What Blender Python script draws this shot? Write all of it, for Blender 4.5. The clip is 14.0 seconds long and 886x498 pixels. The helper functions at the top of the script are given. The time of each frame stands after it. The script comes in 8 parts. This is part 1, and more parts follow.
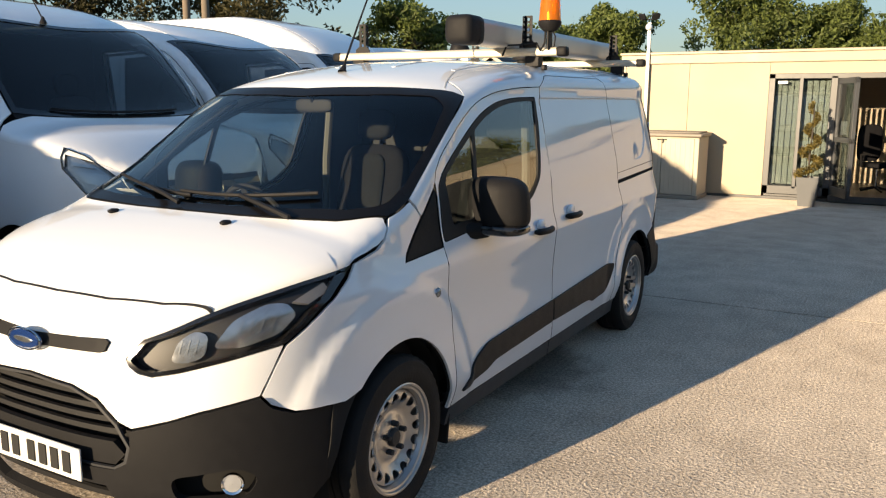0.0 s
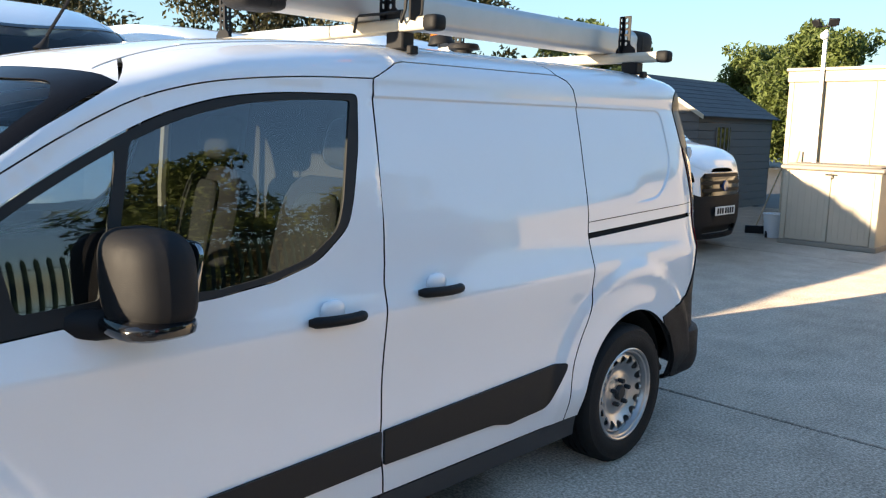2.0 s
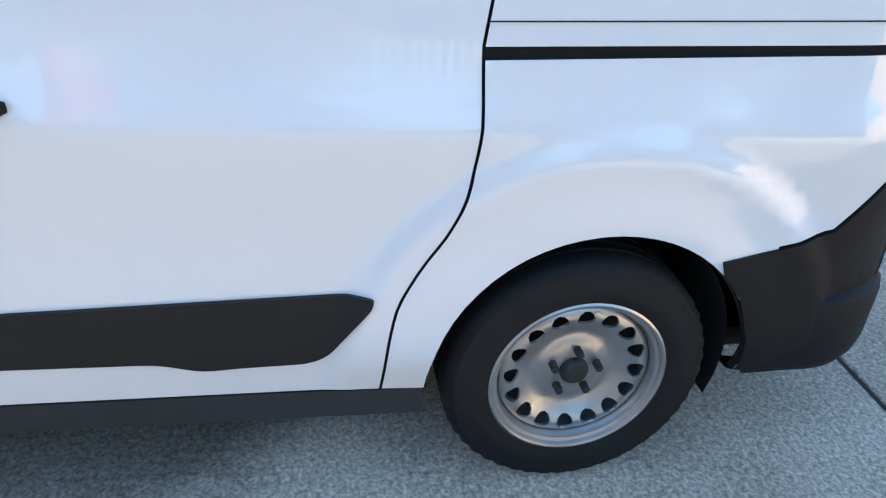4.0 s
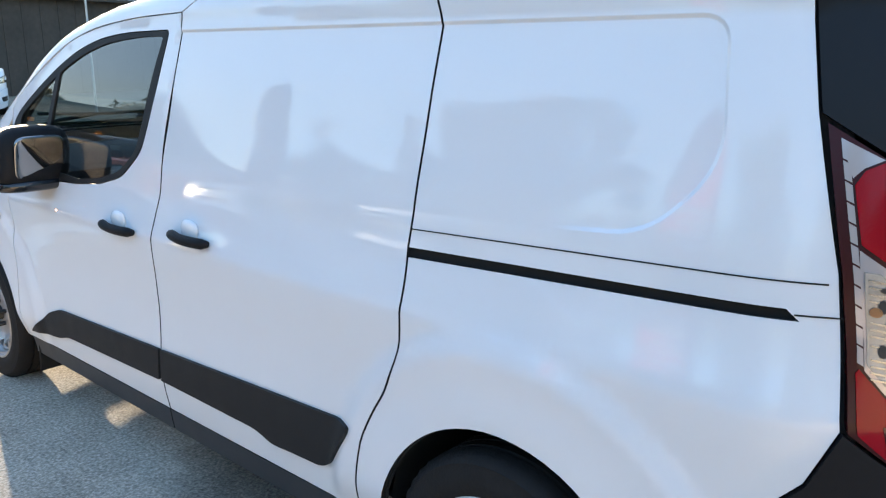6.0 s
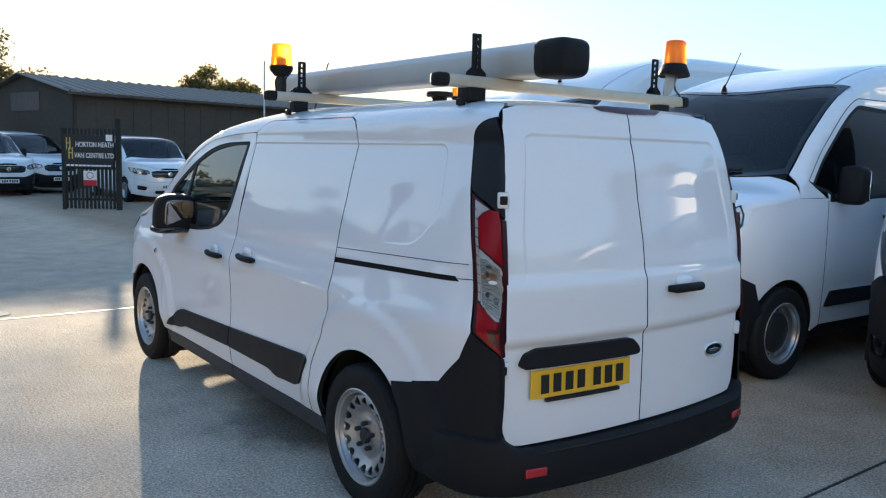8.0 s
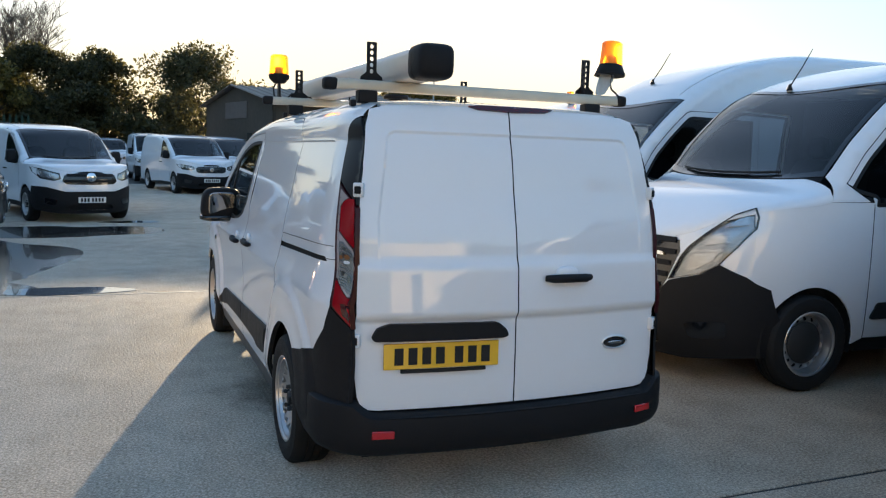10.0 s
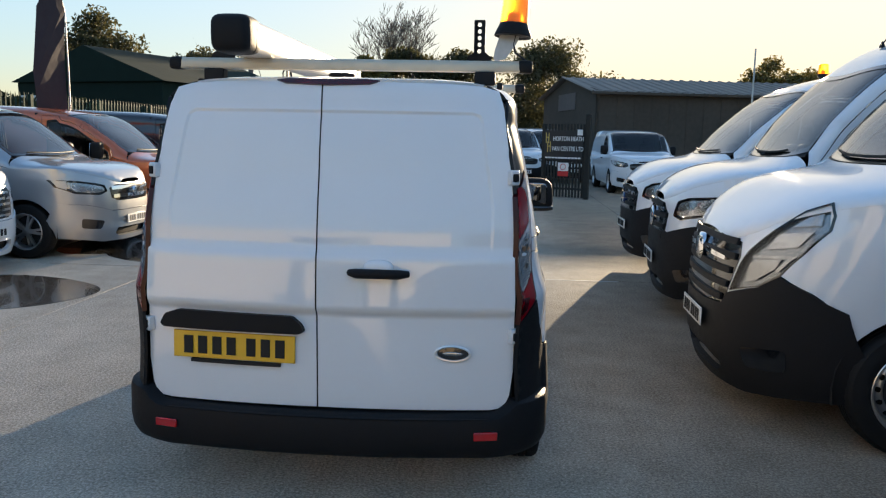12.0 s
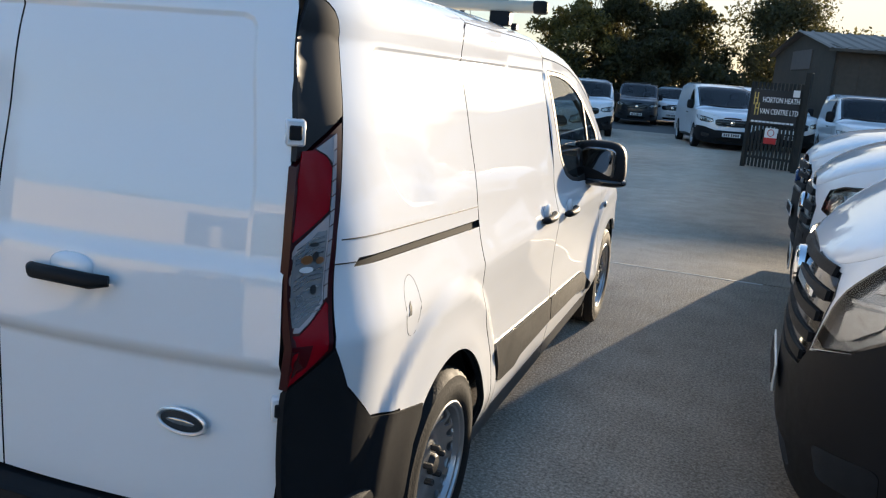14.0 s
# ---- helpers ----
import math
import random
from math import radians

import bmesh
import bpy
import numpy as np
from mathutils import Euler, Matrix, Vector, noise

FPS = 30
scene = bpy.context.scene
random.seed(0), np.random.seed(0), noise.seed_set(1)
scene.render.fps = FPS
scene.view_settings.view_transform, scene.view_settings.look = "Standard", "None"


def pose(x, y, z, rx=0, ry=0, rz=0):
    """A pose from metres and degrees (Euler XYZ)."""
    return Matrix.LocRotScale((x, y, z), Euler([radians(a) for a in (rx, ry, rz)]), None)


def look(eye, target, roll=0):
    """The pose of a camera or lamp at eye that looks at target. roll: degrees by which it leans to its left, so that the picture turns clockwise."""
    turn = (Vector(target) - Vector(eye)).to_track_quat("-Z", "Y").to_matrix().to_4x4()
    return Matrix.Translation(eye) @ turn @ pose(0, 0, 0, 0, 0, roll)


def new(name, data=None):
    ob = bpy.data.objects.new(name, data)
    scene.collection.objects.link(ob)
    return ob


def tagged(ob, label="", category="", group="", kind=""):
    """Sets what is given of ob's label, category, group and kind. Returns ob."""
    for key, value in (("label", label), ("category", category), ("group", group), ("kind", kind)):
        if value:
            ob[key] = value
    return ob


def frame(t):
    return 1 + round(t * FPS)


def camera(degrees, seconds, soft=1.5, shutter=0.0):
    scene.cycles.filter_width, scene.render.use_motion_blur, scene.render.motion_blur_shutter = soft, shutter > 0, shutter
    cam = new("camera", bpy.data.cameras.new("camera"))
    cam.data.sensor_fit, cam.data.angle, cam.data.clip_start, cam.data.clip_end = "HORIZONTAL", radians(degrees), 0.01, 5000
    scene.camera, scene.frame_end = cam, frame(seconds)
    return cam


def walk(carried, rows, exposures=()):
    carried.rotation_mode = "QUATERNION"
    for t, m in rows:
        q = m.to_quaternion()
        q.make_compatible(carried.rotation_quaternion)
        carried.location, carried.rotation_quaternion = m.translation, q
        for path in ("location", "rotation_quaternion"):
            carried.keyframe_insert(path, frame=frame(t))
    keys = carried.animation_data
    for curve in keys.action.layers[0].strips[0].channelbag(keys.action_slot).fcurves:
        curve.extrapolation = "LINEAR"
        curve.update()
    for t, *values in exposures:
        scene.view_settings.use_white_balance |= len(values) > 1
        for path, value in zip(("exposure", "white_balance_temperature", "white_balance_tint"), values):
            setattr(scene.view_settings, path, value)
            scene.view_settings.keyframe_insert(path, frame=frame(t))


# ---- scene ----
cam = camera(57.8, 14.0, soft=1.2)
PATH = [
    (0, (-2.464, 5.519, 1.605), (-1.496, 3.806, 1.244), 0.3),
    (0.5, (-2.549, 4.962, 1.589), (-1.467, 3.314, 1.25), 0.5),
    (1, (-2.683, 4.391, 1.584), (-1.495, 2.813, 1.268), 0.5),
    (1.5, (-2.707, 3.787, 1.575), (-1.423, 2.285, 1.269), 0.9),
    (2, (-2.775, 3.171, 1.54), (-1.396, 1.754, 1.235), 1.3),
    (2.5, (-2.723, 2.573, 1.5), (-1.257, 1.254, 1.168), 1.9),
    (2.7, (-2.693, 2.281, 1.527), (-1.184, 1.019, 1.165), 2.4),
    (4.8, (-2.06, 0.026, 1.492), (-0.423, 0.41, 0.41), 2.1),
    (5, (-2.043, -0.105, 1.48), (-0.406, 0.508, 0.508), 1.2),
    (5.5, (-2.074, -0.552, 1.549), (-0.545, 0.512, 0.819), -0.1),
    (6, (-2.229, -1.015, 1.57), (-0.771, 0.266, 1.086), 0.0),
    (6.5, (-2.31, -1.56, 1.567), (-0.935, -0.146, 1.235), 0.8),
    (7, (-2.506, -2.054, 1.577), (-1.198, -0.564, 1.308), 0.8),
    (7.5, (-2.623, -2.538, 1.586), (-1.373, -0.995, 1.344), 1.3),
    (8, (-2.714, -2.97, 1.596), (-1.511, -1.391, 1.359), 1.6),
    (8.2, (-2.777, -3.116, 1.585), (-1.594, -1.521, 1.347), 1.7),
    (10.3, (-1.36, -4.047, 1.598), (-0.723, -2.167, 1.359), 1.6),
    (10.5, (-1.131, -4.077, 1.618), (-0.586, -2.168, 1.378), 1.4),
    (11, (-0.549, -4.053, 1.624), (-0.245, -2.092, 1.376), 1.1),
    (11.5, (0.12, -4.08, 1.609), (0.18, -2.098, 1.345), 0.9),
    (12, (0.7, -3.939, 1.589), (0.551, -1.964, 1.309), 1.1),
    (12.5, (1.231, -3.734, 1.589), (0.906, -1.784, 1.283), 1.7),
    (13, (1.592, -3.387, 1.593), (1.114, -1.475, 1.252), 2.6),
    (13.5, (1.65, -2.864, 1.591), (1.066, -0.989, 1.211), 3.5),
    (14, (1.662, -2.296, 1.58), (1.003, -0.457, 1.154), 4.5),
]
walk(cam, [(t, look(eye, target, roll)) for t, eye, target, roll in PATH], exposures=[(0, 1.87, 6500, 10), (1.0, 2.2, 6200, 10), (1.5, 2.45, 6200, 10), (2.5, 2.86, 6000, 10), (5.0, 3.68, 6450, 10), (5.5, 3.55, 6400, 10), (6.5, 3.08, 6150, 10), (7.5, 2.78, 6200, 10), (8.0, 2.64, 6250, 10), (10.5, 2.55, 6600, 10), (12.0, 2.33, 6350, 10), (14.0, 2.37, 5950, 10)])

import mathutils

# ---- world and sun ----
SUN_AZ, SUN_EL = 15.5, 8.8
world = bpy.data.worlds.new("sky")
scene.world = world
world.use_nodes = True
wn = world.node_tree
sky = wn.nodes.new("ShaderNodeTexSky")
sky.sky_type = "NISHITA"
sky.sun_disc = False
sky.sun_elevation = radians(SUN_EL)
sky.sun_rotation = radians(SUN_AZ)
sky.air_density, sky.dust_density, sky.ozone_density = 1.0, 0.9, 2.7
bg = wn.nodes["Background"]
# thin high haze evens out the glow round the low sun
grey, haze, veil = (wn.nodes.new("ShaderNode" + k) for k in ("RGBToBW", "Math", "VectorMath"))
haze.operation, veil.operation = "MULTIPLY_ADD", "DIVIDE"
haze.inputs[1].default_value, haze.inputs[2].default_value = 1 / 1.5, 1.0
wn.links.new(sky.outputs[0], grey.inputs[0])
wn.links.new(grey.outputs[0], haze.inputs[0])
wn.links.new(sky.outputs[0], veil.inputs[0])
wn.links.new(haze.outputs[0], veil.inputs[1])
soft, pale, blend = wn.nodes.new("ShaderNodeVectorMath"), wn.nodes.new("ShaderNodeVectorMath"), wn.nodes.new("ShaderNodeMix")
soft.operation, pale.operation, blend.data_type = "MULTIPLY_ADD", "DIVIDE", "RGBA"
soft.inputs[1].default_value, soft.inputs[2].default_value = (1 / 1.65,) * 3, (1.0,) * 3
blend.inputs[0].default_value = 0.3
wn.links.new(sky.outputs[0], soft.inputs[0])
wn.links.new(sky.outputs[0], pale.inputs[0])
wn.links.new(soft.outputs[0], pale.inputs[1])
wn.links.new(veil.outputs[0], blend.inputs[6])
wn.links.new(pale.outputs[0], blend.inputs[7])
wn.links.new(blend.outputs[2], bg.inputs[0])
bg.inputs[1].default_value = 0.15
sun = new("sun", bpy.data.lights.new("sun", "SUN"))
sun.data.energy, sun.data.angle, sun.data.color = 2.95, radians(0.6), (1.0, 0.77, 0.50)
sa, se = radians(SUN_AZ), radians(SUN_EL)
sun_way = Vector((math.sin(sa) * math.cos(se), math.cos(sa) * math.cos(se), math.sin(se)))
sun.matrix_world = look(sun_way * 60, (0, 0, 0))

# ---- materials ----


def sock(node, name, value):
    node.inputs[name].default_value = value


def material(name, base, rough=0.5, metal=0.0, coat=0.0, vary=0.0, scale=8.0, bump=0.0, bump_scale=60.0, spots=None, **more):
    """A principled surface with variation of tone at two sizes and a fine relief."""
    m = bpy.data.materials.new(name)
    m.use_nodes = True
    n, l = m.node_tree.nodes, m.node_tree.links
    p = n["Principled BSDF"]
    sock(p, "Base Color", (*base, 1))
    sock(p, "Roughness", rough)
    sock(p, "Metallic", metal)
    sock(p, "Coat Weight", coat)
    sock(p, "Coat Roughness", 0.03)
    for key, value in more.items():
        sock(p, key.replace("_", " "), value)
    tc = n.new("ShaderNodeTexCoord")
    if vary:
        big, fine = n.new("ShaderNodeTexNoise"), n.new("ShaderNodeTexNoise")
        sock(big, "Scale", scale * 0.12)
        sock(fine, "Scale", scale)
        sock(fine, "Detail", 6.0)
        l.new(tc.outputs["Object"], big.inputs["Vector"])
        l.new(tc.outputs["Object"], fine.inputs["Vector"])
        mix = n.new("ShaderNodeMath")
        mix.operation = "ADD"
        l.new(big.outputs[0], mix.inputs[0])
        l.new(fine.outputs[0], mix.inputs[1])
        ramp = n.new("ShaderNodeMapRange")
        sock(ramp, "From Min", 0.6)
        sock(ramp, "From Max", 1.4)
        sock(ramp, "To Min", 1 - vary)
        sock(ramp, "To Max", 1 + vary)
        l.new(mix.outputs[0], ramp.inputs[0])
        tint = n.new("ShaderNodeVectorMath")
        tint.operation = "SCALE"
        tint.inputs[0].default_value = base
        l.new(ramp.outputs[0], tint.inputs["Scale"])
        l.new(tint.outputs[0], p.inputs["Base Color"])
        rr = n.new("ShaderNodeMapRange")
        sock(rr, "From Min", 0.6)
        sock(rr, "From Max", 1.4)
        sock(rr, "To Min", max(rough * 0.85, 0))
        sock(rr, "To Max", min(rough * 1.15, 1))
        l.new(mix.outputs[0], rr.inputs[0])
        l.new(rr.outputs[0], p.inputs["Roughness"])
    if bump:
        bn, bp = n.new("ShaderNodeTexNoise"), n.new("ShaderNodeBump")
        sock(bn, "Scale", bump_scale)
        sock(bn, "Detail", 4.0)
        sock(bp, "Strength", bump)
        sock(bp, "Distance", 0.01)
        l.new(tc.outputs["Object"], bn.inputs["Vector"])
        l.new(bn.outputs[0], bp.inputs["Height"])
        l.new(bp.outputs[0], p.inputs["Normal"])
    return m


WHITE = material("white_car_paint", (0.77, 0.785, 0.80), 0.5, coat=1.0, vary=0.02, scale=3, Specular_IOR_Level=0.0, Coat_IOR=1.68)
WHITE_DUSTY = material("white_car_paint_dusty", (0.80, 0.81, 0.82), 0.5, coat=0.9, vary=0.03, scale=3, Specular_IOR_Level=0.0, Coat_IOR=1.65)
SILVER = material("silver_paint", (0.40, 0.41, 0.42), 0.3, metal=0.6, coat=1.0, vary=0.03)
ORANGE = material("orange_metallic_paint", (0.55, 0.12, 0.035), 0.3, metal=0.35, coat=1.0, vary=0.04)
BLACK_PAINT = material("black_car_paint", (0.012, 0.013, 0.016), 0.3, coat=1.0, vary=0.05)
PLASTIC = material("black_textured_plastic", (0.013, 0.013, 0.014), 0.58, vary=0.15, scale=30, bump=0.12, bump_scale=500, Specular_IOR_Level=0.15)
PLASTIC_GREY = material("weathered_grey_plastic", (0.017, 0.017, 0.0175), 0.55, vary=0.15, scale=14, bump=0.1, bump_scale=400, Specular_IOR_Level=0.25)
GLOSS_BLACK = material("gloss_black_trim", (0.008, 0.008, 0.009), 0.12, coat=0.5)
SEAL_GAP = material("black_rubber_seal_and_gap", (0.006, 0.006, 0.006), 0.7)
RUBBER = material("tyre_rubber", (0.015, 0.0147, 0.0145), 0.7, vary=0.3, scale=20, bump=0.2, bump_scale=120, Specular_IOR_Level=0.2)
STEEL = material("silver_painted_steel", (0.46, 0.46, 0.46), 0.33, metal=0.85, vary=0.12, scale=25)
ALLOY = material("alloy_wheel", (0.6, 0.6, 0.6), 0.28, metal=0.9)
HUB = material("dark_hub", (0.02, 0.02, 0.02), 0.6, vary=0.3, scale=40)
CHROME = material("chrome", (0.8, 0.8, 0.8), 0.08, metal=1.0)
MIRROR = material("mirror_silver", (0.26, 0.27, 0.28), 0.02, metal=1.0)
BAR_ALU = material("weathered_bar_aluminium", (0.52, 0.47, 0.37), 0.45, metal=0.35, vary=0.12, scale=14)
SCREEN_BLACK = material("screen_ceramic_band", (0.006, 0.006, 0.007), 0.25, Specular_IOR_Level=0.15)
ALU = material("anodised_aluminium", (0.46, 0.455, 0.44), 0.42, metal=0.55, vary=0.08, scale=12)
POWDER = material("black_powder_coat", (0.012, 0.012, 0.013), 0.55, vary=0.2, scale=30, Specular_IOR_Level=0.2)
RED_LENS = material("red_lamp_lens", (0.27, 0.002, 0.009), 0.22, coat=0.15, Specular_IOR_Level=0.2)
RED_DARK = material("dark_red_lamp_lens", (0.035, 0.002, 0.004), 0.3, Specular_IOR_Level=0.3)
REFLECTOR = material("red_reflector", (0.45, 0.01, 0.012), 0.15, coat=1.0)
AMBER = material("amber_lens", (1.0, 0.27, 0.006), 0.6, coat=0.6, Transmission_Weight=0.7, IOR=1.2)
AMBER_DIM = material("dim_amber_bulb", (0.20, 0.075, 0.02), 0.3, coat=0.4)
LAMP_BAND = material("lamp_reflector_shade", (0.30, 0.32, 0.34), 0.25, metal=0.8)
YELLOW_PLATE = material("yellow_plate", (0.80, 0.46, 0.02), 0.35, coat=0.6)
WHITE_PLATE = material("white_plate", (0.75, 0.75, 0.72), 0.35, coat=0.6)
BADGE_BLUE = material("dark_blue_badge", (0.01, 0.03, 0.12), 0.2, coat=1.0)
BADGE_DARK = material("dark_badge", (0.012, 0.012, 0.014), 0.2, coat=1.0)
DARK_INSIDE = material("dark_lining_and_backing", (0.008, 0.008, 0.008), 0.95)
FABRIC = material("grey_seat_fabric", (0.020, 0.021, 0.022), 0.95, vary=0.2, scale=60, bump=0.3, bump_scale=400, Specular_IOR_Level=0.0)
FABRIC_DARK = material("black_seat_fabric", (0.016, 0.016, 0.018), 0.95, vary=0.2, scale=60, Specular_IOR_Level=0.0)
TRIM_PALE = material("pale_cabin_trim", (0.11, 0.11, 0.10), 0.85, vary=0.05)
DASH = material("dark_dashboard", (0.018, 0.018, 0.02), 0.7, bump=0.15, bump_scale=300)
HINGE_WHITE = material("white_painted_hinge", (0.72, 0.73, 0.74), 0.35, coat=0.6)
PAPER = material("white_paper", (0.75, 0.75, 0.73), 0.8)
LAMP_SILVER = material("lamp_bowl", (0.85, 0.85, 0.84), 0.3, metal=0.75)
LAMP_DARK = material("lamp_bezel", (0.012, 0.012, 0.013), 0.5)
LAMP_GREY = material("grey_side_reflector", (0.14, 0.14, 0.145), 0.3)
LAMP_FACET = material("lamp_facet", (0.40, 0.41, 0.42), 0.2, metal=0.9, vary=0.3, scale=45, bump=0.04, bump_scale=30)
BRACKET_GREY = material("galvanised_bracket", (0.42, 0.42, 0.41), 0.45, metal=0.6, vary=0.2, scale=25)
HIGHLIGHT_GREY = material("grey_edge_highlight", (0.42, 0.42, 0.41), 0.5)
LAMP_STRIP = material("clear_lens_strip", (0.42, 0.38, 0.38), 0.2, metal=0.2, coat=0.8)
RED_DEEP = material("deep_red_lens", (0.06, 0.002, 0.005), 0.2, coat=0.4)
SILL_GREY = material("satin_grey_sill", (0.036, 0.037, 0.040), 0.38, vary=0.12, scale=14)
LAMP_CLEAR = material("clear_lamp_prisms", (0.30, 0.31, 0.32), 0.22, metal=0.6, vary=0.15, scale=60, bump=0.15, bump_scale=300)
SATIN = material("satin_black_trim", (0.010, 0.010, 0.011), 0.4, Specular_IOR_Level=0.25)
TINT = material("dark_tinted_glass", (0.010, 0.012, 0.014), 0.03, coat=0.3)


def glass(name, colour, rough=0.0, ior=1.5):
    """A thin pane: clear, with a gloss that grows at flat angles."""
    m = bpy.data.materials.new(name)
    m.use_nodes = True
    n, l = m.node_tree.nodes, m.node_tree.links
    n.remove(n["Principled BSDF"])
    clear, shine, mix, face, power, gain = (n.new("ShaderNode" + k) for k in ("BsdfTransparent", "BsdfGlossy", "MixShader", "LayerWeight", "Math", "MapRange"))
    sock(clear, "Color", (*colour, 1))
    sock(shine, "Roughness", rough)
    sock(face, "Blend", 0.5)
    power.operation = "POWER"
    power.inputs[1].default_value = 4.2
    sock(gain, "To Min", ((ior - 1) / (ior + 1)) ** 2)
    l.new(face.outputs["Facing"], power.inputs[0])
    l.new(power.outputs[0], gain.inputs[0])
    l.new(gain.outputs[0], mix.inputs[0])
    l.new(clear.outputs[0], mix.inputs[1])
    l.new(shine.outputs[0], mix.inputs[2])
    l.new(mix.outputs[0], n["Material Output"].inputs["Surface"])
    return m


GLASS = glass("window_glass", (0.56, 0.63, 0.62), ior=2.1)
SCREEN_GLASS = glass("windscreen_glass", (0.66, 0.72, 0.70), ior=1.5)
GLASS_GREY = glass("grey_window_glass", (0.44, 0.48, 0.49), ior=1.55)
LENS = glass("clear_lens", (0.95, 0.95, 0.95), ior=1.3)

# ---- mesh helpers ----


def part(name, me, mat, parent=None, label=""):
    me.materials.append(mat)
    ob = new(name, me)
    if parent is not None:
        ob.parent = parent
    return tagged(ob, label)


def thing(name, label, category, group="", at=None, kind=""):
    ob = new(name)
    ob.empty_display_size = 0.1
    if at is not None:
        ob.matrix_world = at
    return tagged(ob, label, category, group, kind)


class Build:
    """Collects solids into one mesh."""

    def __init__(self):
        self.v, self.f = [], []

    def add(self, verts, faces, m=None):
        k = len(self.v)
        self.v += [tuple(m @ Vector(p)) if m is not None else tuple(p) for p in verts]
        self.f += [tuple(k + i for i in face) for face in faces]
        return self

    def box(self, x0, x1, y0, y1, z0, z1, c=0.004, m=None):
        c = min(c, (x1 - x0) * 0.45, (y1 - y0) * 0.45, (z1 - z0) * 0.45)
        lo, hi = (x0, y0, z0), (x1, y1, z1)
        verts, index = [], {}
        for s in [(a, b, d) for a in (0, 1) for b in (0, 1) for d in (0, 1)]:
            for axis in range(3):
                p = [(hi if s[i] else lo)[i] for i in range(3)]
                for i in range(3):
                    if i != axis:
                        p[i] += -c if s[i] else c
                index[s, axis] = len(verts)
                verts.append(p)
        faces = []
        for axis in range(3):
            b, d = [i for i in range(3) if i != axis]
            for side in (0, 1):
                ring = []
                for u, w in ((0, 0), (1, 0), (1, 1), (0, 1)):
                    s = [0, 0, 0]
                    s[axis], s[b], s[d] = side, u, w
                    ring.append(index[tuple(s), axis])
                faces.append(ring)
        for axis in range(3):
            b, d = [i for i in range(3) if i != axis]
            for u in (0, 1):
                for w in (0, 1):
                    s0, s1 = [0, 0, 0], [0, 0, 0]
                    s0[b] = s1[b] = u
                    s0[d] = s1[d] = w
                    s1[axis] = 1
                    s0, s1 = tuple(s0), tuple(s1)
                    faces.append([index[s0, b], index[s1, b], index[s1, d], index[s0, d]])
        for s in [(a, b, d) for a in (0, 1) for b in (0, 1) for d in (0, 1)]:
            faces.append([index[s, 0], index[s, 1], index[s, 2]])
        return self.add(verts, faces, m)

    def prism(self, poly, h0, h1, axis="z", m=None):
        """poly in the two other axes (in the order x, y, z), pushed from h0 to h1 along axis."""
        n = len(poly)
        order = {"x": lambda a, b, h: (h, a, b), "y": lambda a, b, h: (a, h, b), "z": lambda a, b, h: (a, b, h)}[axis]
        verts = [order(a, b, h0) for a, b in poly] + [order(a, b, h1) for a, b in poly]
        faces = [list(range(n))[::-1], list(range(n, 2 * n))] + [[i, (i + 1) % n, n + (i + 1) % n, n + i] for i in range(n)]
        return self.add(verts, faces, m)

    def tube(self, pts, r, n=8, m=None, caps=True):
        pts = [Vector(p) for p in pts]
        radii = r if isinstance(r, (list, tuple)) else [r] * len(pts)
        verts, faces = [], []
        side = None
        for i, p in enumerate(pts):
            way = (pts[min(i + 1, len(pts) - 1)] - pts[max(i - 1, 0)]).normalized()
            if side is None:
                side = way.orthogonal().normalized()
            side = (side - way * side.dot(way)).normalized()
            up = way.cross(side)
            for k in range(n):
                a = 2 * math.pi * k / n
                verts.append(p + radii[i] * (math.cos(a) * side + math.sin(a) * up))
        for i in range(len(pts) - 1):
            for k in range(n):
                faces.append([i * n + k, i * n + (k + 1) % n, (i + 1) * n + (k + 1) % n, (i + 1) * n + k])
        if caps:
            faces.append(list(range(n))[::-1])
            faces.append([(len(pts) - 1) * n + k for k in range(n)])
        return self.add(verts, faces, m)

    def lathe(self, profile, n=32, axis="z", m=None, close=False):
        """profile of (radius, height) round an axis through the origin."""
        verts, faces = [], []
        for r, h in profile:
            for k in range(n):
                a = 2 * math.pi * k / n
                u, w = r * math.cos(a), r * math.sin(a)
                verts.append({"z": (u, w, h), "y": (u, h, w), "x": (h, u, w)}[axis])
        rows = len(profile)
        for i in range(rows - 1 + (1 if close else 0)):
            j = (i + 1) % rows
            for k in range(n):
                faces.append([i * n + k, i * n + (k + 1) % n, j * n + (k + 1) % n, j * n + k])
        return self.add(verts, faces, m)

    def mesh(self, name, smooth=38, tidy=True):
        me = bpy.data.meshes.new(name)
        me.from_pydata(self.v, [], self.f)
        if tidy:
            bm = bmesh.new()
            bm.from_mesh(me)
            bmesh.ops.remove_doubles(bm, verts=bm.verts, dist=1e-5)
            bmesh.ops.recalc_face_normals(bm, faces=bm.faces)
            bm.to_mesh(me)
            bm.free()
        if smooth:
            me.polygons.foreach_set("use_smooth", [True] * len(me.polygons))
            me.set_sharp_from_angle(angle=radians(smooth))
        return me

    def part(self, name, mat, parent=None, label="", smooth=38):
        return part(name, self.mesh(name, smooth), mat, parent, label)


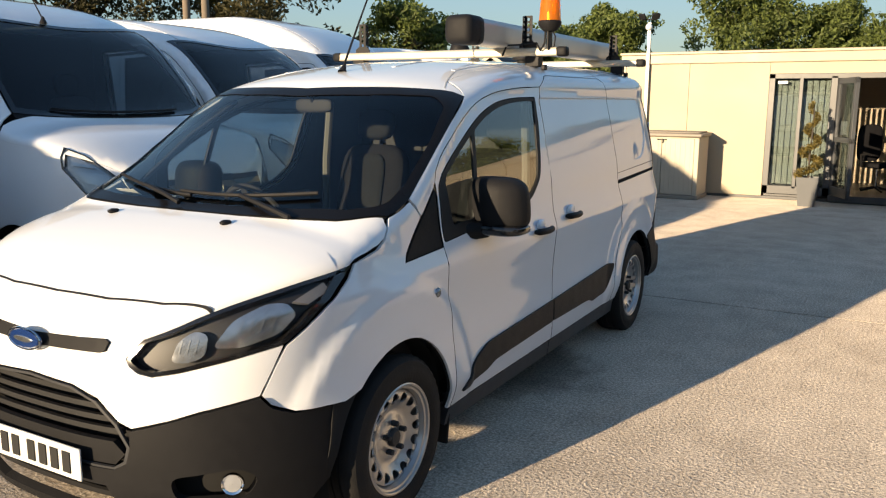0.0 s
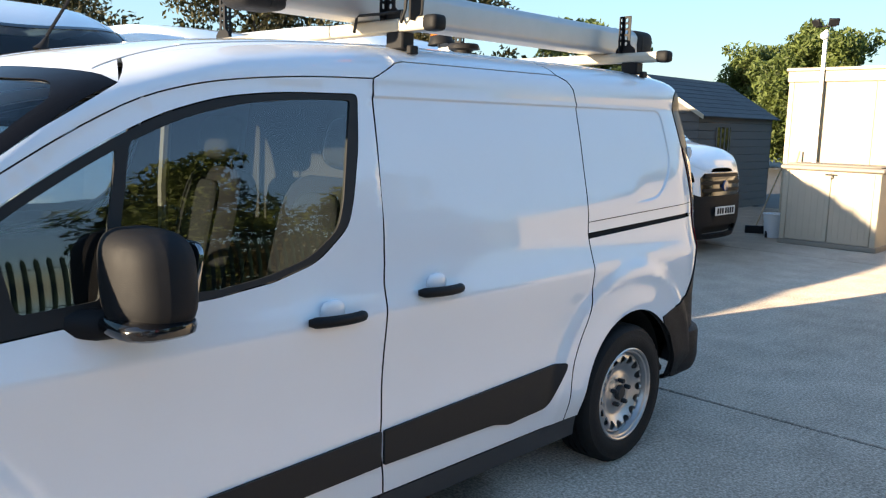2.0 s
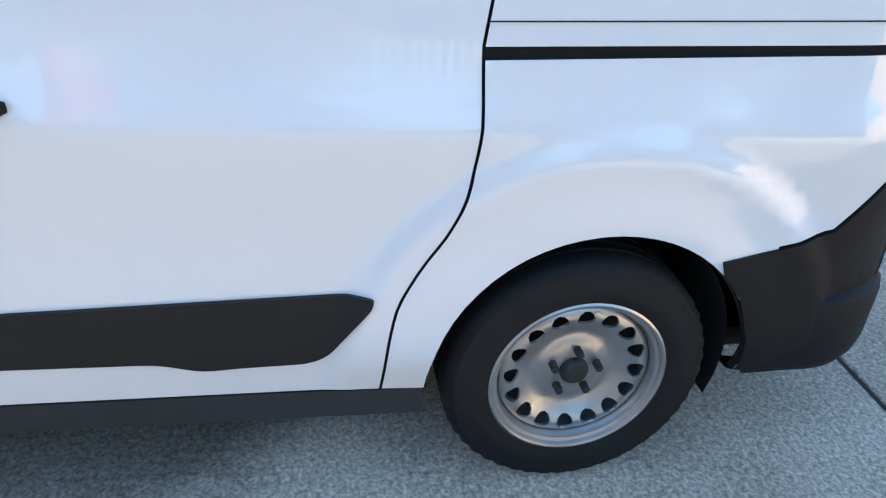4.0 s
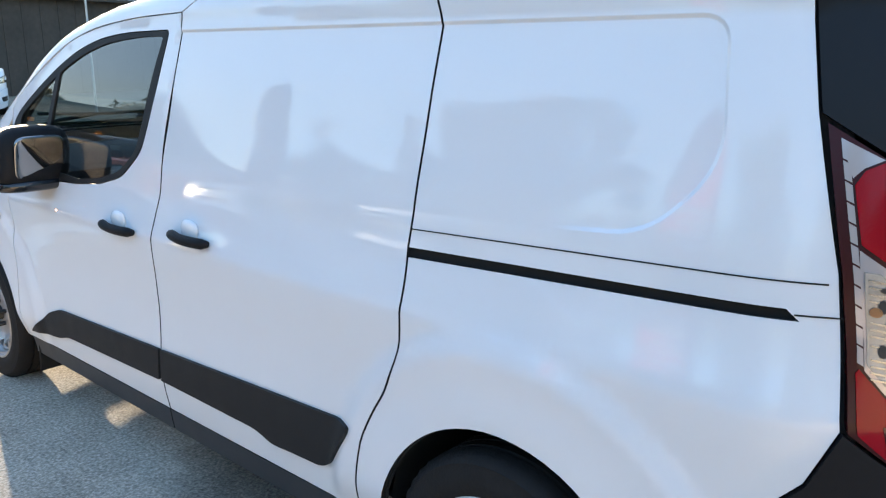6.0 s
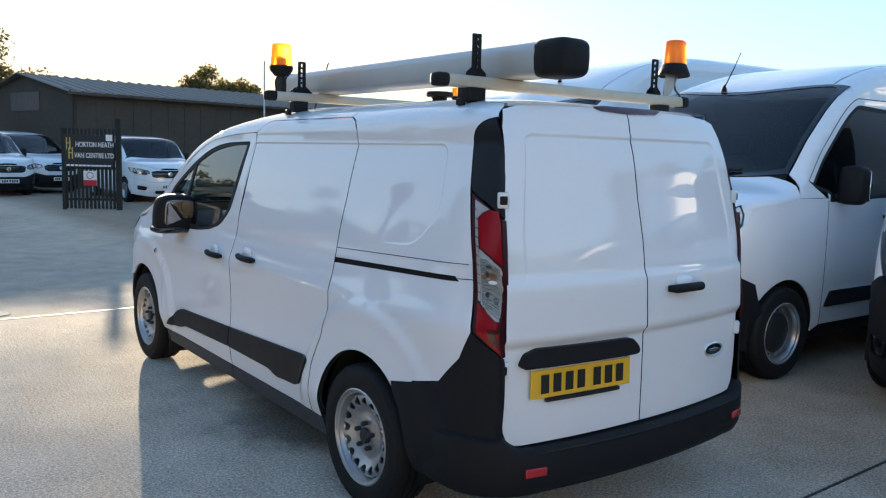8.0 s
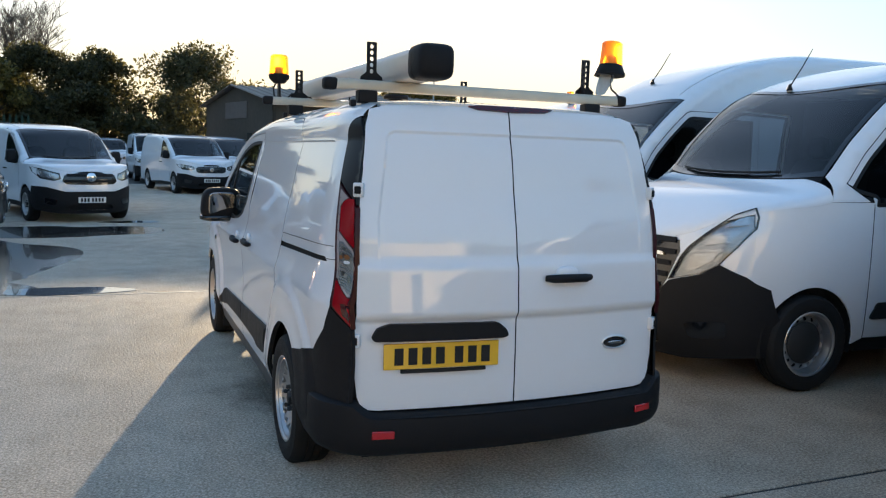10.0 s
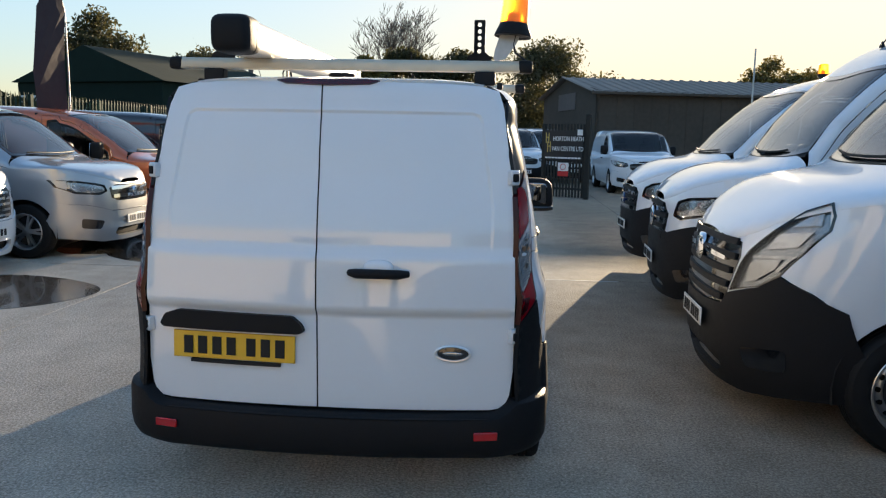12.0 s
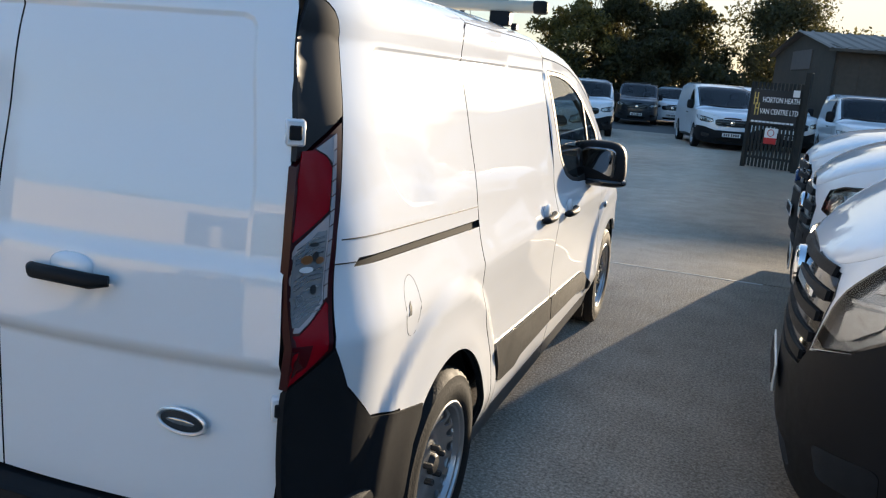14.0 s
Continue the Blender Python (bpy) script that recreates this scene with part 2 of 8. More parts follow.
def rounded(poly, r, n=4):
    """A polygon with its corners rounded; r is a radius or one for each corner."""
    out, k = [], len(poly)
    radii = r if isinstance(r, (list, tuple)) else [r] * k
    for i in range(k):
        a, b, c = (np.array(poly[j % k], float) for j in (i - 1, i, i + 1))
        u, w = a - b, c - b
        lu, lw = np.linalg.norm(u), np.linalg.norm(w)
        d = min(radii[i], lu * 0.45, lw * 0.45)
        if d < 1e-6:
            out.append(tuple(b))
            continue
        p, q = b + u / lu * d, b + w / lw * d
        for s in range(n + 1):
            t = s / n
            out.append(tuple((1 - t) ** 2 * p + 2 * t * (1 - t) * b + t * t * q))
    return out


def arc(cx, cy, r, a0, a1, n=16, ry=None):
    return [(cx + r * math.cos(radians(a0 + (a1 - a0) * i / n)), cy + (ry or r) * math.sin(radians(a0 + (a1 - a0) * i / n))) for i in range(n + 1)]


def pchip(xs, ys):
    """A smooth curve through knots that never overshoots them."""
    xs, ys = np.array(xs, float), np.array(ys, float)
    h, d = np.diff(xs), np.diff(ys) / np.diff(xs)
    s = np.zeros(len(xs))
    s[0], s[-1] = d[0], d[-1]
    for i in range(1, len(xs) - 1):
        if d[i - 1] * d[i] > 0:
            w1, w2 = 2 * h[i] + h[i - 1], h[i] + 2 * h[i - 1]
            s[i] = (w1 + w2) / (w1 / d[i - 1] + w2 / d[i])

    def f(x):
        x = np.clip(np.asarray(x, float), xs[0], xs[-1])
        i = np.clip(np.searchsorted(xs, x, side="right") - 1, 0, len(xs) - 2)
        t = (x - xs[i]) / h[i]
        return (ys[i] * (1 + 2 * t) * (1 - t) ** 2 + s[i] * h[i] * t * (1 - t) ** 2
                + ys[i + 1] * t * t * (3 - 2 * t) + s[i + 1] * h[i] * t * t * (t - 1))
    return f


def inside(poly, pts):
    """Which of the points lie in the polygon."""
    x, y = pts[:, 0], pts[:, 1]
    res = np.zeros(len(pts), bool)
    p = np.array(poly, float)
    for (x0, y0), (x1, y1) in zip(p, np.roll(p, -1, 0)):
        if y0 == y1:
            continue
        cross = ((y0 > y) != (y1 > y)) & (x < (x1 - x0) * (y - y0) / (y1 - y0) + x0)
        res ^= cross
    return res


def edge_distance(poly, pts):
    best = np.full(len(pts), 1e9)
    p = np.array(poly, float)
    for a, b in zip(p, np.roll(p, -1, 0)):
        ab = b - a
        t = np.clip(((pts - a) @ ab) / max(ab @ ab, 1e-12), 0, 1)
        best = np.minimum(best, np.linalg.norm(pts - (a + t[:, None] * ab), axis=1))
    return best


def resampled(poly, step):
    out = []
    p = [np.array(q, float) for q in poly]
    for a, b in zip(p, p[1:] + p[:1]):
        d = np.linalg.norm(b - a)
        if d < 1e-7:
            continue
        k = max(1, int(math.ceil(d / step)))
        out += [a + (b - a) * i / k for i in range(k)]
    return out


def shrunk(poly, d):
    """The polygon with its outline moved inwards by d."""
    p = np.array(poly, float)
    nxt, prv = np.roll(p, -1, 0), np.roll(p, 1, 0)
    area = np.sum(p[:, 0] * nxt[:, 1] - nxt[:, 0] * p[:, 1])
    s = 1 if area > 0 else -1

    def normal(e):
        return s * np.stack([-e[:, 1], e[:, 0]], 1) / np.maximum(np.linalg.norm(e, axis=1), 1e-9)[:, None]
    n0, n1 = normal(p - prv), normal(nxt - p)
    m = n0 + n1
    m /= np.maximum(np.linalg.norm(m, axis=1), 1e-6)[:, None]
    k = np.minimum(1 / np.maximum((m * n0).sum(1), 0.4), 2.0)
    return [tuple(q) for q in p + d * m * k[:, None]]


def sheet(name, surf, poly, mat, parent, step=0.04, off=0.0, thick=0.012, holes=(), gap=0.0, label="", flip=False, creases=()):
    """A panel: the part of a curved surface that lies in a polygon of its two coordinates, with a turned-in edge."""
    if gap:
        poly, holes = shrunk(poly, gap), [shrunk(h, -gap) for h in holes]
    loops = [resampled(poly, step)] + [resampled(h, step) for h in holes]
    pts, edges = [], []
    for loop in loops:
        k = len(pts)
        pts += loop
        edges += [(k + i, k + (i + 1) % len(loop)) for i in range(len(loop))]
    for crease in creases:
        loop, k = resampled(crease, step), len(pts)
        pts += loop
        edges += [(k + i, k + (i + 1) % len(loop)) for i in range(len(loop))]
    lo, hi = np.min(loops[0], 0), np.max(loops[0], 0)
    gx, gy = np.meshgrid(np.arange(lo[0] + step / 2, hi[0], step), np.arange(lo[1] + step / 2, hi[1], step))
    grid = np.stack([gx.ravel(), gy.ravel()], 1)
    grid[:, 0] += step * 0.25 * (np.round((grid[:, 1] - lo[1]) / step - 0.5).astype(int) % 2 * 2 - 1)
    if len(grid):
        ok = inside(loops[0], grid) & (edge_distance(loops[0], grid) > step * 0.45)
        for h in loops[1:]:
            ok &= ~inside(h, grid) & (edge_distance(h, grid) > step * 0.45)
        for crease in creases:
            ok &= edge_distance(crease, grid) > step * 0.3
        pts += list(grid[ok])
    verts, _, faces, *_ = mathutils.geometry.delaunay_2d_cdt([Vector(p) for p in pts], edges, [], 1, 1e-7)
    ab = np.array([tuple(v) for v in verts])
    faces = np.array([tuple(f) for f in faces if len(f) == 3], int)
    mid = ab[faces].mean(1)
    ok = inside(loops[0], mid)
    for h in loops[1:]:
        ok &= ~inside(h, mid)
    faces = faces[ok]
    e = 1e-4
    p = surf(ab[:, 0], ab[:, 1])
    du = surf(ab[:, 0] + e, ab[:, 1]) - surf(ab[:, 0] - e, ab[:, 1])
    dv = surf(ab[:, 0], ab[:, 1] + e) - surf(ab[:, 0], ab[:, 1] - e)
    n = np.cross(du, dv) * (-1 if flip else 1)
    n /= np.maximum(np.linalg.norm(n, axis=1), 1e-12)[:, None]
    tri = p[faces]
    wrong = (np.cross(tri[:, 1] - tri[:, 0], tri[:, 2] - tri[:, 0]) * n[faces[:, 0]]).sum(1) < 0
    faces[wrong] = faces[wrong][:, ::-1]
    outer = p + off * n
    inner = p + (off - thick) * n
    count = {}
    for f in faces:
        for a, b in ((f[0], f[1]), (f[1], f[2]), (f[2], f[0])):
            count[a, b] = 1
    rim = [(a, b) for a, b in count if (b, a) not in count]
    k = len(outer)
    V = [tuple(q) for q in outer] + [tuple(q) for q in inner]
    F = [tuple(map(int, f)) for f in faces]
    top = len(F)
    F += [(int(b), int(a), int(a) + k, int(b) + k) for a, b in rim]
    if thick > 0.0149:
        F += [(int(f[2]) + k, int(f[1]) + k, int(f[0]) + k) for f in faces]
    me = bpy.data.meshes.new(name)
    me.from_pydata(V, [], F)
    me.polygons.foreach_set("use_smooth", [True] * len(F))
    me.update()
    normals = []
    for i, f in enumerate(F):
        if i < top:
            normals += [tuple(n[j]) for j in f]
        else:
            normals += [tuple(me.polygons[i].normal)] * len(f)
    me.normals_split_custom_set(normals)
    ob = part(name, me, mat, parent, label)
    # turned-in edges of doors and quarters blackened to stand for shade in the gaps
    if gap >= 0.003 and name.endswith(("door", "quarter")):
        me.materials.append(SEAL_GAP)
        me.polygons.foreach_set("material_index", [0 if i < top else 1 for i in range(len(F))])
    return ob


# ---- body shapes of vehicles ----


class Shape:
    """The outer skin of a van: y ahead, x to the right, z up. It gives points on its sides, top, nose and tail."""

    def __init__(self, half, tail, tail_corner, nose, start, power, crown, shoulder, bend=(3.0, 2.5), bend_at=(1.5, 2.2), extra=None, wide=0.74):
        self.wide, self.half, self.tail, self.nose, self.crown, self.shoulder = wide, half, tail, nose, crown, shoulder
        self.corner, self.start, self.power, self.bend, self.bend_at, self.extra = tail_corner, start, power, bend, bend_at, extra

    def plan(self, y, z):
        b = self.half(z)
        nose = self.nose(z)
        f = np.clip((y - self.start) / (nose - self.start), 0, 0.9999)
        x = b * (1 - f ** self.power) ** (1 / self.power)
        d = np.clip((y - self.tail(z)) / 0.32, 0, 1)
        x = x - self.corner(z) * (1 - d) ** 2.5
        if self.extra is not None:
            x = x + self.extra(y, z)
        return x

    def p(self, y):
        return np.interp(y, self.bend_at, self.bend)

    def side(self, s):
        def f(y, z):
            zs, top, p = self.shoulder(y), self.crown(y), self.p(y)
            x = self.plan(y, np.minimum(z, zs))
            t = np.clip((z - zs) / np.maximum(top - zs, 1e-3), 0, 0.9995)
            x = np.where(z > zs, x * (1 - t ** p) ** (1 / p), x)
            return np.stack([s * x, y, z], -1)
        return f

    def top(self, x, y):
        zs, top, p = self.shoulder(y), self.crown(y), self.p(y)
        xs = self.plan(y, zs)
        t = np.clip(np.abs(x) / xs, 0, 0.999995)
        return np.stack([x, y, zs + (top - zs) * (1 - t ** p) ** (1 / p)], -1)

    def front(self, x, z):
        t = np.clip(np.abs(x) / self.half(z), 0, 0.99999)
        y = self.start + (self.nose(z) - self.start) * (1 - t ** self.power) ** (1 / self.power)
        return np.stack([x, y, z], -1)

    def rear(self, x, z):
        y = self.tail(z) - np.interp(z, [1.43, 1.70, 1.80], [0.07, 0.08, 0.11]) * (1 - np.clip(np.abs(x) / self.wide, 0, 1.2) ** 2)
        return np.stack([x, y, z], -1)


def smooth_step(t):
    t = np.clip(t, 0, 1)
    return t * t * (3 - 2 * t)


def blob(b, cx, cy, cz, ax, ay, az, n=3.0, m=None, seg=20, rings=12):
    """A rounded box."""
    verts, faces = [], []

    def pw(v, e):
        return math.copysign(abs(v) ** e, v)
    for i in range(rings + 1):
        t = -math.pi / 2 + math.pi * i / rings
        for k in range(seg):
            a = 2 * math.pi * k / seg
            verts.append((cx + ax * pw(math.cos(t), 2 / n) * pw(math.cos(a), 2 / n),
                          cy + ay * pw(math.cos(t), 2 / n) * pw(math.sin(a), 2 / n), cz + az * pw(math.sin(t), 2 / n)))
    for i in range(rings):
        for k in range(seg):
            faces.append([i * seg + k, i * seg + (k + 1) % seg, (i + 1) * seg + (k + 1) % seg, (i + 1) * seg + k])
    return b.add(verts, faces, m)


def face_x(prof):
    """A dished disc facing +x, by its depth at each radius."""
    def f(a, b):
        return np.stack([prof(np.hypot(a, b)), a, b], -1)
    return f


def wheel(parent, at, r, style="steel", width=0.2):
    """A wheel whose outer face looks along +x of its own pose."""
    w = thing("wheel", "", "", at=None)
    w.parent = parent
    w.matrix_local = at
    k = r / 0.325
    rim = 0.214 * k
    h = width / 2
    n = 96
    prof = [(rim, -h * 0.9), (rim + 0.03 * k, -h), (r - 0.045, -h * 1.03), (r - 0.012, -h * 0.92), (r, -h * 0.72), (r, -h * 0.42), (r - 0.008, -h * 0.40),
            (r - 0.008, -h * 0.33), (r, -h * 0.31), (r, -h * 0.04), (r - 0.008, -h * 0.03), (r - 0.008, h * 0.03), (r, h * 0.04), (r, h * 0.31),
            (r - 0.008, h * 0.33), (r - 0.008, h * 0.40), (r, h * 0.42), (r, h * 0.70), (r - 0.006, h * 0.82), (r - 0.016, h * 0.93), (r - 0.024, h * 0.97),
            (r - 0.028, h * 0.965), (r - 0.05, h * 1.03), (rim + 0.035 * k, h * 1.04), (rim + 0.02 * k, h * 1.0), (rim + 0.004, h * 0.94), (rim, h * 0.86)]
    b = Build().lathe(prof, n, "x")
    v = b.v
    for row in (3, 4, 17, 18, 19):
        for j in range(n):
            if j % 2:
                x, y, z = v[row * n + j]
                q = 1 - 0.0055 / r
                v[row * n + j] = (x, y * q, z * q)
    tyre = b.part("tyre", RUBBER, w, smooth=30)
    lip = [(rim, h * 0.86), (rim + 0.006, h * 0.93), (rim - 0.001, h * 0.97), (rim - 0.007, h * 0.94), (rim - 0.010, h * 0.85), (rim - 0.018, h * 0.82), (rim - 0.021, h * 0.70), (rim - 0.026, h * 0.60), (rim - 0.03, h * 0.3), (rim - 0.03, -h * 0.6)]
    Build().lathe(lip, 64, "x").part("rim", STEEL if style == "steel" else ALLOY, w)
    if style == "steel":
        dish = pchip([0, 0.045 * k, 0.07 * k, 0.10 * k, 0.135 * k, 0.16 * k, 0.176 * k, 0.19 * k], [h * 0.56, h * 0.55, h * 0.52, h * 0.42, h * 0.58, h * 0.72, h * 0.69, h * 0.58])
        holes = [[(0.157 * k * math.cos(a) + 0.0212 * k * math.cos(c), 0.157 * k * math.sin(a) + 0.0212 * k * math.sin(c)) for c in np.linspace(0, 2 * math.pi, 11)[:-1]]
                 for a in np.linspace(0, 2 * math.pi, 17)[:-1]]
        sheet("wheel_disc", face_x(dish), arc(0, 0, 0.186 * k, 0, 354, 59), STEEL, w, step=0.016, thick=0.006, holes=holes)
        b = Build().lathe([(0.001, h * 0.76), (0.028 * k, h * 0.74), (0.035 * k, h * 0.66), (0.038 * k, h * 0.3)], 20, "x")
        b.part("hub_cap", HUB, w, "black hub centre")
        for i in range(5):
            a = 2 * math.pi * i / 5 + 0.3
            bolt = Build().lathe([(0.001, h * 0.84), (0.009, h * 0.82), (0.011, h * 0.78), (0.011, h * 0.3)], 6, "x",
                                 Matrix.Translation((0, 0.058 * k * math.cos(a), 0.058 * k * math.sin(a))))
            bolt.part("wheel_bolt", HUB, w, smooth=0)
    elif style == "black":
        dish = pchip([0, 0.06 * k, 0.10 * k, 0.15 * k, 0.19 * k], [h * 0.5, h * 0.48, h * 0.2, h * 0.4, h * 0.2])
        holes = [[(0.163 * k * math.cos(a) + 0.015 * k * math.cos(c), 0.163 * k * math.sin(a) + 0.015 * k * math.sin(c)) for c in np.linspace(0, 2 * math.pi, 11)[:-1]]
                 for a in np.linspace(0, 2 * math.pi, 17)[:-1]]
        sheet("wheel_disc", face_x(dish), arc(0, 0, 0.186 * k, 0, 354, 59), STEEL, w, step=0.016, thick=0.006, holes=holes)
        Build().lathe([(0.001, h * 0.72), (0.06 * k, h * 0.72), (0.10 * k, h * 0.60), (0.132 * k, h * 0.52), (0.142 * k, h * 0.42), (0.142 * k, h * 0.2)], 36, "x").part("hub_cap", HUB, w, "black plastic hub cover")
    else:
        b = Build()
        for i in range(5):
            for s in (-1, 1):
                a = 2 * math.pi * i / 5 + s * 0.16
                ca, sn = math.cos(a), math.sin(a)
                poly = [(0.04 * k, -0.016), (0.195 * k, -0.013), (0.195 * k, 0.013), (0.04 * k, 0.016)]
                b.add([(h * (0.62 if j < 0.1 * k else 0.55) + d, j * ca - u * sn, j * sn + u * ca) for d in (0, -0.03) for j, u in poly],
                      [(0, 1, 2, 3), (7, 6, 5, 4), (0, 4, 5, 1), (1, 5, 6, 2), (2, 6, 7, 3), (3, 7, 4, 0)])
        b.lathe([(0.001, h * 0.68), (0.05 * k, h * 0.64), (0.055 * k, h * 0.4)], 20, "x")
        b.part("spokes", ALLOY, w, smooth=0)
    Build().lathe([(0.001, -h * 0.1), (rim - 0.03, -h * 0.1)], 24, "x").part("brake_disc", HUB, w)
    return w


def plate(parent, x0, x1, z0, z1, y, mat, face=-1, turn=None):
    """A number plate whose marks are plain bars."""
    b = Build().box(x0, x1, y - 0.004, y + 0.004, z0, z1, 0.002)
    pl = b.part("number_plate", mat, parent)
    if turn is not None:
        pl.matrix_local = turn
    h, wd = z1 - z0, x1 - x0
    for i in range(7):
        u = x0 + wd * (0.09 + 0.118 * i + (0.045 if i > 3 else 0))
        bar = Build().box(u, u + wd * 0.075, y + face * 0.0065 - 0.002, y + face * 0.0065 + 0.002, z0 + h * 0.17, z1 - h * 0.17, 0.001)
        bar.part("plate_bar", SEAL_GAP, pl, smooth=0)
    return pl


# ---- the white van in the middle of the yard ----
FLANK_RECESS = rounded([(1.45, 1.632), (-0.412, 1.637), (-0.450, 1.36), (-0.31, 1.215), (0.29, 1.178), (1.46, 1.115)], [0, 0.06, 0.10, 0.08, 0, 0], 6)
TAIL_RECESS = [(-0.57, 1.685), (0.57, 1.685), (0.595, 1.675), (0.61, 1.655), (0.665, 1.30), (0.665, 0.95), (-0.665, 0.95), (-0.665, 1.30), (-0.61, 1.655), (-0.595, 1.675)]


def flank_relief(y, z):
    """A shallow recess that runs out below on the sliding door, and wide flares round the wheels."""
    y, z = np.broadcast_arrays(np.asarray(y, float), np.asarray(z, float))
    pts = np.stack([y.ravel(), z.ravel()], 1)
    d = edge_distance(FLANK_RECESS, pts) * np.where(inside(FLANK_RECESS, pts), 1, 0)
    deep = smooth_step(d / 0.012).reshape(y.shape)
    low = np.interp(y, [-0.30, 0.29, 1.46], [1.218, 1.178, 1.115])
    out = -0.007 * deep * (1 - smooth_step((y + 0.26) / 0.2) * (1 - smooth_step((z - low) / 0.22)))
    for yc in (-0.02, 3.065):
        r = np.hypot(y - yc, z - 0.335)
        out = out + (0.010 * np.exp(-(np.maximum(r - 0.40, 0) / 0.075) ** 2) + 0.022 * smooth_step((0.630 - r) / 0.075)) * smooth_step((z - 0.25) / 0.2)
    return out


HERO = Shape(
    half=pchip([0.18, 0.3, 0.42, 0.55, 0.68, 0.80, 0.90, 0.945, 0.97, 1.03, 1.1, 1.2, 1.45, 1.66, 1.9],
               [0.855, 0.872, 0.884, 0.880, 0.876, 0.881, 0.889, 0.891, 0.884, 0.866, 0.851, 0.839, 0.792, 0.742, 0.70]),
    tail=pchip([0.2, 0.5, 0.82, 0.93, 1.0, 1.2, 1.43, 1.6, 1.70, 1.78, 1.84, 1.9], [-0.79, -0.797, -0.794, -0.789, -0.784, -0.770, -0.727, -0.688, -0.650, -0.605, -0.54, -0.45]),
    tail_corner=pchip([0.2, 0.5, 0.9, 1.2, 1.45, 1.66, 1.9], [0.09, 0.105, 0.115, 0.085, 0.058, 0.050, 0.05]),
    nose=pchip([0.18, 0.35, 0.55, 0.75, 0.85, 0.93, 1.0, 1.1, 1.3], [3.88, 3.95, 3.965, 3.955, 3.93, 3.885, 3.80, 3.65, 3.5]),
    start=3.15, power=2.7,
    crown=pchip([-0.9, -0.75, -0.65, -0.4, 0.3, 1.0, 1.6, 2.1, 2.38, 2.7, 3.0, 3.2, 3.26, 3.35, 3.6, 3.8, 3.885, 3.93],
                [1.76, 1.795, 1.812, 1.832, 1.85, 1.848, 1.825, 1.765, 1.706, 1.52, 1.335, 1.21, 1.178, 1.158, 1.085, 0.99, 0.925, 0.87]),
    shoulder=pchip([-0.9, -0.6, 0, 1.4, 1.9, 2.3, 2.67, 2.9, 3.08, 3.15, 3.30, 3.5, 3.65, 3.76, 3.82, 3.865, 3.93], [1.61, 1.635, 1.645, 1.655, 1.645, 1.545, 1.30, 1.15, 1.092, 1.073, 1.050, 1.020, 0.983, 0.942, 0.905, 0.872, 0.82]),
    bend=(4.5, 3.2, 3.0, 2.5), bend_at=(-0.6, 0.3, 1.5, 2.2), extra=flank_relief)


def hero_rear(x, z):
    p = HERO.rear(x, z)
    x, z = np.broadcast_arrays(np.asarray(x, float), np.asarray(z, float))
    pts = np.stack([x.ravel(), z.ravel()], 1)
    d = edge_distance(TAIL_RECESS, pts) * np.where(inside(TAIL_RECESS, pts), 1, 0)
    p[..., 1] += 0.009 * smooth_step(d / 0.018).reshape(x.shape) * smooth_step((z - 1.02) / 0.45) - 0.014 * smooth_step((1.15 - z) / 0.055) + 0.024 * smooth_step((0.905 - z) / 0.035)
    return p


def bumper(x, z):
    """The rear bumper stands proud of the doors and wraps round at the corners."""
    p = HERO.rear(x, z)
    p[..., 1] += 0.13 * np.clip((np.abs(x) - 0.62) / 0.2, 0, 1) ** 2.2 - 0.058 * smooth_step((0.56 - z) / 0.10) * smooth_step((z - 0.18) / 0.12)
    return p


def z_on_top(x, y):
    return float(HERO.top(np.array([x]), np.array([y]))[0, 2])


SCREEN_SIDE = [(0.733, 2.270), (0.775, 2.47), (0.791, 2.605), (0.810, 2.76), (0.825, 2.888), (0.827, 2.97), (0.820, 3.035)]
screen_low = pchip([0, 0.2, 0.5, 0.70, 0.745, 0.795, 0.820], [3.262, 3.258, 3.226, 3.172, 3.134, 3.072, 3.035])
roof_edge = [(y, z_on_top(0.60, y)) for y in np.linspace(-0.585, 2.2, 40)]
screen_edge = [(y, z_on_top(x, y)) for x, y in SCREEN_SIDE if y < 2.9]
ARCH_R = arc(-0.02, 0.335, 0.385, 183, -3, 30)
ARCH_F = arc(3.065, 0.335, 0.385, 183, -3, 30)

seam_fs = [(1.425, 1.687), (1.432, 1.60), (1.447, 1.36), (1.465, 1.095), (1.478, 1.03), (1.484, 0.94), (1.492, 0.75), (1.495, 0.585), (1.505, 0.48), (1.49, 0.39), (1.48, 0.312)]
seam_low = pchip([0.312, 0.43, 0.54, 0.635, 0.735, 0.84, 0.96, 1.10], [0.468, 0.462, 0.447, 0.406, 0.347, 0.312, 0.303, 0.309])
seam_sr = [(0.40, 1.757), (0.345, 1.735), (0.312, 1.70), (0.289, 1.636), (0.296, 1.30), (0.299, 1.185)] + [(float(seam_low(z)), float(z)) for z in np.linspace(1.10, 0.312, 28)]
door_head = pchip([1.425, 1.664, 1.870, 2.013, 2.128, 2.234, 2.330, 2.511, 2.645, 2.677], [1.687, 1.679, 1.664, 1.646, 1.622, 1.590, 1.547, 1.450, 1.362, 1.328])
door_top = [(float(y), float(door_head(y))) for y in np.linspace(1.52, 2.677, 24)] + [(2.690, 1.285)]
door_front = door_top + [(2.69, 1.017), (2.675, 0.80), (2.655, 0.57), (2.65, 0.312)]
window_head = pchip([1.50, 1.747, 1.943, 2.135, 2.274, 2.325, 2.552, 2.62], [1.630, 1.625, 1.608, 1.563, 1.507, 1.482, 1.356, 1.312])
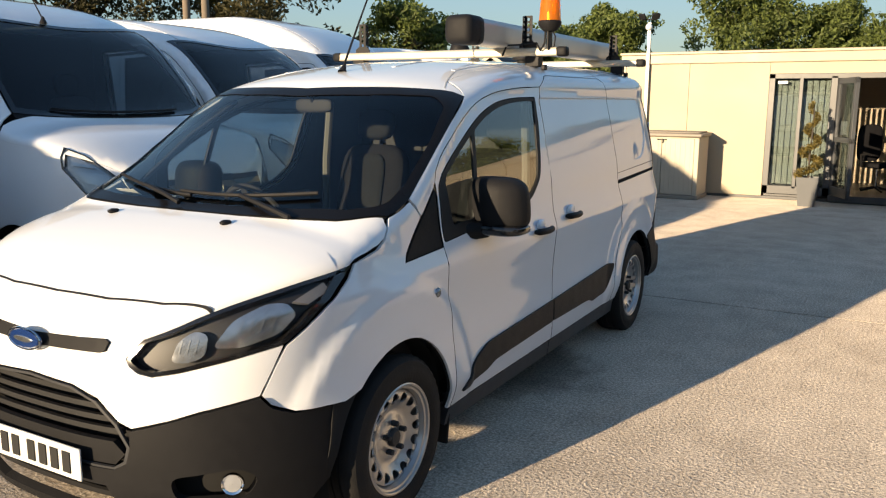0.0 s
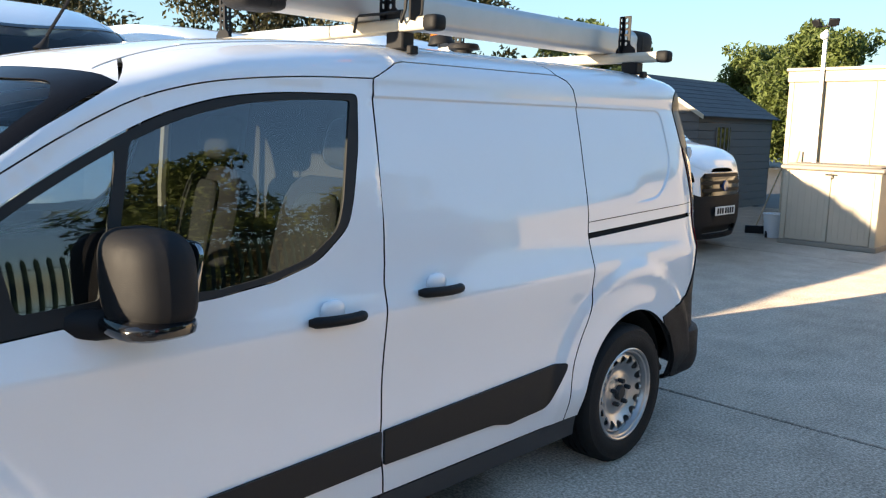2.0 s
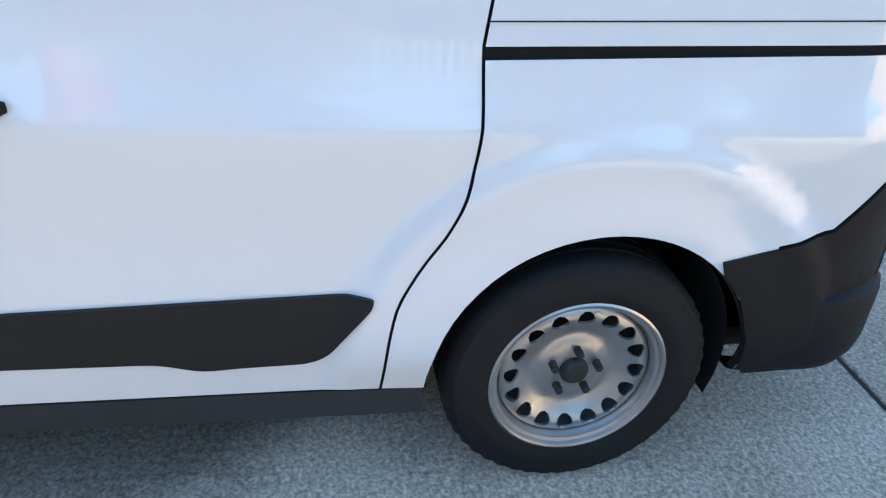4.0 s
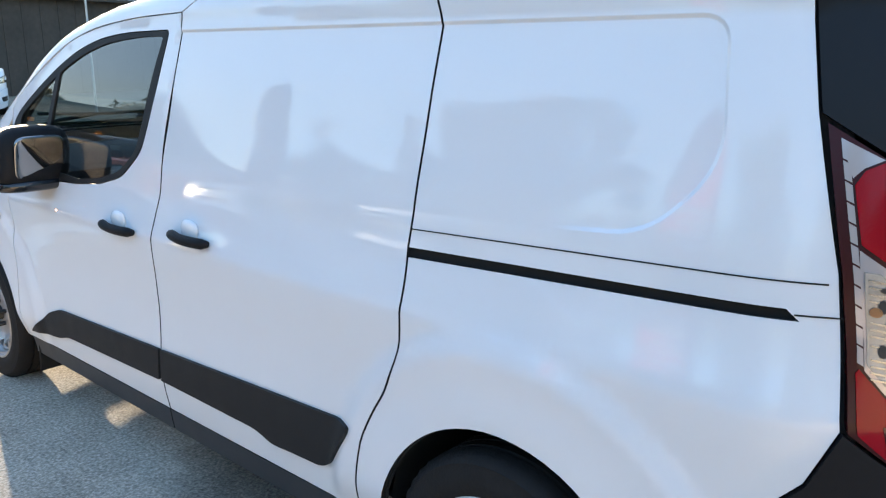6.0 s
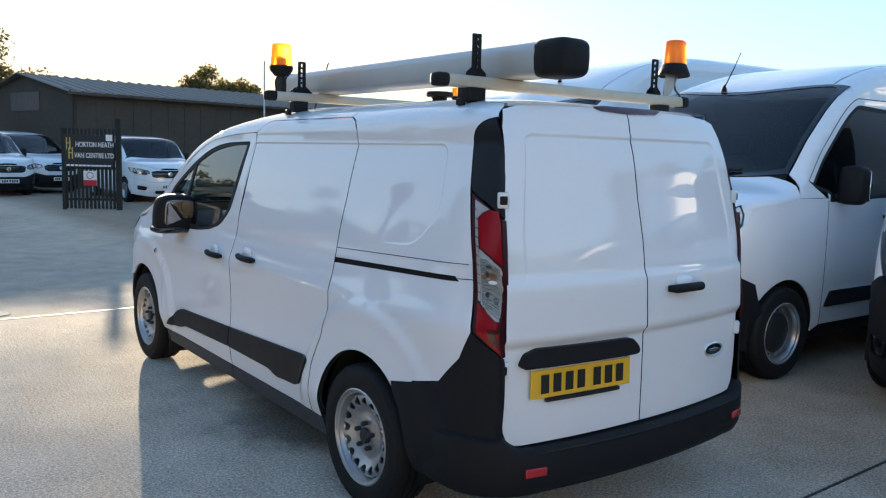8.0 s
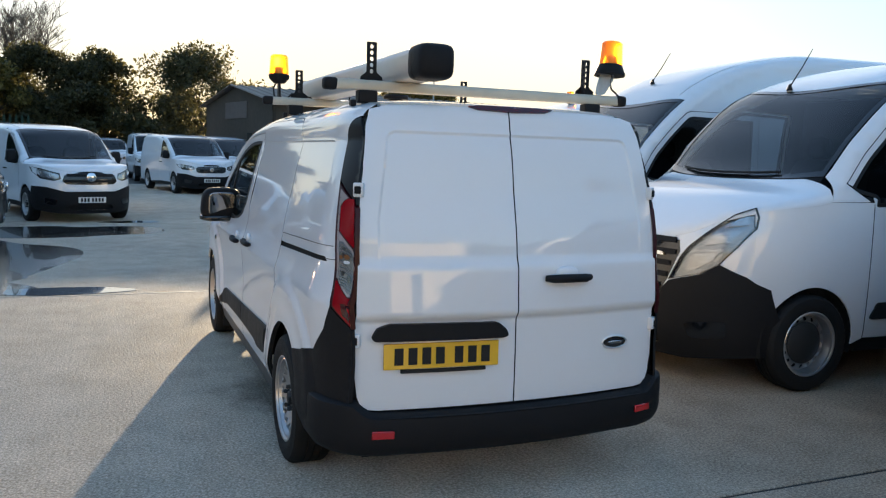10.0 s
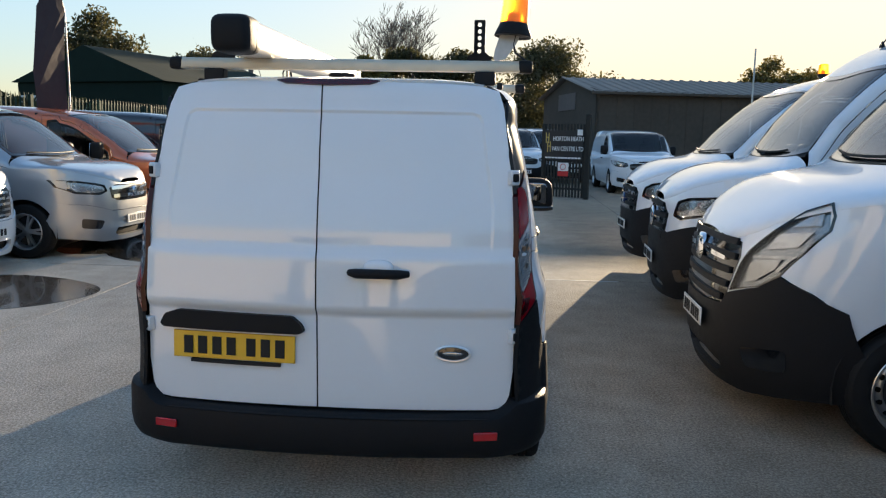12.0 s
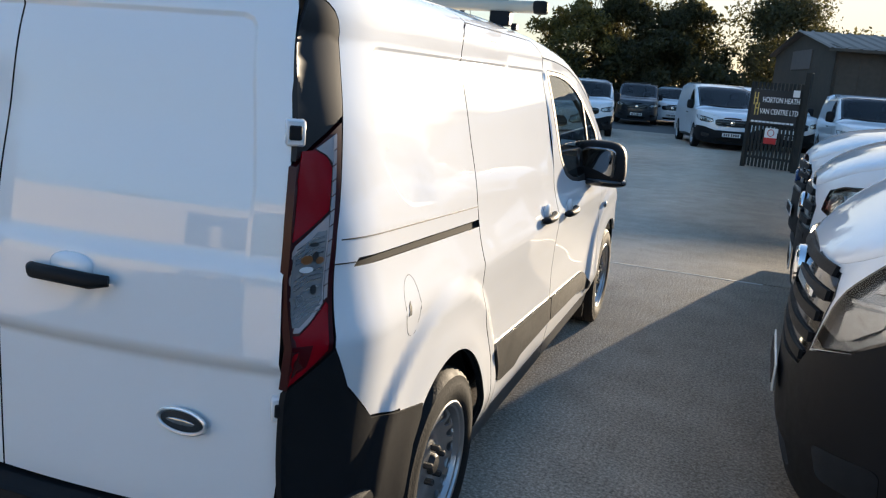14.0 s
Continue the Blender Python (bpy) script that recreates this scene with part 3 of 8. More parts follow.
pane_head = pchip([1.53, 1.644, 1.88, 2.073, 2.216, 2.325, 2.50, 2.61], [1.612, 1.611, 1.594, 1.554, 1.502, 1.452, 1.357, 1.290])
window_out = rounded([(1.50, 1.630)] + [(float(y), float(window_head(y))) for y in np.linspace(1.56, 2.62, 22)] + [(2.668, 1.262), (2.675, 1.035), (2.43, 1.052), (2.07, 1.066), (1.887, 1.086), (1.728, 1.126), (1.602, 1.222), (1.570, 1.31), (1.53, 1.46)],
                     [0.02] + [0.003] * 22 + [0.02, 0.02, 0.02, 0.02, 0.02, 0.05, 0.04, 0.03, 0.03])
pane_rear = rounded([(1.532, 1.611)] + [(float(y), float(pane_head(y))) for y in np.linspace(1.58, 2.262, 15)] + [(2.270, 1.470), (2.357, 1.10), (2.07, 1.084), (1.908, 1.102), (1.757, 1.139), (1.642, 1.216), (1.612, 1.295), (1.574, 1.46)],
                    [0.012] + [0.003] * 15 + [0.006, 0.01, 0.02, 0.03, 0.05, 0.04, 0.03, 0.03])
pane_front = rounded([(float(y), float(pane_head(y))) for y in np.linspace(2.305, 2.59, 8)] + [(2.606, 1.27), (2.590, 1.16), (2.575, 1.09), (2.388, 1.10)], [0.006] + [0.003] * 6 + [0.015, 0.01, 0.02, 0.02, 0.01])
PILLAR_EDGE = [(-0.590, 1.464), (-0.555, 1.621), (-0.550, 1.655), (-0.555, 1.682), (-0.567, 1.701), (-0.585, 1.716), (-0.606, 1.727), (-0.632, 1.733)]
track_slot = [(0.303, 1.096), (-0.585, 1.128), (-0.603, 1.114), (0.307, 1.078)]


def hero_van():
    def tuck(poly):
        out = []
        for y, z in poly:
            y += 0.03 * min(max((-0.6 - y) / 0.2, 0), 1)
            out.append((max(y, float(HERO.tail(z)) + 0.004), z))
        return out
    van = thing("small_panel_van", "white panel van with black bumpers, steel wheels and a roof tube", "van")
    for s in (-1, 1):
        side = HERO.side(s)
        fl = s < 0

        def panel(name, poly, mat, step=0.025, label="", parent=van, **kw):
            return sheet(name, side, poly, mat, parent, step=step, flip=fl, label=label, **kw)
        g = 0.0034
        door = panel("front_door", seam_fs[::-1] + door_front, WHITE, gap=g, holes=[window_out])
        slide = panel("sliding_door", seam_fs[::-1] + [(1.31, 1.744), (1.27, 1.752)] + seam_sr, WHITE, gap=g, creases=[shrunk(FLANK_RECESS, d) for d in (0, 0.004, 0.008, 0.012)])
        lower = [(0.355, 0.312)] + ARCH_R[::-1] + [(-0.41, 0.683), (-0.55, 0.712), (-0.655, 0.826), (-0.70, 0.935)]
        quarter = seam_sr[::-1] + [(0.40, 1.757)] + [q for q in roof_edge[::-1] if q[0] < 0.42]
        quarter += [(float(HERO.tail(z)) - 0.016, z) for z in (1.784, 1.770, 1.757, 1.746, 1.736)] + [(y + 0.001, z + 0.001) for y, z in PILLAR_EDGE[::-1]] + [(-0.66, 1.2)]
        quarter += lower[::-1]
        panel("rear_quarter", quarter, WHITE, gap=g, holes=[track_slot], creases=[shrunk(FLANK_RECESS, d) for d in (0, 0.004, 0.008, 0.012)])
        rail = [(0.40, 1.757), (1.27, 1.752), (1.31, 1.744), (1.425, 1.687)] + door_top + [(2.705, 1.264), (2.826, 1.160)]
        rail += screen_edge[::-1] + roof_edge[::-1]
        rail = [q for q in rail if not (q in roof_edge and q[0] < 0.40)]
        panel("roof_rail", rail, WHITE, gap=0.001)
        wing = [(2.65, 0.312)] + door_front[len(door_top):][::-1][1:] + [(2.992, 1.003), (2.974, 1.034), (2.833, 1.156), (2.894, 1.223), (2.97, 1.194), (3.035, 1.178), (3.066, 1.141), (3.10, 1.104), (3.145, 1.078), (3.22, 1.063), (3.29, 1.053), (3.335, 1.008), (3.447, 0.938), (3.540, 0.872), (3.602, 0.829), (3.640, 0.762), (3.679, 0.675), (3.655, 0.640), (3.591, 0.607), (3.502, 0.600), (3.41, 0.594)]
        wing += [q for q in ARCH_F[::-1] if q[0] < 3.355]
        panel("front_wing", wing, WHITE, gap=0.0016, step=0.03)
        panel("wing_triangle", rounded([(2.70, 1.02), (2.985, 1.006), (2.965, 1.03), (2.702, 1.255)], 0.008), PLASTIC, off=0.001, gap=0.002)
        panel("door_surround", shrunk(window_out, 0.001), SEAL_GAP, parent=door, off=0.001, holes=[pane_rear, pane_front])
        g1 = panel("window_pane", shrunk(pane_rear, -0.006), GLASS, parent=door, off=-0.004, thick=0.004)
        g2 = panel("quarter_pane", shrunk(pane_front, -0.006), GLASS, parent=door, off=-0.004, thick=0.004)
        g1.visible_shadow = g2.visible_shadow = False
        # added black sheet behind the panels, so their gaps read as shaded
        line = [(-0.58, 1.70), (1.3, 1.72), (1.9, 1.61), (2.3, 1.50), (2.66, 1.28), (3.1, 1.03), (3.4, 0.9), (3.5, 0.32), (3.47, 0.30)] + ARCH_F[::-1] + [(2.6, 0.28), (0.45, 0.28)] + ARCH_R[::-1] + [(-0.5, 0.3), (-0.76, 0.5), (-0.70, 1.2)]
        panel("gap_backing", line, DARK_INSIDE, step=0.05, off=-0.0135, holes=[shrunk(window_out, -0.012)])
        panel("side_moulding", rounded([(1.502, 0.540), (2.30, 0.511), (2.40, 0.478), (2.575, 0.362), (2.47, 0.370), (2.31, 0.384), (2.23, 0.408), (1.508, 0.424)], [0.004, 0.03, 0.04, 0.012, 0.03, 0.03, 0.03, 0.004]),
              PLASTIC_GREY, parent=door, off=0.011, thick=0.014)
        panel("side_moulding", rounded([(1.488, 0.540), (0.55, 0.578), (0.492, 0.574), (0.50, 0.55), (0.585, 0.425), (0.63, 0.407), (0.78, 0.402), (0.85, 0.396), (0.94, 0.420), (1.492, 0.424)], [0.004, 0.02, 0.012, 0.01, 0.03, 0.02, 0.03, 0.03, 0.03, 0.004]),
              PLASTIC_GREY, parent=slide, off=0.011, thick=0.014)
        panel("sill", [(0.36, 0.215), (1.49, 0.222), (1.49, 0.306), (0.37, 0.306)], SILL_GREY, off=-0.004, thick=0.05, gap=0.001)
        panel("sill", [(1.497, 0.222), (2.66, 0.226), (2.645, 0.306), (1.497, 0.306)], SILL_GREY, off=-0.004, thick=0.05, gap=0.001)
        panel("seam_line", [(0.302, 1.146), (-0.645, 1.183), (-0.645, 1.180), (0.302, 1.143)], SEAL_GAP, off=0.0014, thick=0.002, step=0.03)
        panel("seam_line", [(-0.60, 1.124), (-0.68, 1.128), (-0.68, 1.125), (-0.60, 1.121)], SEAL_GAP, off=0.0014, thick=0.002, step=0.03)
        # rear bumper corner, lamp and black pillar
        panel("bumper_corner", [(-0.43, 0.315), (-0.405, 0.345), (-0.383, 0.45), (-0.34, 0.555), (-0.285, 0.615), (-0.272, 0.655), (-0.41, 0.681), (-0.55, 0.710), (-0.655, 0.824), (-0.70, 0.933), (-0.803, 0.842), (-0.806, 0.82), (-0.807, 0.56), (-0.79, 0.315)],
              PLASTIC, off=0.006, thick=0.014, gap=0.001)
        lamp = [(-0.60, 1.452), (-0.688, 1.40)] + [(float(HERO.tail(z)) - 0.010, z) for z in np.linspace(1.355, 0.845, 18)] + [(-0.705, 0.935), (-0.66, 1.2)]
        rl = panel("rear_lamp", lamp, RED_DARK, off=0.006, thick=0.02, gap=0.002, step=0.02)

        def on_lamp(pts):
            """From shares of the lamp's width and height, front to back and top to bottom, to places on the flank."""
            out = []
            for u, w in pts:
                z = 1.452 - 0.607 * w
                y0 = float(np.interp(z, [0.86, 0.935, 1.2, 1.452], [-0.745, -0.705, -0.66, -0.60]))
                out.append((y0 + (float(HERO.tail(z)) - 0.010 - y0) * u, z))
            return out

        def oval(u, w, ru, rw):
            return [(u + ru * math.cos(k * 0.524), w + rw * math.sin(k * 0.524)) for k in range(12)]
        panel("red_lens", on_lamp([(0.62, 0.105), (0.86, 0.108), (0.90, 0.193), (0.905, 0.436), (0.52, 0.371), (0.266, 0.328), (0.25, 0.17), (0.38, 0.13)]), RED_LENS, parent=rl, off=0.0085, thick=0.003, step=0.02)
        panel("clear_wedge", on_lamp([(0.145, 0.045), (0.60, 0.100), (0.37, 0.124), (0.235, 0.152)]), LAMP_STRIP, parent=rl, off=0.0080, thick=0.003, step=0.02)
        panel("clear_rim", on_lamp([(0.24, 0.342), (0.495, 0.384), (0.905, 0.459), (0.925, 0.776), (0.74, 0.776), (0.49, 0.735), (0.24, 0.675)]), LAMP_STRIP, parent=rl, off=0.0075, thick=0.003, step=0.02)
        clear = panel("clear_lens", on_lamp([(0.27, 0.40), (0.45, 0.403), (0.80, 0.472), (0.865, 0.488), (0.865, 0.755), (0.74, 0.757), (0.50, 0.715), (0.27, 0.66)]), LAMP_CLEAR, parent=rl, off=0.0095, thick=0.004, step=0.02, label="clear lamp section")
        for w0 in (0.418, 0.436, 0.455, 0.474, 0.535, 0.554, 0.573, 0.60, 0.64, 0.658, 0.676, 0.694):
            panel("lens_flute", on_lamp([(0.31, w0), (0.56, w0 + 0.008), (0.82, w0 + 0.044), (0.82, w0 + 0.049), (0.56, w0 + 0.014), (0.31, w0 + 0.005)]), LAMP_BAND, parent=clear, off=0.0110, thick=0.0012, step=0.03)
        for u, w0, ru, rw, m in ((0.63, 0.503, 0.11, 0.017, AMBER_DIM), (0.38, 0.508, 0.08, 0.014, AMBER_DIM), (0.62, 0.540, 0.13, 0.012, HINGE_WHITE), (0.47, 0.492, 0.055, 0.019, HUB), (0.46, 0.618, 0.06, 0.019, HUB), (0.72, 0.655, 0.08, 0.024, LAMP_BAND), (0.52, 0.447, 0.09, 0.008, HUB)):
            panel("lamp_bulb", on_lamp(oval(u, w0, ru, rw)), m, parent=clear, off=0.0125, thick=0.002, step=0.03)
        lowl = panel("lower_lens", on_lamp([(0.12, 0.684), (0.17, 0.672), (0.49, 0.744), (0.74, 0.786), (0.915, 0.786), (0.90, 0.975), (0.76, 0.972), (0.15, 0.850)]), RED_LENS, parent=rl, off=0.0085, thick=0.003, step=0.02)
        panel("lens_block", on_lamp([(0.50, 0.825), (0.89, 0.825), (0.88, 0.945), (0.50, 0.905)]), RED_DEEP, parent=lowl, off=0.0100, thick=0.002, step=0.03)
        for k in range(11):
            w0 = 0.058 + k * 0.0555
            panel("lens_rib", on_lamp([(0.145, w0 - 0.009), (0.225, w0 + 0.001), (0.225, w0 + 0.050), (0.145, w0 + 0.041)]), LAMP_STRIP, parent=rl, off=0.0088, thick=0.003, step=0.03)
        panel("pillar_trim", PILLAR_EDGE + [(float(HERO.tail(z)) - 0.008, z) for z in np.linspace(1.732, 1.362, 14)] + [(-0.690, 1.403)], SATIN, off=0.003, thick=0.014, gap=0.002)
        # indicator, door handles and lock
        q = side(np.array([2.795]), np.array([0.851]))[0]
        Build().lathe([(0.001, 0.012), (0.014, 0.010), (0.019, 0.006), (0.021, 0.0)], 20, "x", Matrix.Translation(q) @ Matrix.Scale(s, 4, (1, 0, 0))).part("side_indicator", LAMP_BAND, van)
        for (y0, y1, zc, own) in ((1.585, 1.80, 0.957, door), (1.135, 1.345, 0.985, slide)):
            ym = (y0 + y1) / 2
            q = side(np.array([ym]), np.array([zc]))[0]
            cup = Build()
            blob(cup, 0, 0.012, 0.022, 0.014, 0.046, 0.034, 2.3, Matrix.Translation(q))
            cup.part("handle_cup", WHITE_DUSTY, own)
            pts, rad = [], []
            for i in range(13):
                u = i / 12
                y = y0 + (y1 - y0) * u
                base = side(np.array([y]), np.array([zc]))[0, 0]
                pts.append((base + s * (0.010 + 0.026 * math.sin(math.pi * u) ** 0.6), y, zc - 0.006 + 0.006 * u))
                rad.append(0.017 if 0 < i < 12 else 0.010)
            h = Build().tube(pts, rad, 10)
            h.part("door_handle", PLASTIC, own)
        # wheels and their wells
        for yc in (0.0, 3.062):
            turn = pose(s * 0.80, yc, 0.325, 0, 0, 0 if s > 0 else 180)
            wheel(van, turn, 0.325)
            well = Build().lathe([(0.395, 0.0), (0.395, 0.40)], 40, "x", Matrix.Translation((s * 0.44 if s > 0 else -0.84, yc, 0.335)))
            well.f = [f for f in well.f if sum(well.v[i][2] for i in f) / 4 > 0.22]
            well.part("wheel_well", DARK_INSIDE, van)
            Build().box(s * 0.44 - 0.005, s * 0.44 + 0.005, yc - 0.40, yc + 0.40, 0.2, 0.74, 0.001).part("wheel_well", DARK_INSIDE, van)
        flap = Build().box(-0.09, 0.09, -0.006, 0.006, -0.11, 0.11, 0.004, pose(s * 0.775, 2.625, 0.245, 8, 0, 0))
        flap.part("mud_flap", SEAL_GAP, van)
        # mirror
        mir = Build()
        blob(mir, s * 0.940, 2.315, 1.158, 0.142, 0.098, 0.122, 3.6, seg=28, rings=18)
        for i, (x, y, z) in enumerate(mir.v):
            f = (z - 1.03) / 0.24
            mir.v[i] = (x - s * 0.022 * f, y - 0.03 * abs(x - s * 0.935) / 0.1 * (1 if y > 2.325 else 0.1), z)
        mm = mir.part("door_mirror", PLASTIC, van, "black textured door mirror")
        lower = Build()
        blob(lower, s * 0.935, 2.315, 1.052, 0.144, 0.100, 0.030, 3.0)
        lower.part("mirror_skirt", GLOSS_BLACK, mm)
        mg = Build()
        blob(mg, 0, 0, 0, 0.098, 0.012, 0.088, 5, pose(s * 0.925, 2.221, 1.160, 11, 0, -s * 3), seg=32, rings=20)
        mg.part("mirror_glass", MIRROR, mm, "mirror glass")
        arm = Build().tube([(s * 0.815, 2.47, 1.050), (s * 0.85, 2.42, 1.046), (s * 0.90, 2.35, 1.048)], [0.044, 0.042, 0.036], 10)
        arm.part("mirror_arm", PLASTIC, mm)
        # headlamp
        def fr(name, poly, mat, parent, **kw):
            poly = [(s * a, b) for a, b in poly]
            return sheet(name, HERO.front, poly, mat, parent, flip=True, **kw)
        rim = []
        for y in np.linspace(3.31, 3.872, 16):
            zs = float(HERO.shoulder(np.array([y]))[0])
            rim.append((float(HERO.plan(np.array([y]), np.array([zs]))[0]), zs))
        hl = rounded([(0.412, 0.805), (0.425, 0.785), (0.455, 0.766), (0.50, 0.757), (0.575, 0.771), (0.70, 0.805), (0.803, 0.838), (0.834, 0.890), (0.858, 0.955)] + rim, 0.008)
        lampb = fr("headlamp", hl, LAMP_DARK, van, step=0.03, off=-0.035, thick=0.02, label="clear headlamp with bright reflectors")
        fr("lens_rim", hl, GLOSS_BLACK, lampb, step=0.03, off=0.0005, thick=0.035, holes=[[(s * a, b) for a, b in shrunk(hl, 0.012)]])
        ln = fr("lamp_lens", shrunk(hl, 0.006), LENS, lampb, step=0.03, off=0.002, thick=0.003)
        ln.visible_shadow = False
        for poly, bx, bz in (([(0.655, 0.842), (0.690, 0.925), (0.745, 0.972), (0.795, 0.968), (0.822, 0.925), (0.795, 0.868), (0.725, 0.838)], 0.745, 0.905),
                             ([(0.545, 0.800), (0.560, 0.865), (0.600, 0.900), (0.640, 0.885), (0.640, 0.820), (0.600, 0.797)], 0.600, 0.850)):
            bowl = fr("lamp_bowl", rounded(poly, 0.02), LAMP_FACET, lampb, step=0.03, off=-0.013, thick=0.0155)
            for k in range(4):
                x = bx + (k - 1.5) * 0.022
                fr("bowl_flute", [(x - 0.002, bz - 0.022), (x + 0.003, bz - 0.022), (x + 0.007, bz + 0.020), (x + 0.002, bz + 0.020)], LAMP_BAND, bowl, step=0.03, off=-0.0115, thick=0.0012)
        fr("side_reflector", [(0.800, 0.968), (0.832, 1.012), (0.850, 0.985), (0.832, 0.955)], LAMP_GREY, lampb, step=0.03, off=-0.008, thick=0.016)
        # fog lamp in the bumper
        p = HERO.front(np.array([0.70]), np.array([0.397]))[0]
        fog = Build().lathe([(0.029, 0.006), (0.035, 0.012), (0.037, 0.0)], 28, "y", pose(s * 0.70, p[1] + 0.004, 0.397, 0, 0, -s * 38))
        fo = fog.part("fog_lamp", CHROME, van)
        Build().lathe([(0.001, 0.006), (0.029, 0.004)], 28, "y", pose(s * 0.70, p[1] + 0.006, 0.397, 0, 0, -s * 38)).part("lamp_bowl", LAMP_SILVER, fo)
        # rear hinges
        for zc, xh in ((1.428, 0.733), (0.797, 0.752)):
            p = hero_rear(np.array([xh]), np.array([zc]))[0]
            hg = Build().box(-0.022, 0.022, -0.018, 0.012, -0.030, 0.030, 0.005, pose(s * xh, p[1] - 0.002, zc, 0, 0, s * 35))
            hob = hg.part("hinge", HINGE_WHITE, van)
            Build().box(-0.014, 0.014, -0.024, -0.014, -0.016, 0.016, 0.003, pose(s * xh, p[1] - 0.002, zc, 0, 0, s * 35)).part("hinge_pin", PLASTIC, hob)
    # roof, screen and bonnet
    screen_head = pchip([0, 0.30, 0.45, 0.56, 0.65, 0.70, 0.733], [2.474, 2.448, 2.419, 2.383, 2.326, 2.288, 2.268])
    top_curve = [(x, float(screen_head(abs(x)))) for x in np.linspace(-0.733, 0.733, 37)]
    low_curve = [(x, float(screen_low(abs(x)))) for x in np.linspace(-0.820, 0.820, 41)]
    back_curve = [(x, -0.705 + 0.115 * (abs(x) / 0.6) ** 2.2) for x in np.linspace(-0.602, 0.602, 15)]
    roof = back_curve + [(0.602, 2.21)] + [(x, y - 0.002) for x, y in top_curve[::-1]] + [(-0.602, 2.21)]
    rf = sheet("roof", HERO.top, roof, WHITE, van, step=0.05)
    for x in (-0.56, -0.19, 0.19, 0.56):
        sheet("roof_rib", HERO.top, rounded([(x - 0.012, -0.35), (x + 0.012, -0.35), (x + 0.012 - x * 0.06, 2.0), (x - 0.012 - x * 0.06, 2.0)], 0.01), WHITE, rf, step=0.06, off=0.003, thick=0.004)
    # grey strip drawn on for the highlight along the roof rail's edge
    for e in (-1, 1):
        edge_line = [(0.649, 2.300), (0.620, 2.240), (0.596, 2.178), (0.570, 2.100), (0.543, 2.012), (0.515, 1.910), (0.490, 1.807), (0.478, 1.665)]
        sheet("roof_edge_highlight", HERO.top, [(e * (x + 0.004), y) for x, y in edge_line] + [(e * (x - 0.004), y - 0.003) for x, y in edge_line[::-1]], HIGHLIGHT_GREY, rf, step=0.05, off=0.0012, thick=0.002)
    screen = top_curve[::-1] + [(-x, y) for x, y in SCREEN_SIDE[1:-1]] + low_curve + SCREEN_SIDE[::-1][1:-1]
    sc = sheet("windscreen", HERO.top, screen, SCREEN_GLASS, van, step=0.05, off=-0.003, thick=0.005)
    sc.visible_shadow = False
    hole = rounded([(-0.66, 2.405), (-0.56, 2.455), (-0.35, 2.508), (0, 2.535), (0.35, 2.508), (0.56, 2.455), (0.66, 2.405), (0.722, 2.43), (0.763, 2.62), (0.790, 2.86), (0.790, 2.99), (0.765, 3.05), (0.69, 3.12), (0.5, 3.18), (0.25, 3.212), (0, 3.220), (-0.25, 3.212), (-0.5, 3.18), (-0.69, 3.12), (-0.765, 3.05), (-0.790, 2.99), (-0.790, 2.86), (-0.763, 2.62), (-0.722, 2.43)], 0.02)
    sheet("screen_border", HERO.top, screen, SCREEN_BLACK, sc, step=0.05, off=0.0005, thick=0.002, holes=[hole])
    rear_edge = [(x, y + 0.012) for x, y in low_curve if abs(x) < 0.80]
    edge = [(0.815, 3.058)] + [(float(HERO.side(1)(np.array([y]), np.array([z]))[0, 0]) - 0.002, y) for y, z in ((3.070, 1.140), (3.104, 1.103), (3.149, 1.077), (3.22, 1.062), (3.29, 1.053))]
    edge += [(float(HERO.plan(np.array([y]), HERO.shoulder(np.array([y])))[0]), float(y)) for y in np.linspace(3.32, 3.742, 34)] + [(0.60, 3.756), (0.47, 3.797), (0.25, 3.829), (0, 3.836)]
    front_rim = [(float(HERO.plan(np.array([y]), HERO.shoulder(np.array([y])))[0]), float(y)) for y in 3.9295 - 0.184 * np.linspace(1, 0, 60) ** 2] + [(0, 3.9296)]
    cap = [(0, 3.841), (0.25, 3.834), (0.47, 3.802), (0.60, 3.761)] + front_rim
    sheet("nose_cap", HERO.top, cap + [(-x, y) for x, y in cap[::-1] if x > 0], WHITE, van, step=0.04)
    bonnet = rear_edge + edge + [(-x, y) for x, y in edge[::-1][1:]]
    bn = sheet("bonnet", HERO.top, bonnet, WHITE, van, step=0.04)
    for x, y in ((-0.31, 3.35), (0.31, 3.35)):
        z = z_on_top(x, y)
        nz = Build()
        blob(nz, x, y, z + 0.006, 0.016, 0.026, 0.010, 2.2)
        nz.part("washer_nozzle", PLASTIC, bn)
    sheet("scuttle", HERO.top, [(x, y - 0.03) for x, y in low_curve] + [(x, y + 0.02) for x, y in low_curve[::-1]], PLASTIC, van, step=0.06, off=-0.006)
    for (x0, x1) in ((-0.55, 0.10), (0.02, 0.60)):
        pts = []
        for i in range(9):
            x = x0 + (x1 - x0) * i / 8
            y = 3.20 - 0.17 * (abs(x) / 0.705) ** 2.2 - 0.02 * i / 8
            pts.append((x, y, z_on_top(x, y) + 0.018))
        wp = Build().tube(pts, 0.008, 6)
        wo = wp.part("wiper", PLASTIC, van)
        x, y = x0 + (x1 - x0) * 0.55, 3.21
        Build().tube([pts[4], (x0 + (x1 - x0) * 0.2, 3.235, z_on_top(x0, 3.2) + 0.02), (x0 + 0.02, 3.25, z_on_top(x0, 3.25) + 0.02)], 0.010, 6).part("wiper_arm", PLASTIC, wo)
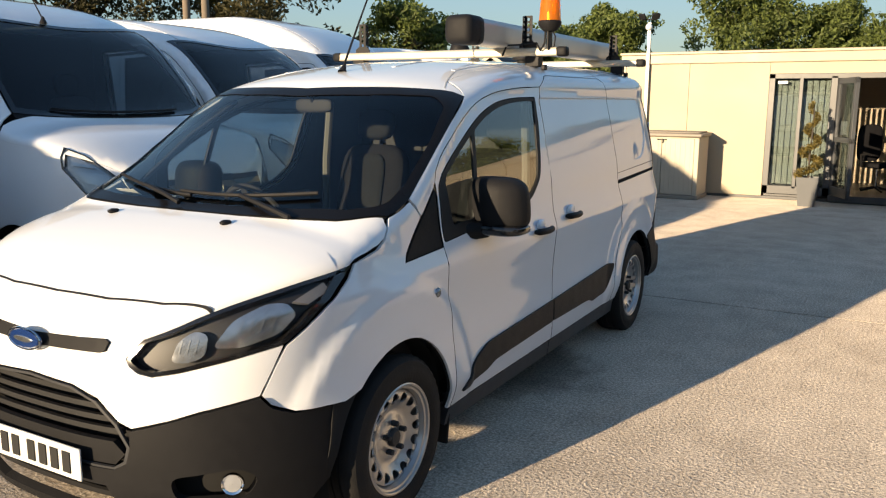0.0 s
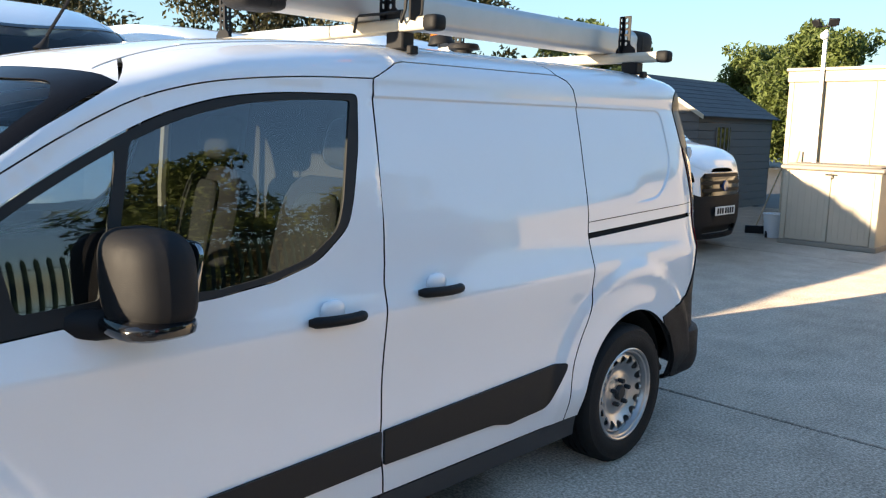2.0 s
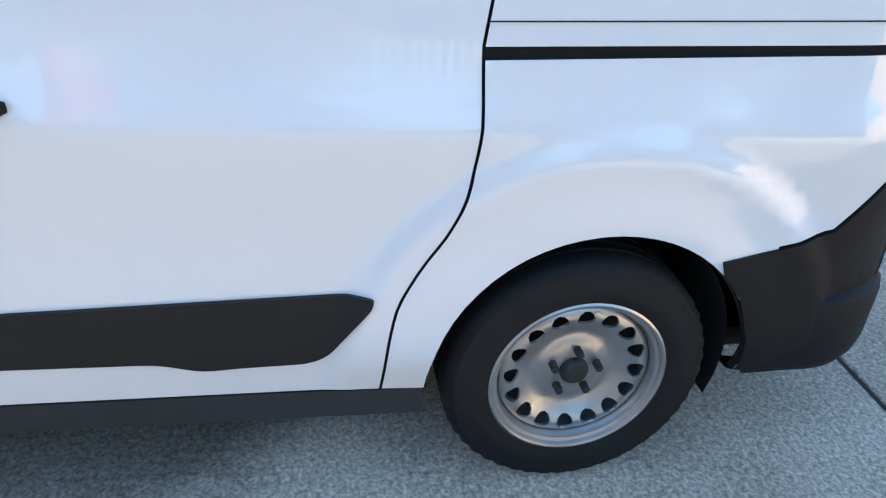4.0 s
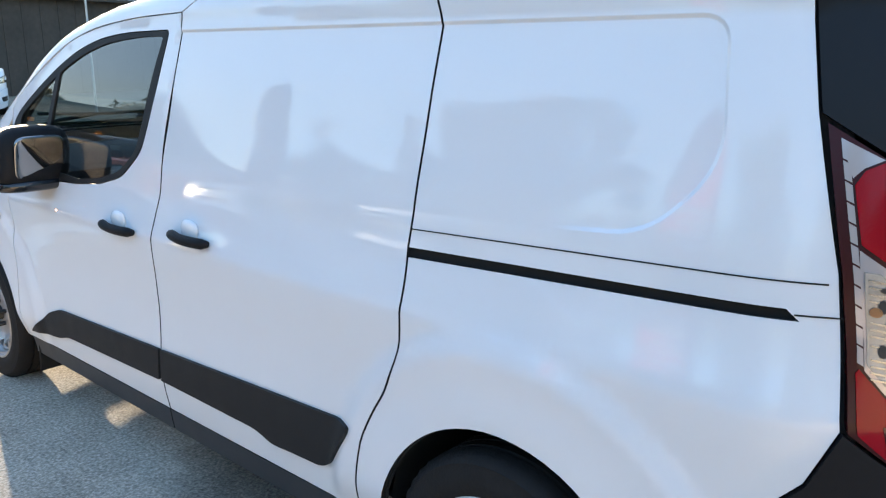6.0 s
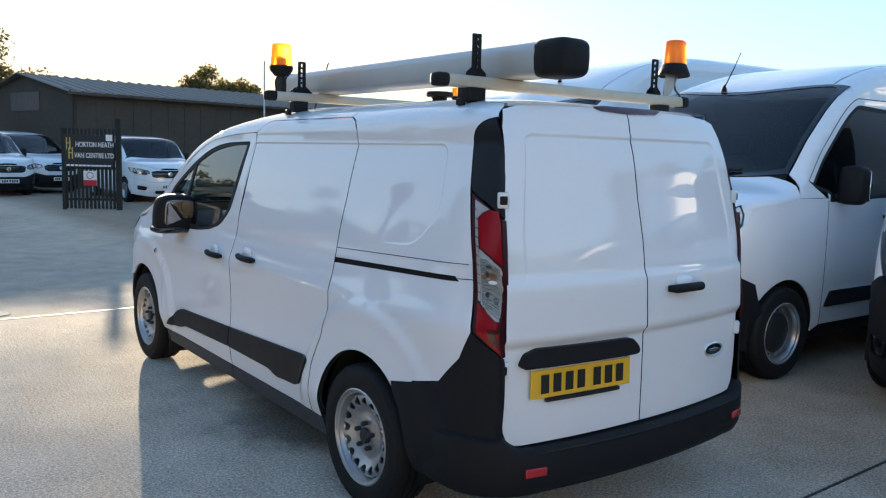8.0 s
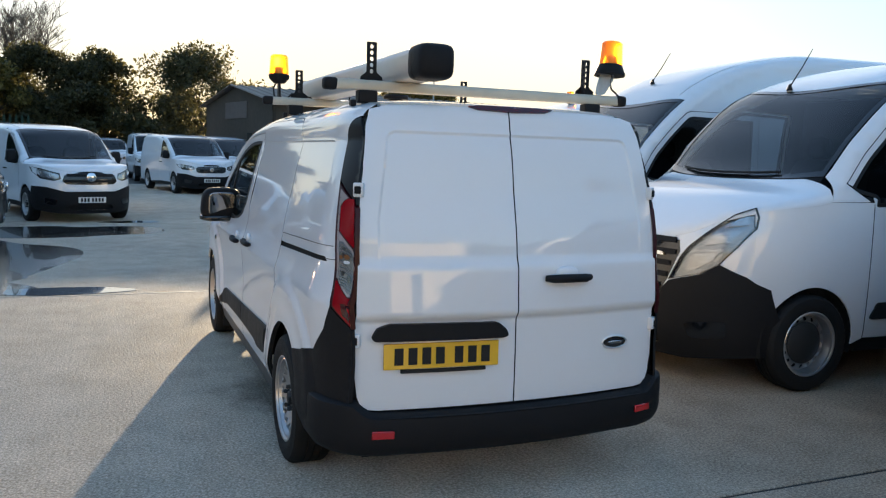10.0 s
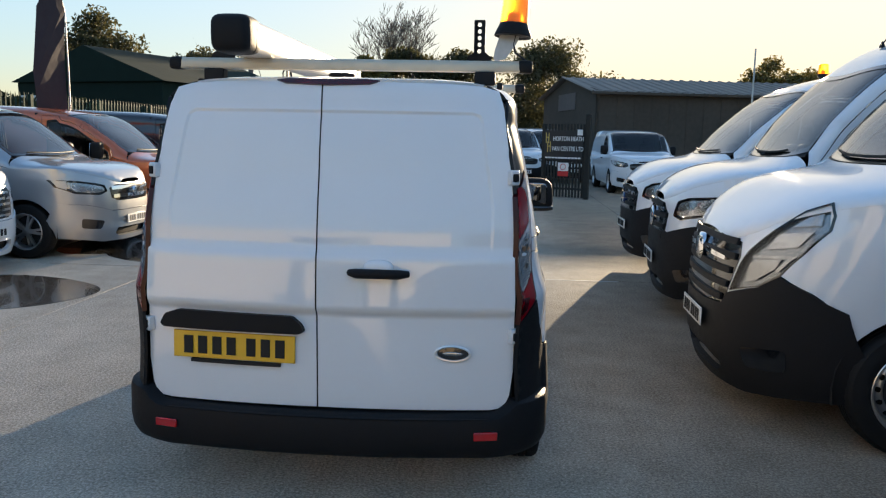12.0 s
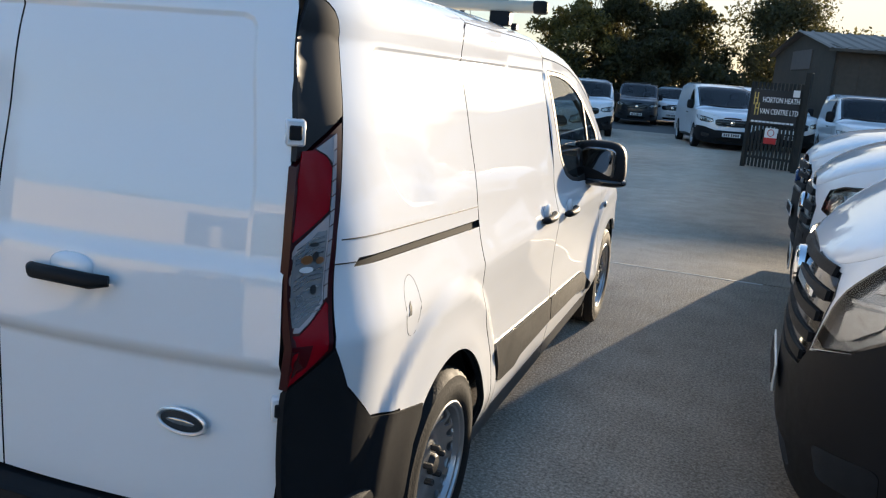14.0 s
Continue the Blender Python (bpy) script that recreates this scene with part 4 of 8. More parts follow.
    # nose
    def nose(name, half_poly, mat, parent=van, close=True, **kw):
        poly = half_poly + ([(-a, b) for a, b in half_poly[::-1] if abs(a) > 1e-6] if close else [])
        return sheet(name, HERO.front, poly, mat, parent, flip=True, **kw)
    grille = [(0, 0.700), (0.20, 0.688), (0.30, 0.655), (0.375, 0.590), (0.415, 0.520), (0.40, 0.470), (0.36, 0.445), (0, 0.440)]
    bar = [(0, 0.842), (0.33, 0.858), (0.345, 0.850), (0.335, 0.822), (0.31, 0.815), (0, 0.805)]
    face = [(0, 0.872), (0.20, 0.862), (0.32, 0.868), (0.46, 0.868), (0.41, 0.806), (0.424, 0.783), (0.454, 0.763), (0.50, 0.754), (0.575, 0.768), (0.70, 0.802), (0.800, 0.833), (0.783, 0.762), (0.758, 0.676), (0.627, 0.642), (0.55, 0.615), (0.43, 0.581), (0.385, 0.60), (0.31, 0.668), (0.205, 0.700), (0, 0.712)]
    full_bar = bar + [(-a, b) for a, b in bar[::-1] if a > 0]
    nose("nose_panel", face, WHITE, step=0.03, holes=[full_bar], gap=0.001)
    nose("grille_bar", bar, PLASTIC, step=0.04, off=0.010, thick=0.02)
    seam_y = [(0.0, 3.8385), (0.25, 3.8315), (0.47, 3.7995), (0.60, 3.7585), (0.63, 3.748)]
    half_seam = [(x, y + 0.0035) for x, y in seam_y] + [(x, y - 0.0035) for x, y in seam_y[::-1]]
    for s in (-1, 1):
        sheet("bonnet_seam", HERO.top, [(s * x, y) for x, y in half_seam], SEAL_GAP, van, step=0.03, off=0.001, thick=0.004)
    lower = [(0, 0.43), (0.36, 0.437), (0.41, 0.465), (0.428, 0.52), (0.43, 0.575), (0.55, 0.610), (0.627, 0.636), (0.758, 0.670), (0.777, 0.632), (0.813, 0.600), (0.843, 0.593), (0.867, 0.588), (0.869, 0.55), (0.848, 0.33), (0.80, 0.23), (0.55, 0.20), (0, 0.20)]
    fogs = [rounded([(s * 0.54, 0.425), (s * 0.715, 0.452), (s * 0.755, 0.41), (s * 0.725, 0.345), (s * 0.55, 0.345)], 0.05) for s in (-1, 1)]
    mouth = [(0.32, 0.375), (0.36, 0.30), (0.30, 0.245), (-0.30, 0.245), (-0.36, 0.30), (-0.32, 0.375)]
    nose("front_bumper", lower, PLASTIC, step=0.04, off=0.012, thick=0.03, holes=fogs + [mouth])
    nose("grille_backing", [(0, 0.72), (0.43, 0.60), (0.75, 0.5), (0.75, 0.28), (0, 0.23)], DARK_INSIDE, step=0.08, off=-0.06)
    gr = thing("grille", "", "")
    gr.parent = van
    for z, w2 in ((0.675, 0.24), (0.638, 0.31), (0.600, 0.355), (0.562, 0.385)):
        nose("grille_slat", [(0, z + 0.009), (w2, z + 0.009), (w2 + 0.008, z - 0.009), (0, z - 0.009)], PLASTIC_GREY, gr, step=0.06, off=-0.012, thick=0.016)
    nose("grille_frame", [(a * 1.03, 0.57 + (b - 0.57) * 1.06) for a, b in grille], SILL_GREY, gr, step=0.05, off=0.008, thick=0.01, holes=[grille + [(-a, b) for a, b in grille[::-1] if a > 0]])
    nose("plate_holder", [(0, 0.530), (0.36, 0.530), (0.40, 0.49), (0.36, 0.45), (0, 0.445)], PLASTIC, step=0.05, off=-0.002, thick=0.02)
    nose("lower_grille", [(0, 0.325), (0.35, 0.325), (0.35, 0.300), (0, 0.300)], PLASTIC_GREY, step=0.05, off=-0.02)
    plate(van, -0.26, 0.26, 0.388, 0.499, 3.985, WHITE_PLATE, face=1)
    em = Build().lathe([(0.001, 0.016), (0.9, 0.012), (1.0, 0.0)], 40, "y", Matrix.Translation((0, 3.964, 0.828)) @ Matrix.Diagonal((0.080, 1, 0.034, 1)))
    eo = em.part("badge", BADGE_BLUE, van, "blue oval badge")
    Build().tube([(0.082 * math.cos(a), 3.974, 0.828 + 0.036 * math.sin(a)) for a in np.linspace(0, 2 * math.pi, 41)], 0.0035, 6, caps=False).part("badge_rim", CHROME, eo)
    mark = Build()
    blob(mark, 0, 3.979, 0.828, 0.050, 0.003, 0.011, 2.0)
    mark.part("badge_mark", LAMP_FACET, eo)
    # tail
    def seam(z):
        return float(np.interp(z, [0.5, 0.75, 0.82, 1.10, 1.18, 1.8], [-0.030, -0.031, -0.032, -0.034, -0.035, -0.040]))
    zs = np.linspace(0.490, 1.800, 30)
    out_l = [(-0.45, 1.798), (-0.60, 1.790), (-0.668, 1.772), (-0.692, 1.70), (-0.705, 1.60), (-0.730, 1.43), (-0.748, 1.2), (-0.757, 0.95), (-0.757, 0.65), (-0.745, 0.55), (-0.722, 0.495), (-0.66, 0.487)]
    left = [(seam(z), z) for z in zs] + out_l
    right = [(seam(z), z) for z in zs] + [(-a, b) for a, b in out_l]
    dl = sheet("rear_door", hero_rear, left, WHITE, van, step=0.02, gap=0.003, creases=[shrunk(TAIL_RECESS, d) for d in (0, 0.006, 0.012, 0.018)])
    dr = sheet("rear_door", hero_rear, right, WHITE, van, step=0.02, gap=0.003, creases=[shrunk(TAIL_RECESS, d) for d in (0, 0.006, 0.012, 0.018)])
    sheet("gap_backing", hero_rear, [(-0.76, 0.45), (0.76, 0.45), (0.75, 1.2), (0.71, 1.5), (0.66, 1.755), (-0.66, 1.755), (-0.71, 1.5), (-0.75, 1.2)], DARK_INSIDE, van, step=0.08, off=-0.02)
    # the bumper's lower lobe runs round the corners to the wheel arches
    half = [(x, float(bumper(np.array([x]), np.array([0.40]))[0, 1]) - 0.004) for x in np.linspace(0, 0.58, 15)]
    xe = float(HERO.side(1)(np.array([-0.5]), np.array([0.42]))[0, 0]) - 0.004
    x0, y0 = half[-1]
    for a in np.linspace(0, math.pi / 2, 13)[1:]:
        half.append((x0 + (xe - x0) * math.sin(a), -0.60 + (y0 + 0.60) * max(math.cos(a), 0.0)))
    half += [(xe, y) for y in (-0.57, -0.54, -0.50, -0.46, -0.43, -0.415)]
    plan = [(-x, y) for x, y in half[:0:-1]] + half
    ring, lobe = [], Build()
    for k, (x, y) in enumerate(plan):
        a, b = plan[max(k - 1, 0)], plan[min(k + 1, len(plan) - 1)]
        d = Vector((b[1] - a[1], a[0] - b[0])).normalized()
        top = float(np.interp(abs(x), [0.5, 0.70, 0.735, 0.77], [0.476, 0.480, 0.495, 0.532])) - 0.13 * max(0, (y + 0.52) / 0.105) ** 2
        end = max(0.0, (y + 0.52) / 0.105) ** 2 * 0.012
        ring += [(x + d.x * (o - end), y + d.y * (o - end), z) for o, z in ((-0.060, top + 0.006), (-0.016, top), (-0.004, top - 0.008), (0.001, top - 0.026), (0.003, 0.385), (-0.003, 0.345), (-0.018, 0.315), (-0.045, 0.298), (-0.11, 0.290))]
    lobe.add(ring, [(9 * k + i, 9 * k + 9 + i, 9 * k + 10 + i, 9 * k + 1 + i) for k in range(len(plan) - 1) for i in range(8)])
    lobe.part("rear_bumper", PLASTIC, van)
    ya, yb, yc = (float(np.interp(x, [q[0] for q in half[:24]], [q[1] for q in half[:24]])) for x in (0.604, 0.652, 0.700))
    for s in (-1, 1):
        Build().box(-0.048, 0.048, -0.006, 0.006, -0.017, 0.017, 0.003, pose(s * 0.652, yb - 0.0065, 0.408, 0, 0, s * math.degrees(math.atan2(yc - ya, 0.096)))).part("reflector", REFLECTOR, van)
    shelf = Build()
    rows = [(x, float(bumper(np.array([x]), np.array([0.476]))[0, 1]) - 0.008) for x in np.linspace(-0.79, 0.79, 41)]
    shelf.add([(x, y, 0.474) for x, y in rows] + [(x * 0.97, max(y + 0.10, -0.83), 0.482) for x, y in rows], [(i, i + 1, i + 42, i + 41) for i in range(40)])
    shelf.part("bumper_step", PLASTIC, van)
    b3 = sheet("brake_light", hero_rear, [(-0.23, 1.797), (-0.19, 1.784), (-0.02, 1.778), (0.15, 1.784), (0.19, 1.797), (0.14, 1.801), (-0.18, 1.801)], RED_DEEP, van, step=0.03, off=0.009, thick=0.02)
    hs = rounded([(-0.665, 0.850), (-0.688, 0.808), (-0.672, 0.794), (-0.10, 0.794), (-0.078, 0.804), (-0.09, 0.832), (-0.13, 0.864), (-0.61, 0.868)], 0.012)
    sheet("plate_lamp_bar", hero_rear, hs, PLASTIC, dl, step=0.03, off=0.030, thick=0.032)
    key = hero_rear(np.array([-0.37]), np.array([0.74]))[0]
    plate(dl, -0.26, 0.26, -0.0555, 0.0555, 0, YELLOW_PLATE, turn=pose(-0.378, -0.840, 0.7255, -2, 0, -5))
    sheet("plate_strip", hero_rear, [(-0.56, 0.667), (-0.18, 0.667), (-0.18, 0.653), (-0.56, 0.653)], SEAL_GAP, dl, step=0.05, off=0.016, thick=0.014)
    hc = hero_rear(np.array([0.215]), np.array([1.07]))[0]
    cup = Build()
    blob(cup, 0.215, hc[1], 1.066, 0.062, 0.024, 0.036, 2.4)
    cup.part("handle_cup", WHITE_DUSTY, dr)
    Build().tube([(0.10, hc[1] - 0.012, 1.05), (0.13, hc[1] - 0.034, 1.05), (0.30, hc[1] - 0.034, 1.05), (0.335, hc[1] - 0.012, 1.05)], [0.013, 0.019, 0.019, 0.013], 10).part("door_handle", PLASTIC, dr)
    bc = hero_rear(np.array([0.512]), np.array([0.727]))[0]
    em = Build().lathe([(0.001, -0.012), (0.9, -0.009), (1.0, 0.0)], 40, "y", Matrix.Translation((0.512, bc[1] - 0.002, 0.727)) @ Matrix.Diagonal((0.066, 1, 0.028, 1)) @ pose(0, 0, 0, 0, 0, 0))
    eo = em.part("badge", BADGE_DARK, dr, "dark oval badge with chrome rim")
    Build().tube([(0.512 + 0.068 * math.cos(a), bc[1] - 0.010, 0.727 + 0.030 * math.sin(a)) for a in np.linspace(0, 2 * math.pi, 41)], 0.0048, 8, caps=False).part("badge_rim", LAMP_SILVER, eo)
    mark = Build()
    blob(mark, 0.512, bc[1] - 0.013, 0.727, 0.040, 0.003, 0.008, 2.0)
    mark.part("badge_mark", LAMP_FACET, eo)
    # fuel flap on the right flank
    ring = [(-0.335 + 0.052 * math.cos(a), 0.955 + 0.085 * math.sin(a)) for a in np.linspace(0, 2 * math.pi, 33)[:-1]]
    sheet("fuel_flap_line", HERO.side(1), ring, SEAL_GAP, van, step=0.03, off=0.0004, thick=0.001, holes=[shrunk(ring, 0.0014)])
    sheet("fuel_flap_pull", HERO.side(1), [(-0.372, 0.935), (-0.352, 0.935), (-0.352, 0.972), (-0.366, 0.962)], SEAL_GAP, van, step=0.02, off=0.001, thick=0.002)
    # underside, tow loop and silencer
    Build().box(-0.70, 0.70, -0.70, 3.62, 0.24, 0.30, 0.02).part("underbody", DARK_INSIDE, van)
    Build().tube([(0.35, -0.66, 0.31), (0.35, -0.4, 0.30), (0.35, 0.2, 0.29)], 0.05, 10).part("silencer", HUB, van)
    # cabin
    Build().prism([(-0.80, 0.30), (0.80, 0.30), (0.80, 0.95), (0.70, 1.45), (0.64, 1.68), (-0.64, 1.68), (-0.70, 1.45), (-0.80, 0.95)], 0.98, 1.01, "y").part("bulkhead", PLASTIC_GREY, van)
    Build().box(-0.80, 0.80, 1.0, 3.1, 0.30, 0.40, 0.01).part("cabin_floor", DARK_INSIDE, van)
    Build().box(-0.62, 0.62, 1.1, 2.15, 1.665, 1.685, 0.01).part("headlining", TRIM_PALE, van)
    dash = Build()
    dash.prism([(3.18, 0.5), (3.18, 1.085), (3.0, 1.115), (2.72, 1.10), (2.58, 1.04), (2.54, 0.94), (2.60, 0.75), (2.75, 0.5)], -0.74, 0.74, "x")
    dash.part("dashboard", DASH, van)
    for x0, seats in ((0.38, 1), (-0.42, 1)):
        seat = thing("seat", "", "")
        seat.parent = van
        wide = 0.25 if x0 > 0 else 0.29
        b = Build()
        blob(b, x0, 1.78, 0.66, wide, 0.27, 0.09, 4)
        b.part("seat_base", FABRIC_DARK, seat)
        b = Build()
        blob(b, 0, 0, 0.34, wide * 0.95, 0.075, 0.36, 4.5, pose(x0, 1.48, 0.66, 14, 0, 0))
        b.part("backrest", FABRIC_DARK, seat)
        b = Build()
        blob(b, 0, 0.062, 0.36, wide * 0.5, 0.04, 0.27, 4.5, pose(x0, 1.48, 0.66, 14, 0, 0))
        b.part("backrest_panel", FABRIC, seat, "pale grey seat insert")
        for hx in ((x0,) if x0 > 0 else (x0 - 0.1,)):
            b = Build()
            blob(b, 0, 0, 0, 0.125, 0.05, 0.095, 3.5, pose(hx, 1.335, 1.465, 14, 0, 0))
            b.part("headrest", FABRIC, seat)
            b = Build()
            for u in (-0.05, 0.05):
                b.tube([(hx + u, 1.31, 1.32), (hx + u, 1.33, 1.45)], 0.006, 6)
            b.part("headrest_posts", CHROME, seat)
    ring = Build().tube([(0.185 * math.cos(a), 0, 0.185 * math.sin(a)) for a in np.linspace(0, 2 * math.pi, 37)], 0.016, 8, pose(0.38, 2.43, 1.02, -28, 0, 0), caps=False)
    sw = ring.part("steering_wheel", DASH, van)
    b = Build()
    blob(b, 0, 0, 0, 0.07, 0.03, 0.06, 3, pose(0.38, 2.44, 1.02, -28, 0, 0))
    for a in (0, 180, 270):
        b.box(-0.02, 0.02, -0.008, 0.008, 0.04, 0.18, 0.004, pose(0.38, 2.44, 1.02, -28, 0, 0) @ pose(0, 0, 0, 0, a + 90, 0))
    b.part("wheel_boss", DASH, sw)
    Build().tube([(0.38, 2.45, 1.02), (0.38, 2.65, 0.92)], 0.04, 10).part("steering_column", DASH, sw)
    b = Build()
    blob(b, 0, 2.42, 1.585, 0.11, 0.02, 0.035, 3.5)
    b.tube([(0, 2.43, 1.60), (0, 2.46, 1.65)], 0.012, 6)
    b.part("interior_mirror", DASH, van)
    for x0 in (-0.36, 0.36):
        Build().box(-0.2, 0.2, -0.008, 0.008, -0.03, 0.03, 0.005, pose(x0, 2.34, 1.650, 80, 0, 0)).part("sun_visor", TRIM_PALE, van)
    for s in (-1, 1):
        Build().tube([(s * 0.69, 1.46, 0.8), (s * 0.685, 1.45, 1.25), (s * 0.66, 1.43, 1.60)], 0.024, 8).part("pillar_trim", TRIM_PALE, van)
        Build().tube([(s * 0.775, 2.92, 1.14), (s * 0.730, 2.52, 1.43), (s * 0.66, 2.25, 1.60)], 0.012, 8).part("pillar_trim", DASH, van)
        Build().box(s * 0.79 - 0.02, s * 0.79 + 0.02, 1.5, 2.66, 0.4, 1.055, 0.015).part("door_card", DASH, van)
    st = Build().box(-0.05, 0.05, -0.001, 0.001, -0.03, 0.03, 0.0005, pose(0.57, 3.055, 1.195, -58, 0, 8))
    st.part("screen_sticker", PAPER, van)
    # aerial
    z = z_on_top(0.0, 2.19)
    ae = Build().lathe([(0.001, 0.055), (0.008, 0.045), (0.014, 0.02), (0.026, 0.0)], 14, "z", pose(0.0, 2.19, z - 0.004, 25, 0, 0))
    ao = ae.part("aerial", PLASTIC, van)
    Build().tube([(0, 2.17, z + 0.045), (0, 2.05, z + 0.24), (0, 1.93, z + 0.43)], [0.006, 0.005, 0.004], 6).part("aerial_rod", PLASTIC, ao)
    return van


van = hero_van()


def perforated_post(name, parent, at):
    """An upright load stop bent from slotted angle, on a spread foot."""
    def slots(c, w):
        return [rounded([(c - w, z), (c + w, z), (c + w, z + 0.019), (c - w, z + 0.019)], w * 0.9, 2) for z in (0.034, 0.062, 0.090, 0.118, 0.146)]
    foot = rounded([(-0.055, -0.004), (0.055, -0.004), (0.052, 0.018), (0.024, 0.040), (0.024, 0.176), (-0.024, 0.176), (-0.024, 0.040), (-0.052, 0.018)], 0.005, 2)
    ob = sheet(name, lambda a, b: np.stack([a, 0 * a, b], -1), foot, POWDER, parent, step=0.05, thick=0.004, holes=slots(0.0, 0.008))
    ob.matrix_local = at
    sheet("side_flange", lambda a, b: np.stack([0 * a + 0.023, a, b], -1), rounded([(0.001, 0.0), (0.034, 0.0), (0.034, 0.170), (0.001, 0.176)], 0.004, 2), POWDER, ob, step=0.05, thick=0.004, holes=slots(0.018, 0.006))
    return ob


def beacon(at, label, cable=True, skirt=False):
    t = thing("beacon", label, "beacon light", "amber beacons on the roof bars", at=at)
    if skirt:
        base = [(0.001, 0.010), (0.070, 0.010), (0.080, 0.002), (0.081, 0.008), (0.070, 0.034), (0.061, 0.056), (0.058, 0.060)]
    else:
        base = [(0.001, -0.005), (0.035, 0.0), (0.062, 0.03), (0.066, 0.05), (0.060, 0.058)]
    Build().lathe(base, 28).part("base", PLASTIC, t)
    lens = [(0.060, 0.055)]
    for i in range(9):
        h = 0.058 + i * 0.0115
        lens += [(0.061 - i * 0.0007, h), (0.0595 - i * 0.0007, h + 0.006)]
    lens += [(0.054, 0.165), (0.045, 0.175), (0.001, 0.178)]
    Build().lathe(lens, 32).part("lens", AMBER, t, "ribbed amber lens")
    Build().lathe([(0.001, 0.06), (0.03, 0.06), (0.028, 0.10), (0.001, 0.11)], 14).part("bulb", CHROME, t)
    if skirt:
        Build().prism(rounded([(-0.055, 0.008), (0.030, 0.008), (0.022, -0.020), (-0.022, -0.095), (-0.060, -0.110), (-0.075, -0.100), (-0.072, -0.060)], 0.008, 2), -0.004, 0.004, "y").part("bracket", BRACKET_GREY, t, "galvanised grey bracket")
    else:
        Build().box(-0.006, 0.006, -0.03, 0.03, -0.10, 0.0, 0.002).part("bracket", POWDER, t)
    if cable and skirt:
        Build().tube([(0.012, 0, 0.01), (0.006, 0.0, -0.03), (0.018, 0.0, -0.065), (0.055, 0.0, -0.088), (0.078, 0.0, -0.105), (0.066, 0.0, -0.135), (0.02, 0.01, -0.142), (-0.05, 0.01, -0.125), (-0.09, 0.01, -0.140)], 0.005, 6).part("cable", SEAL_GAP, t)
    elif cable:
        Build().tube([(0.02, 0, 0), (0.035, 0.0, -0.03), (0.03, 0.0, -0.08), (-0.02, 0.01, -0.125), (-0.10, 0.01, -0.115)], 0.005, 6).part("cable", SEAL_GAP, t)
    return t


def roof_bar(y, z):
    t = thing("roof_bar", "aluminium roof bar with black end caps clamped to the van roof", "roof bar", "roof bars")
    prof = rounded([(y - 0.030, z - 0.032), (y + 0.030, z - 0.032), (y + 0.030, z), (y + 0.024, z + 0.016), (y - 0.024, z + 0.016), (y - 0.030, z)], 0.010, 3)
    Build().prism(prof, -0.765, 0.765, "x").part("bar", BAR_ALU, t)
    for s in (-1, 1):
        b = Build()
        blob(b, s * 0.772, y, z - 0.008, 0.034, 0.0335, 0.028, 4)
        b.part("end_cap", PLASTIC, t)
        zf = z_on_top(0.60, y)
        b = Build().box(-0.045, 0.045, -0.03, 0.03, 0, z - 0.032 - zf + 0.006, 0.006, pose(s * 0.60, y, zf - 0.003))
        b.box(-0.012, 0.012, -0.02, 0.02, 0.0, 0.03, 0.004, pose(s * 0.665, y, zf - 0.02))
        b.part("foot", POWDER, t)
        perforated_post("load_stop", t, pose(s * 0.572, y + 0.02, z + 0.016, 0, 0, 0 if s < 0 else 180))
    return t


roof_bar(-0.372, 1.896)
roof_bar(1.18, 1.893)
# carrier tube
tube = thing("roof_tube", "grey aluminium carrier tube with black end caps on the roof bars", "roof tube")
hexa = rounded([(-0.085, 0.0), (0.085, 0.0), (0.10, 0.02), (0.10, 0.125), (0.07, 0.15), (-0.07, 0.15), (-0.10, 0.125), (-0.10, 0.02)], 0.02, 3)
TX, TZ = -0.405, 1.912
Build().prism([(TX + a * 0.78, TZ + b * 0.9) for a, b in hexa], -0.64, 1.62, "y").part("body", ALU, tube)
for y, s in ((-0.64, -1), (1.62, 1)):
    b = Build().prism([(TX + a * 0.84, TZ - 0.006 + b * 0.97) for a, b in hexa], min(y, y + s * 0.02), max(y, y + s * 0.02), "y")
    blob(b, TX, y + s * 0.03, TZ + 0.066, 0.084, 0.10, 0.077, 4.5)
    b.part("end_cap", PLASTIC, tube)
beacon(pose(0.715, -0.36, 2.015, -3, 4, 0), "amber beacon on a bracket above the rear roof bar", skirt=True)
beacon(pose(-0.70, 1.20, 1.995, 0, 0, 180), "amber beacon on a bracket above the front roof bar")
vent = thing("roof_vent", "round black roof vent on the van roof", "vent")
zv = z_on_top(-0.19, 0.41)
Build().lathe([(0.001, 0.062), (0.066, 0.060), (0.072, 0.052), (0.070, 0.036), (0.040, 0.032), (0.038, -0.006)], 28, "z", Matrix.Translation((-0.19, 0.41, zv))).part("cap", PLASTIC, vent)
cab = thing("cable_loop", "black cable tied round the front roof bar", "cable")
Build().tube([(-0.44, 1.26, 1.865), (-0.47, 1.27, 1.92), (-0.55, 1.23, 1.925), (-0.62, 1.19, 1.935), (-0.66, 1.23, 1.89), (-0.69, 1.24, 1.93), (-0.69, 1.235, 1.99)], 0.006, 6).part("cable", SEAL_GAP, cab)

# ---- other vehicles ----


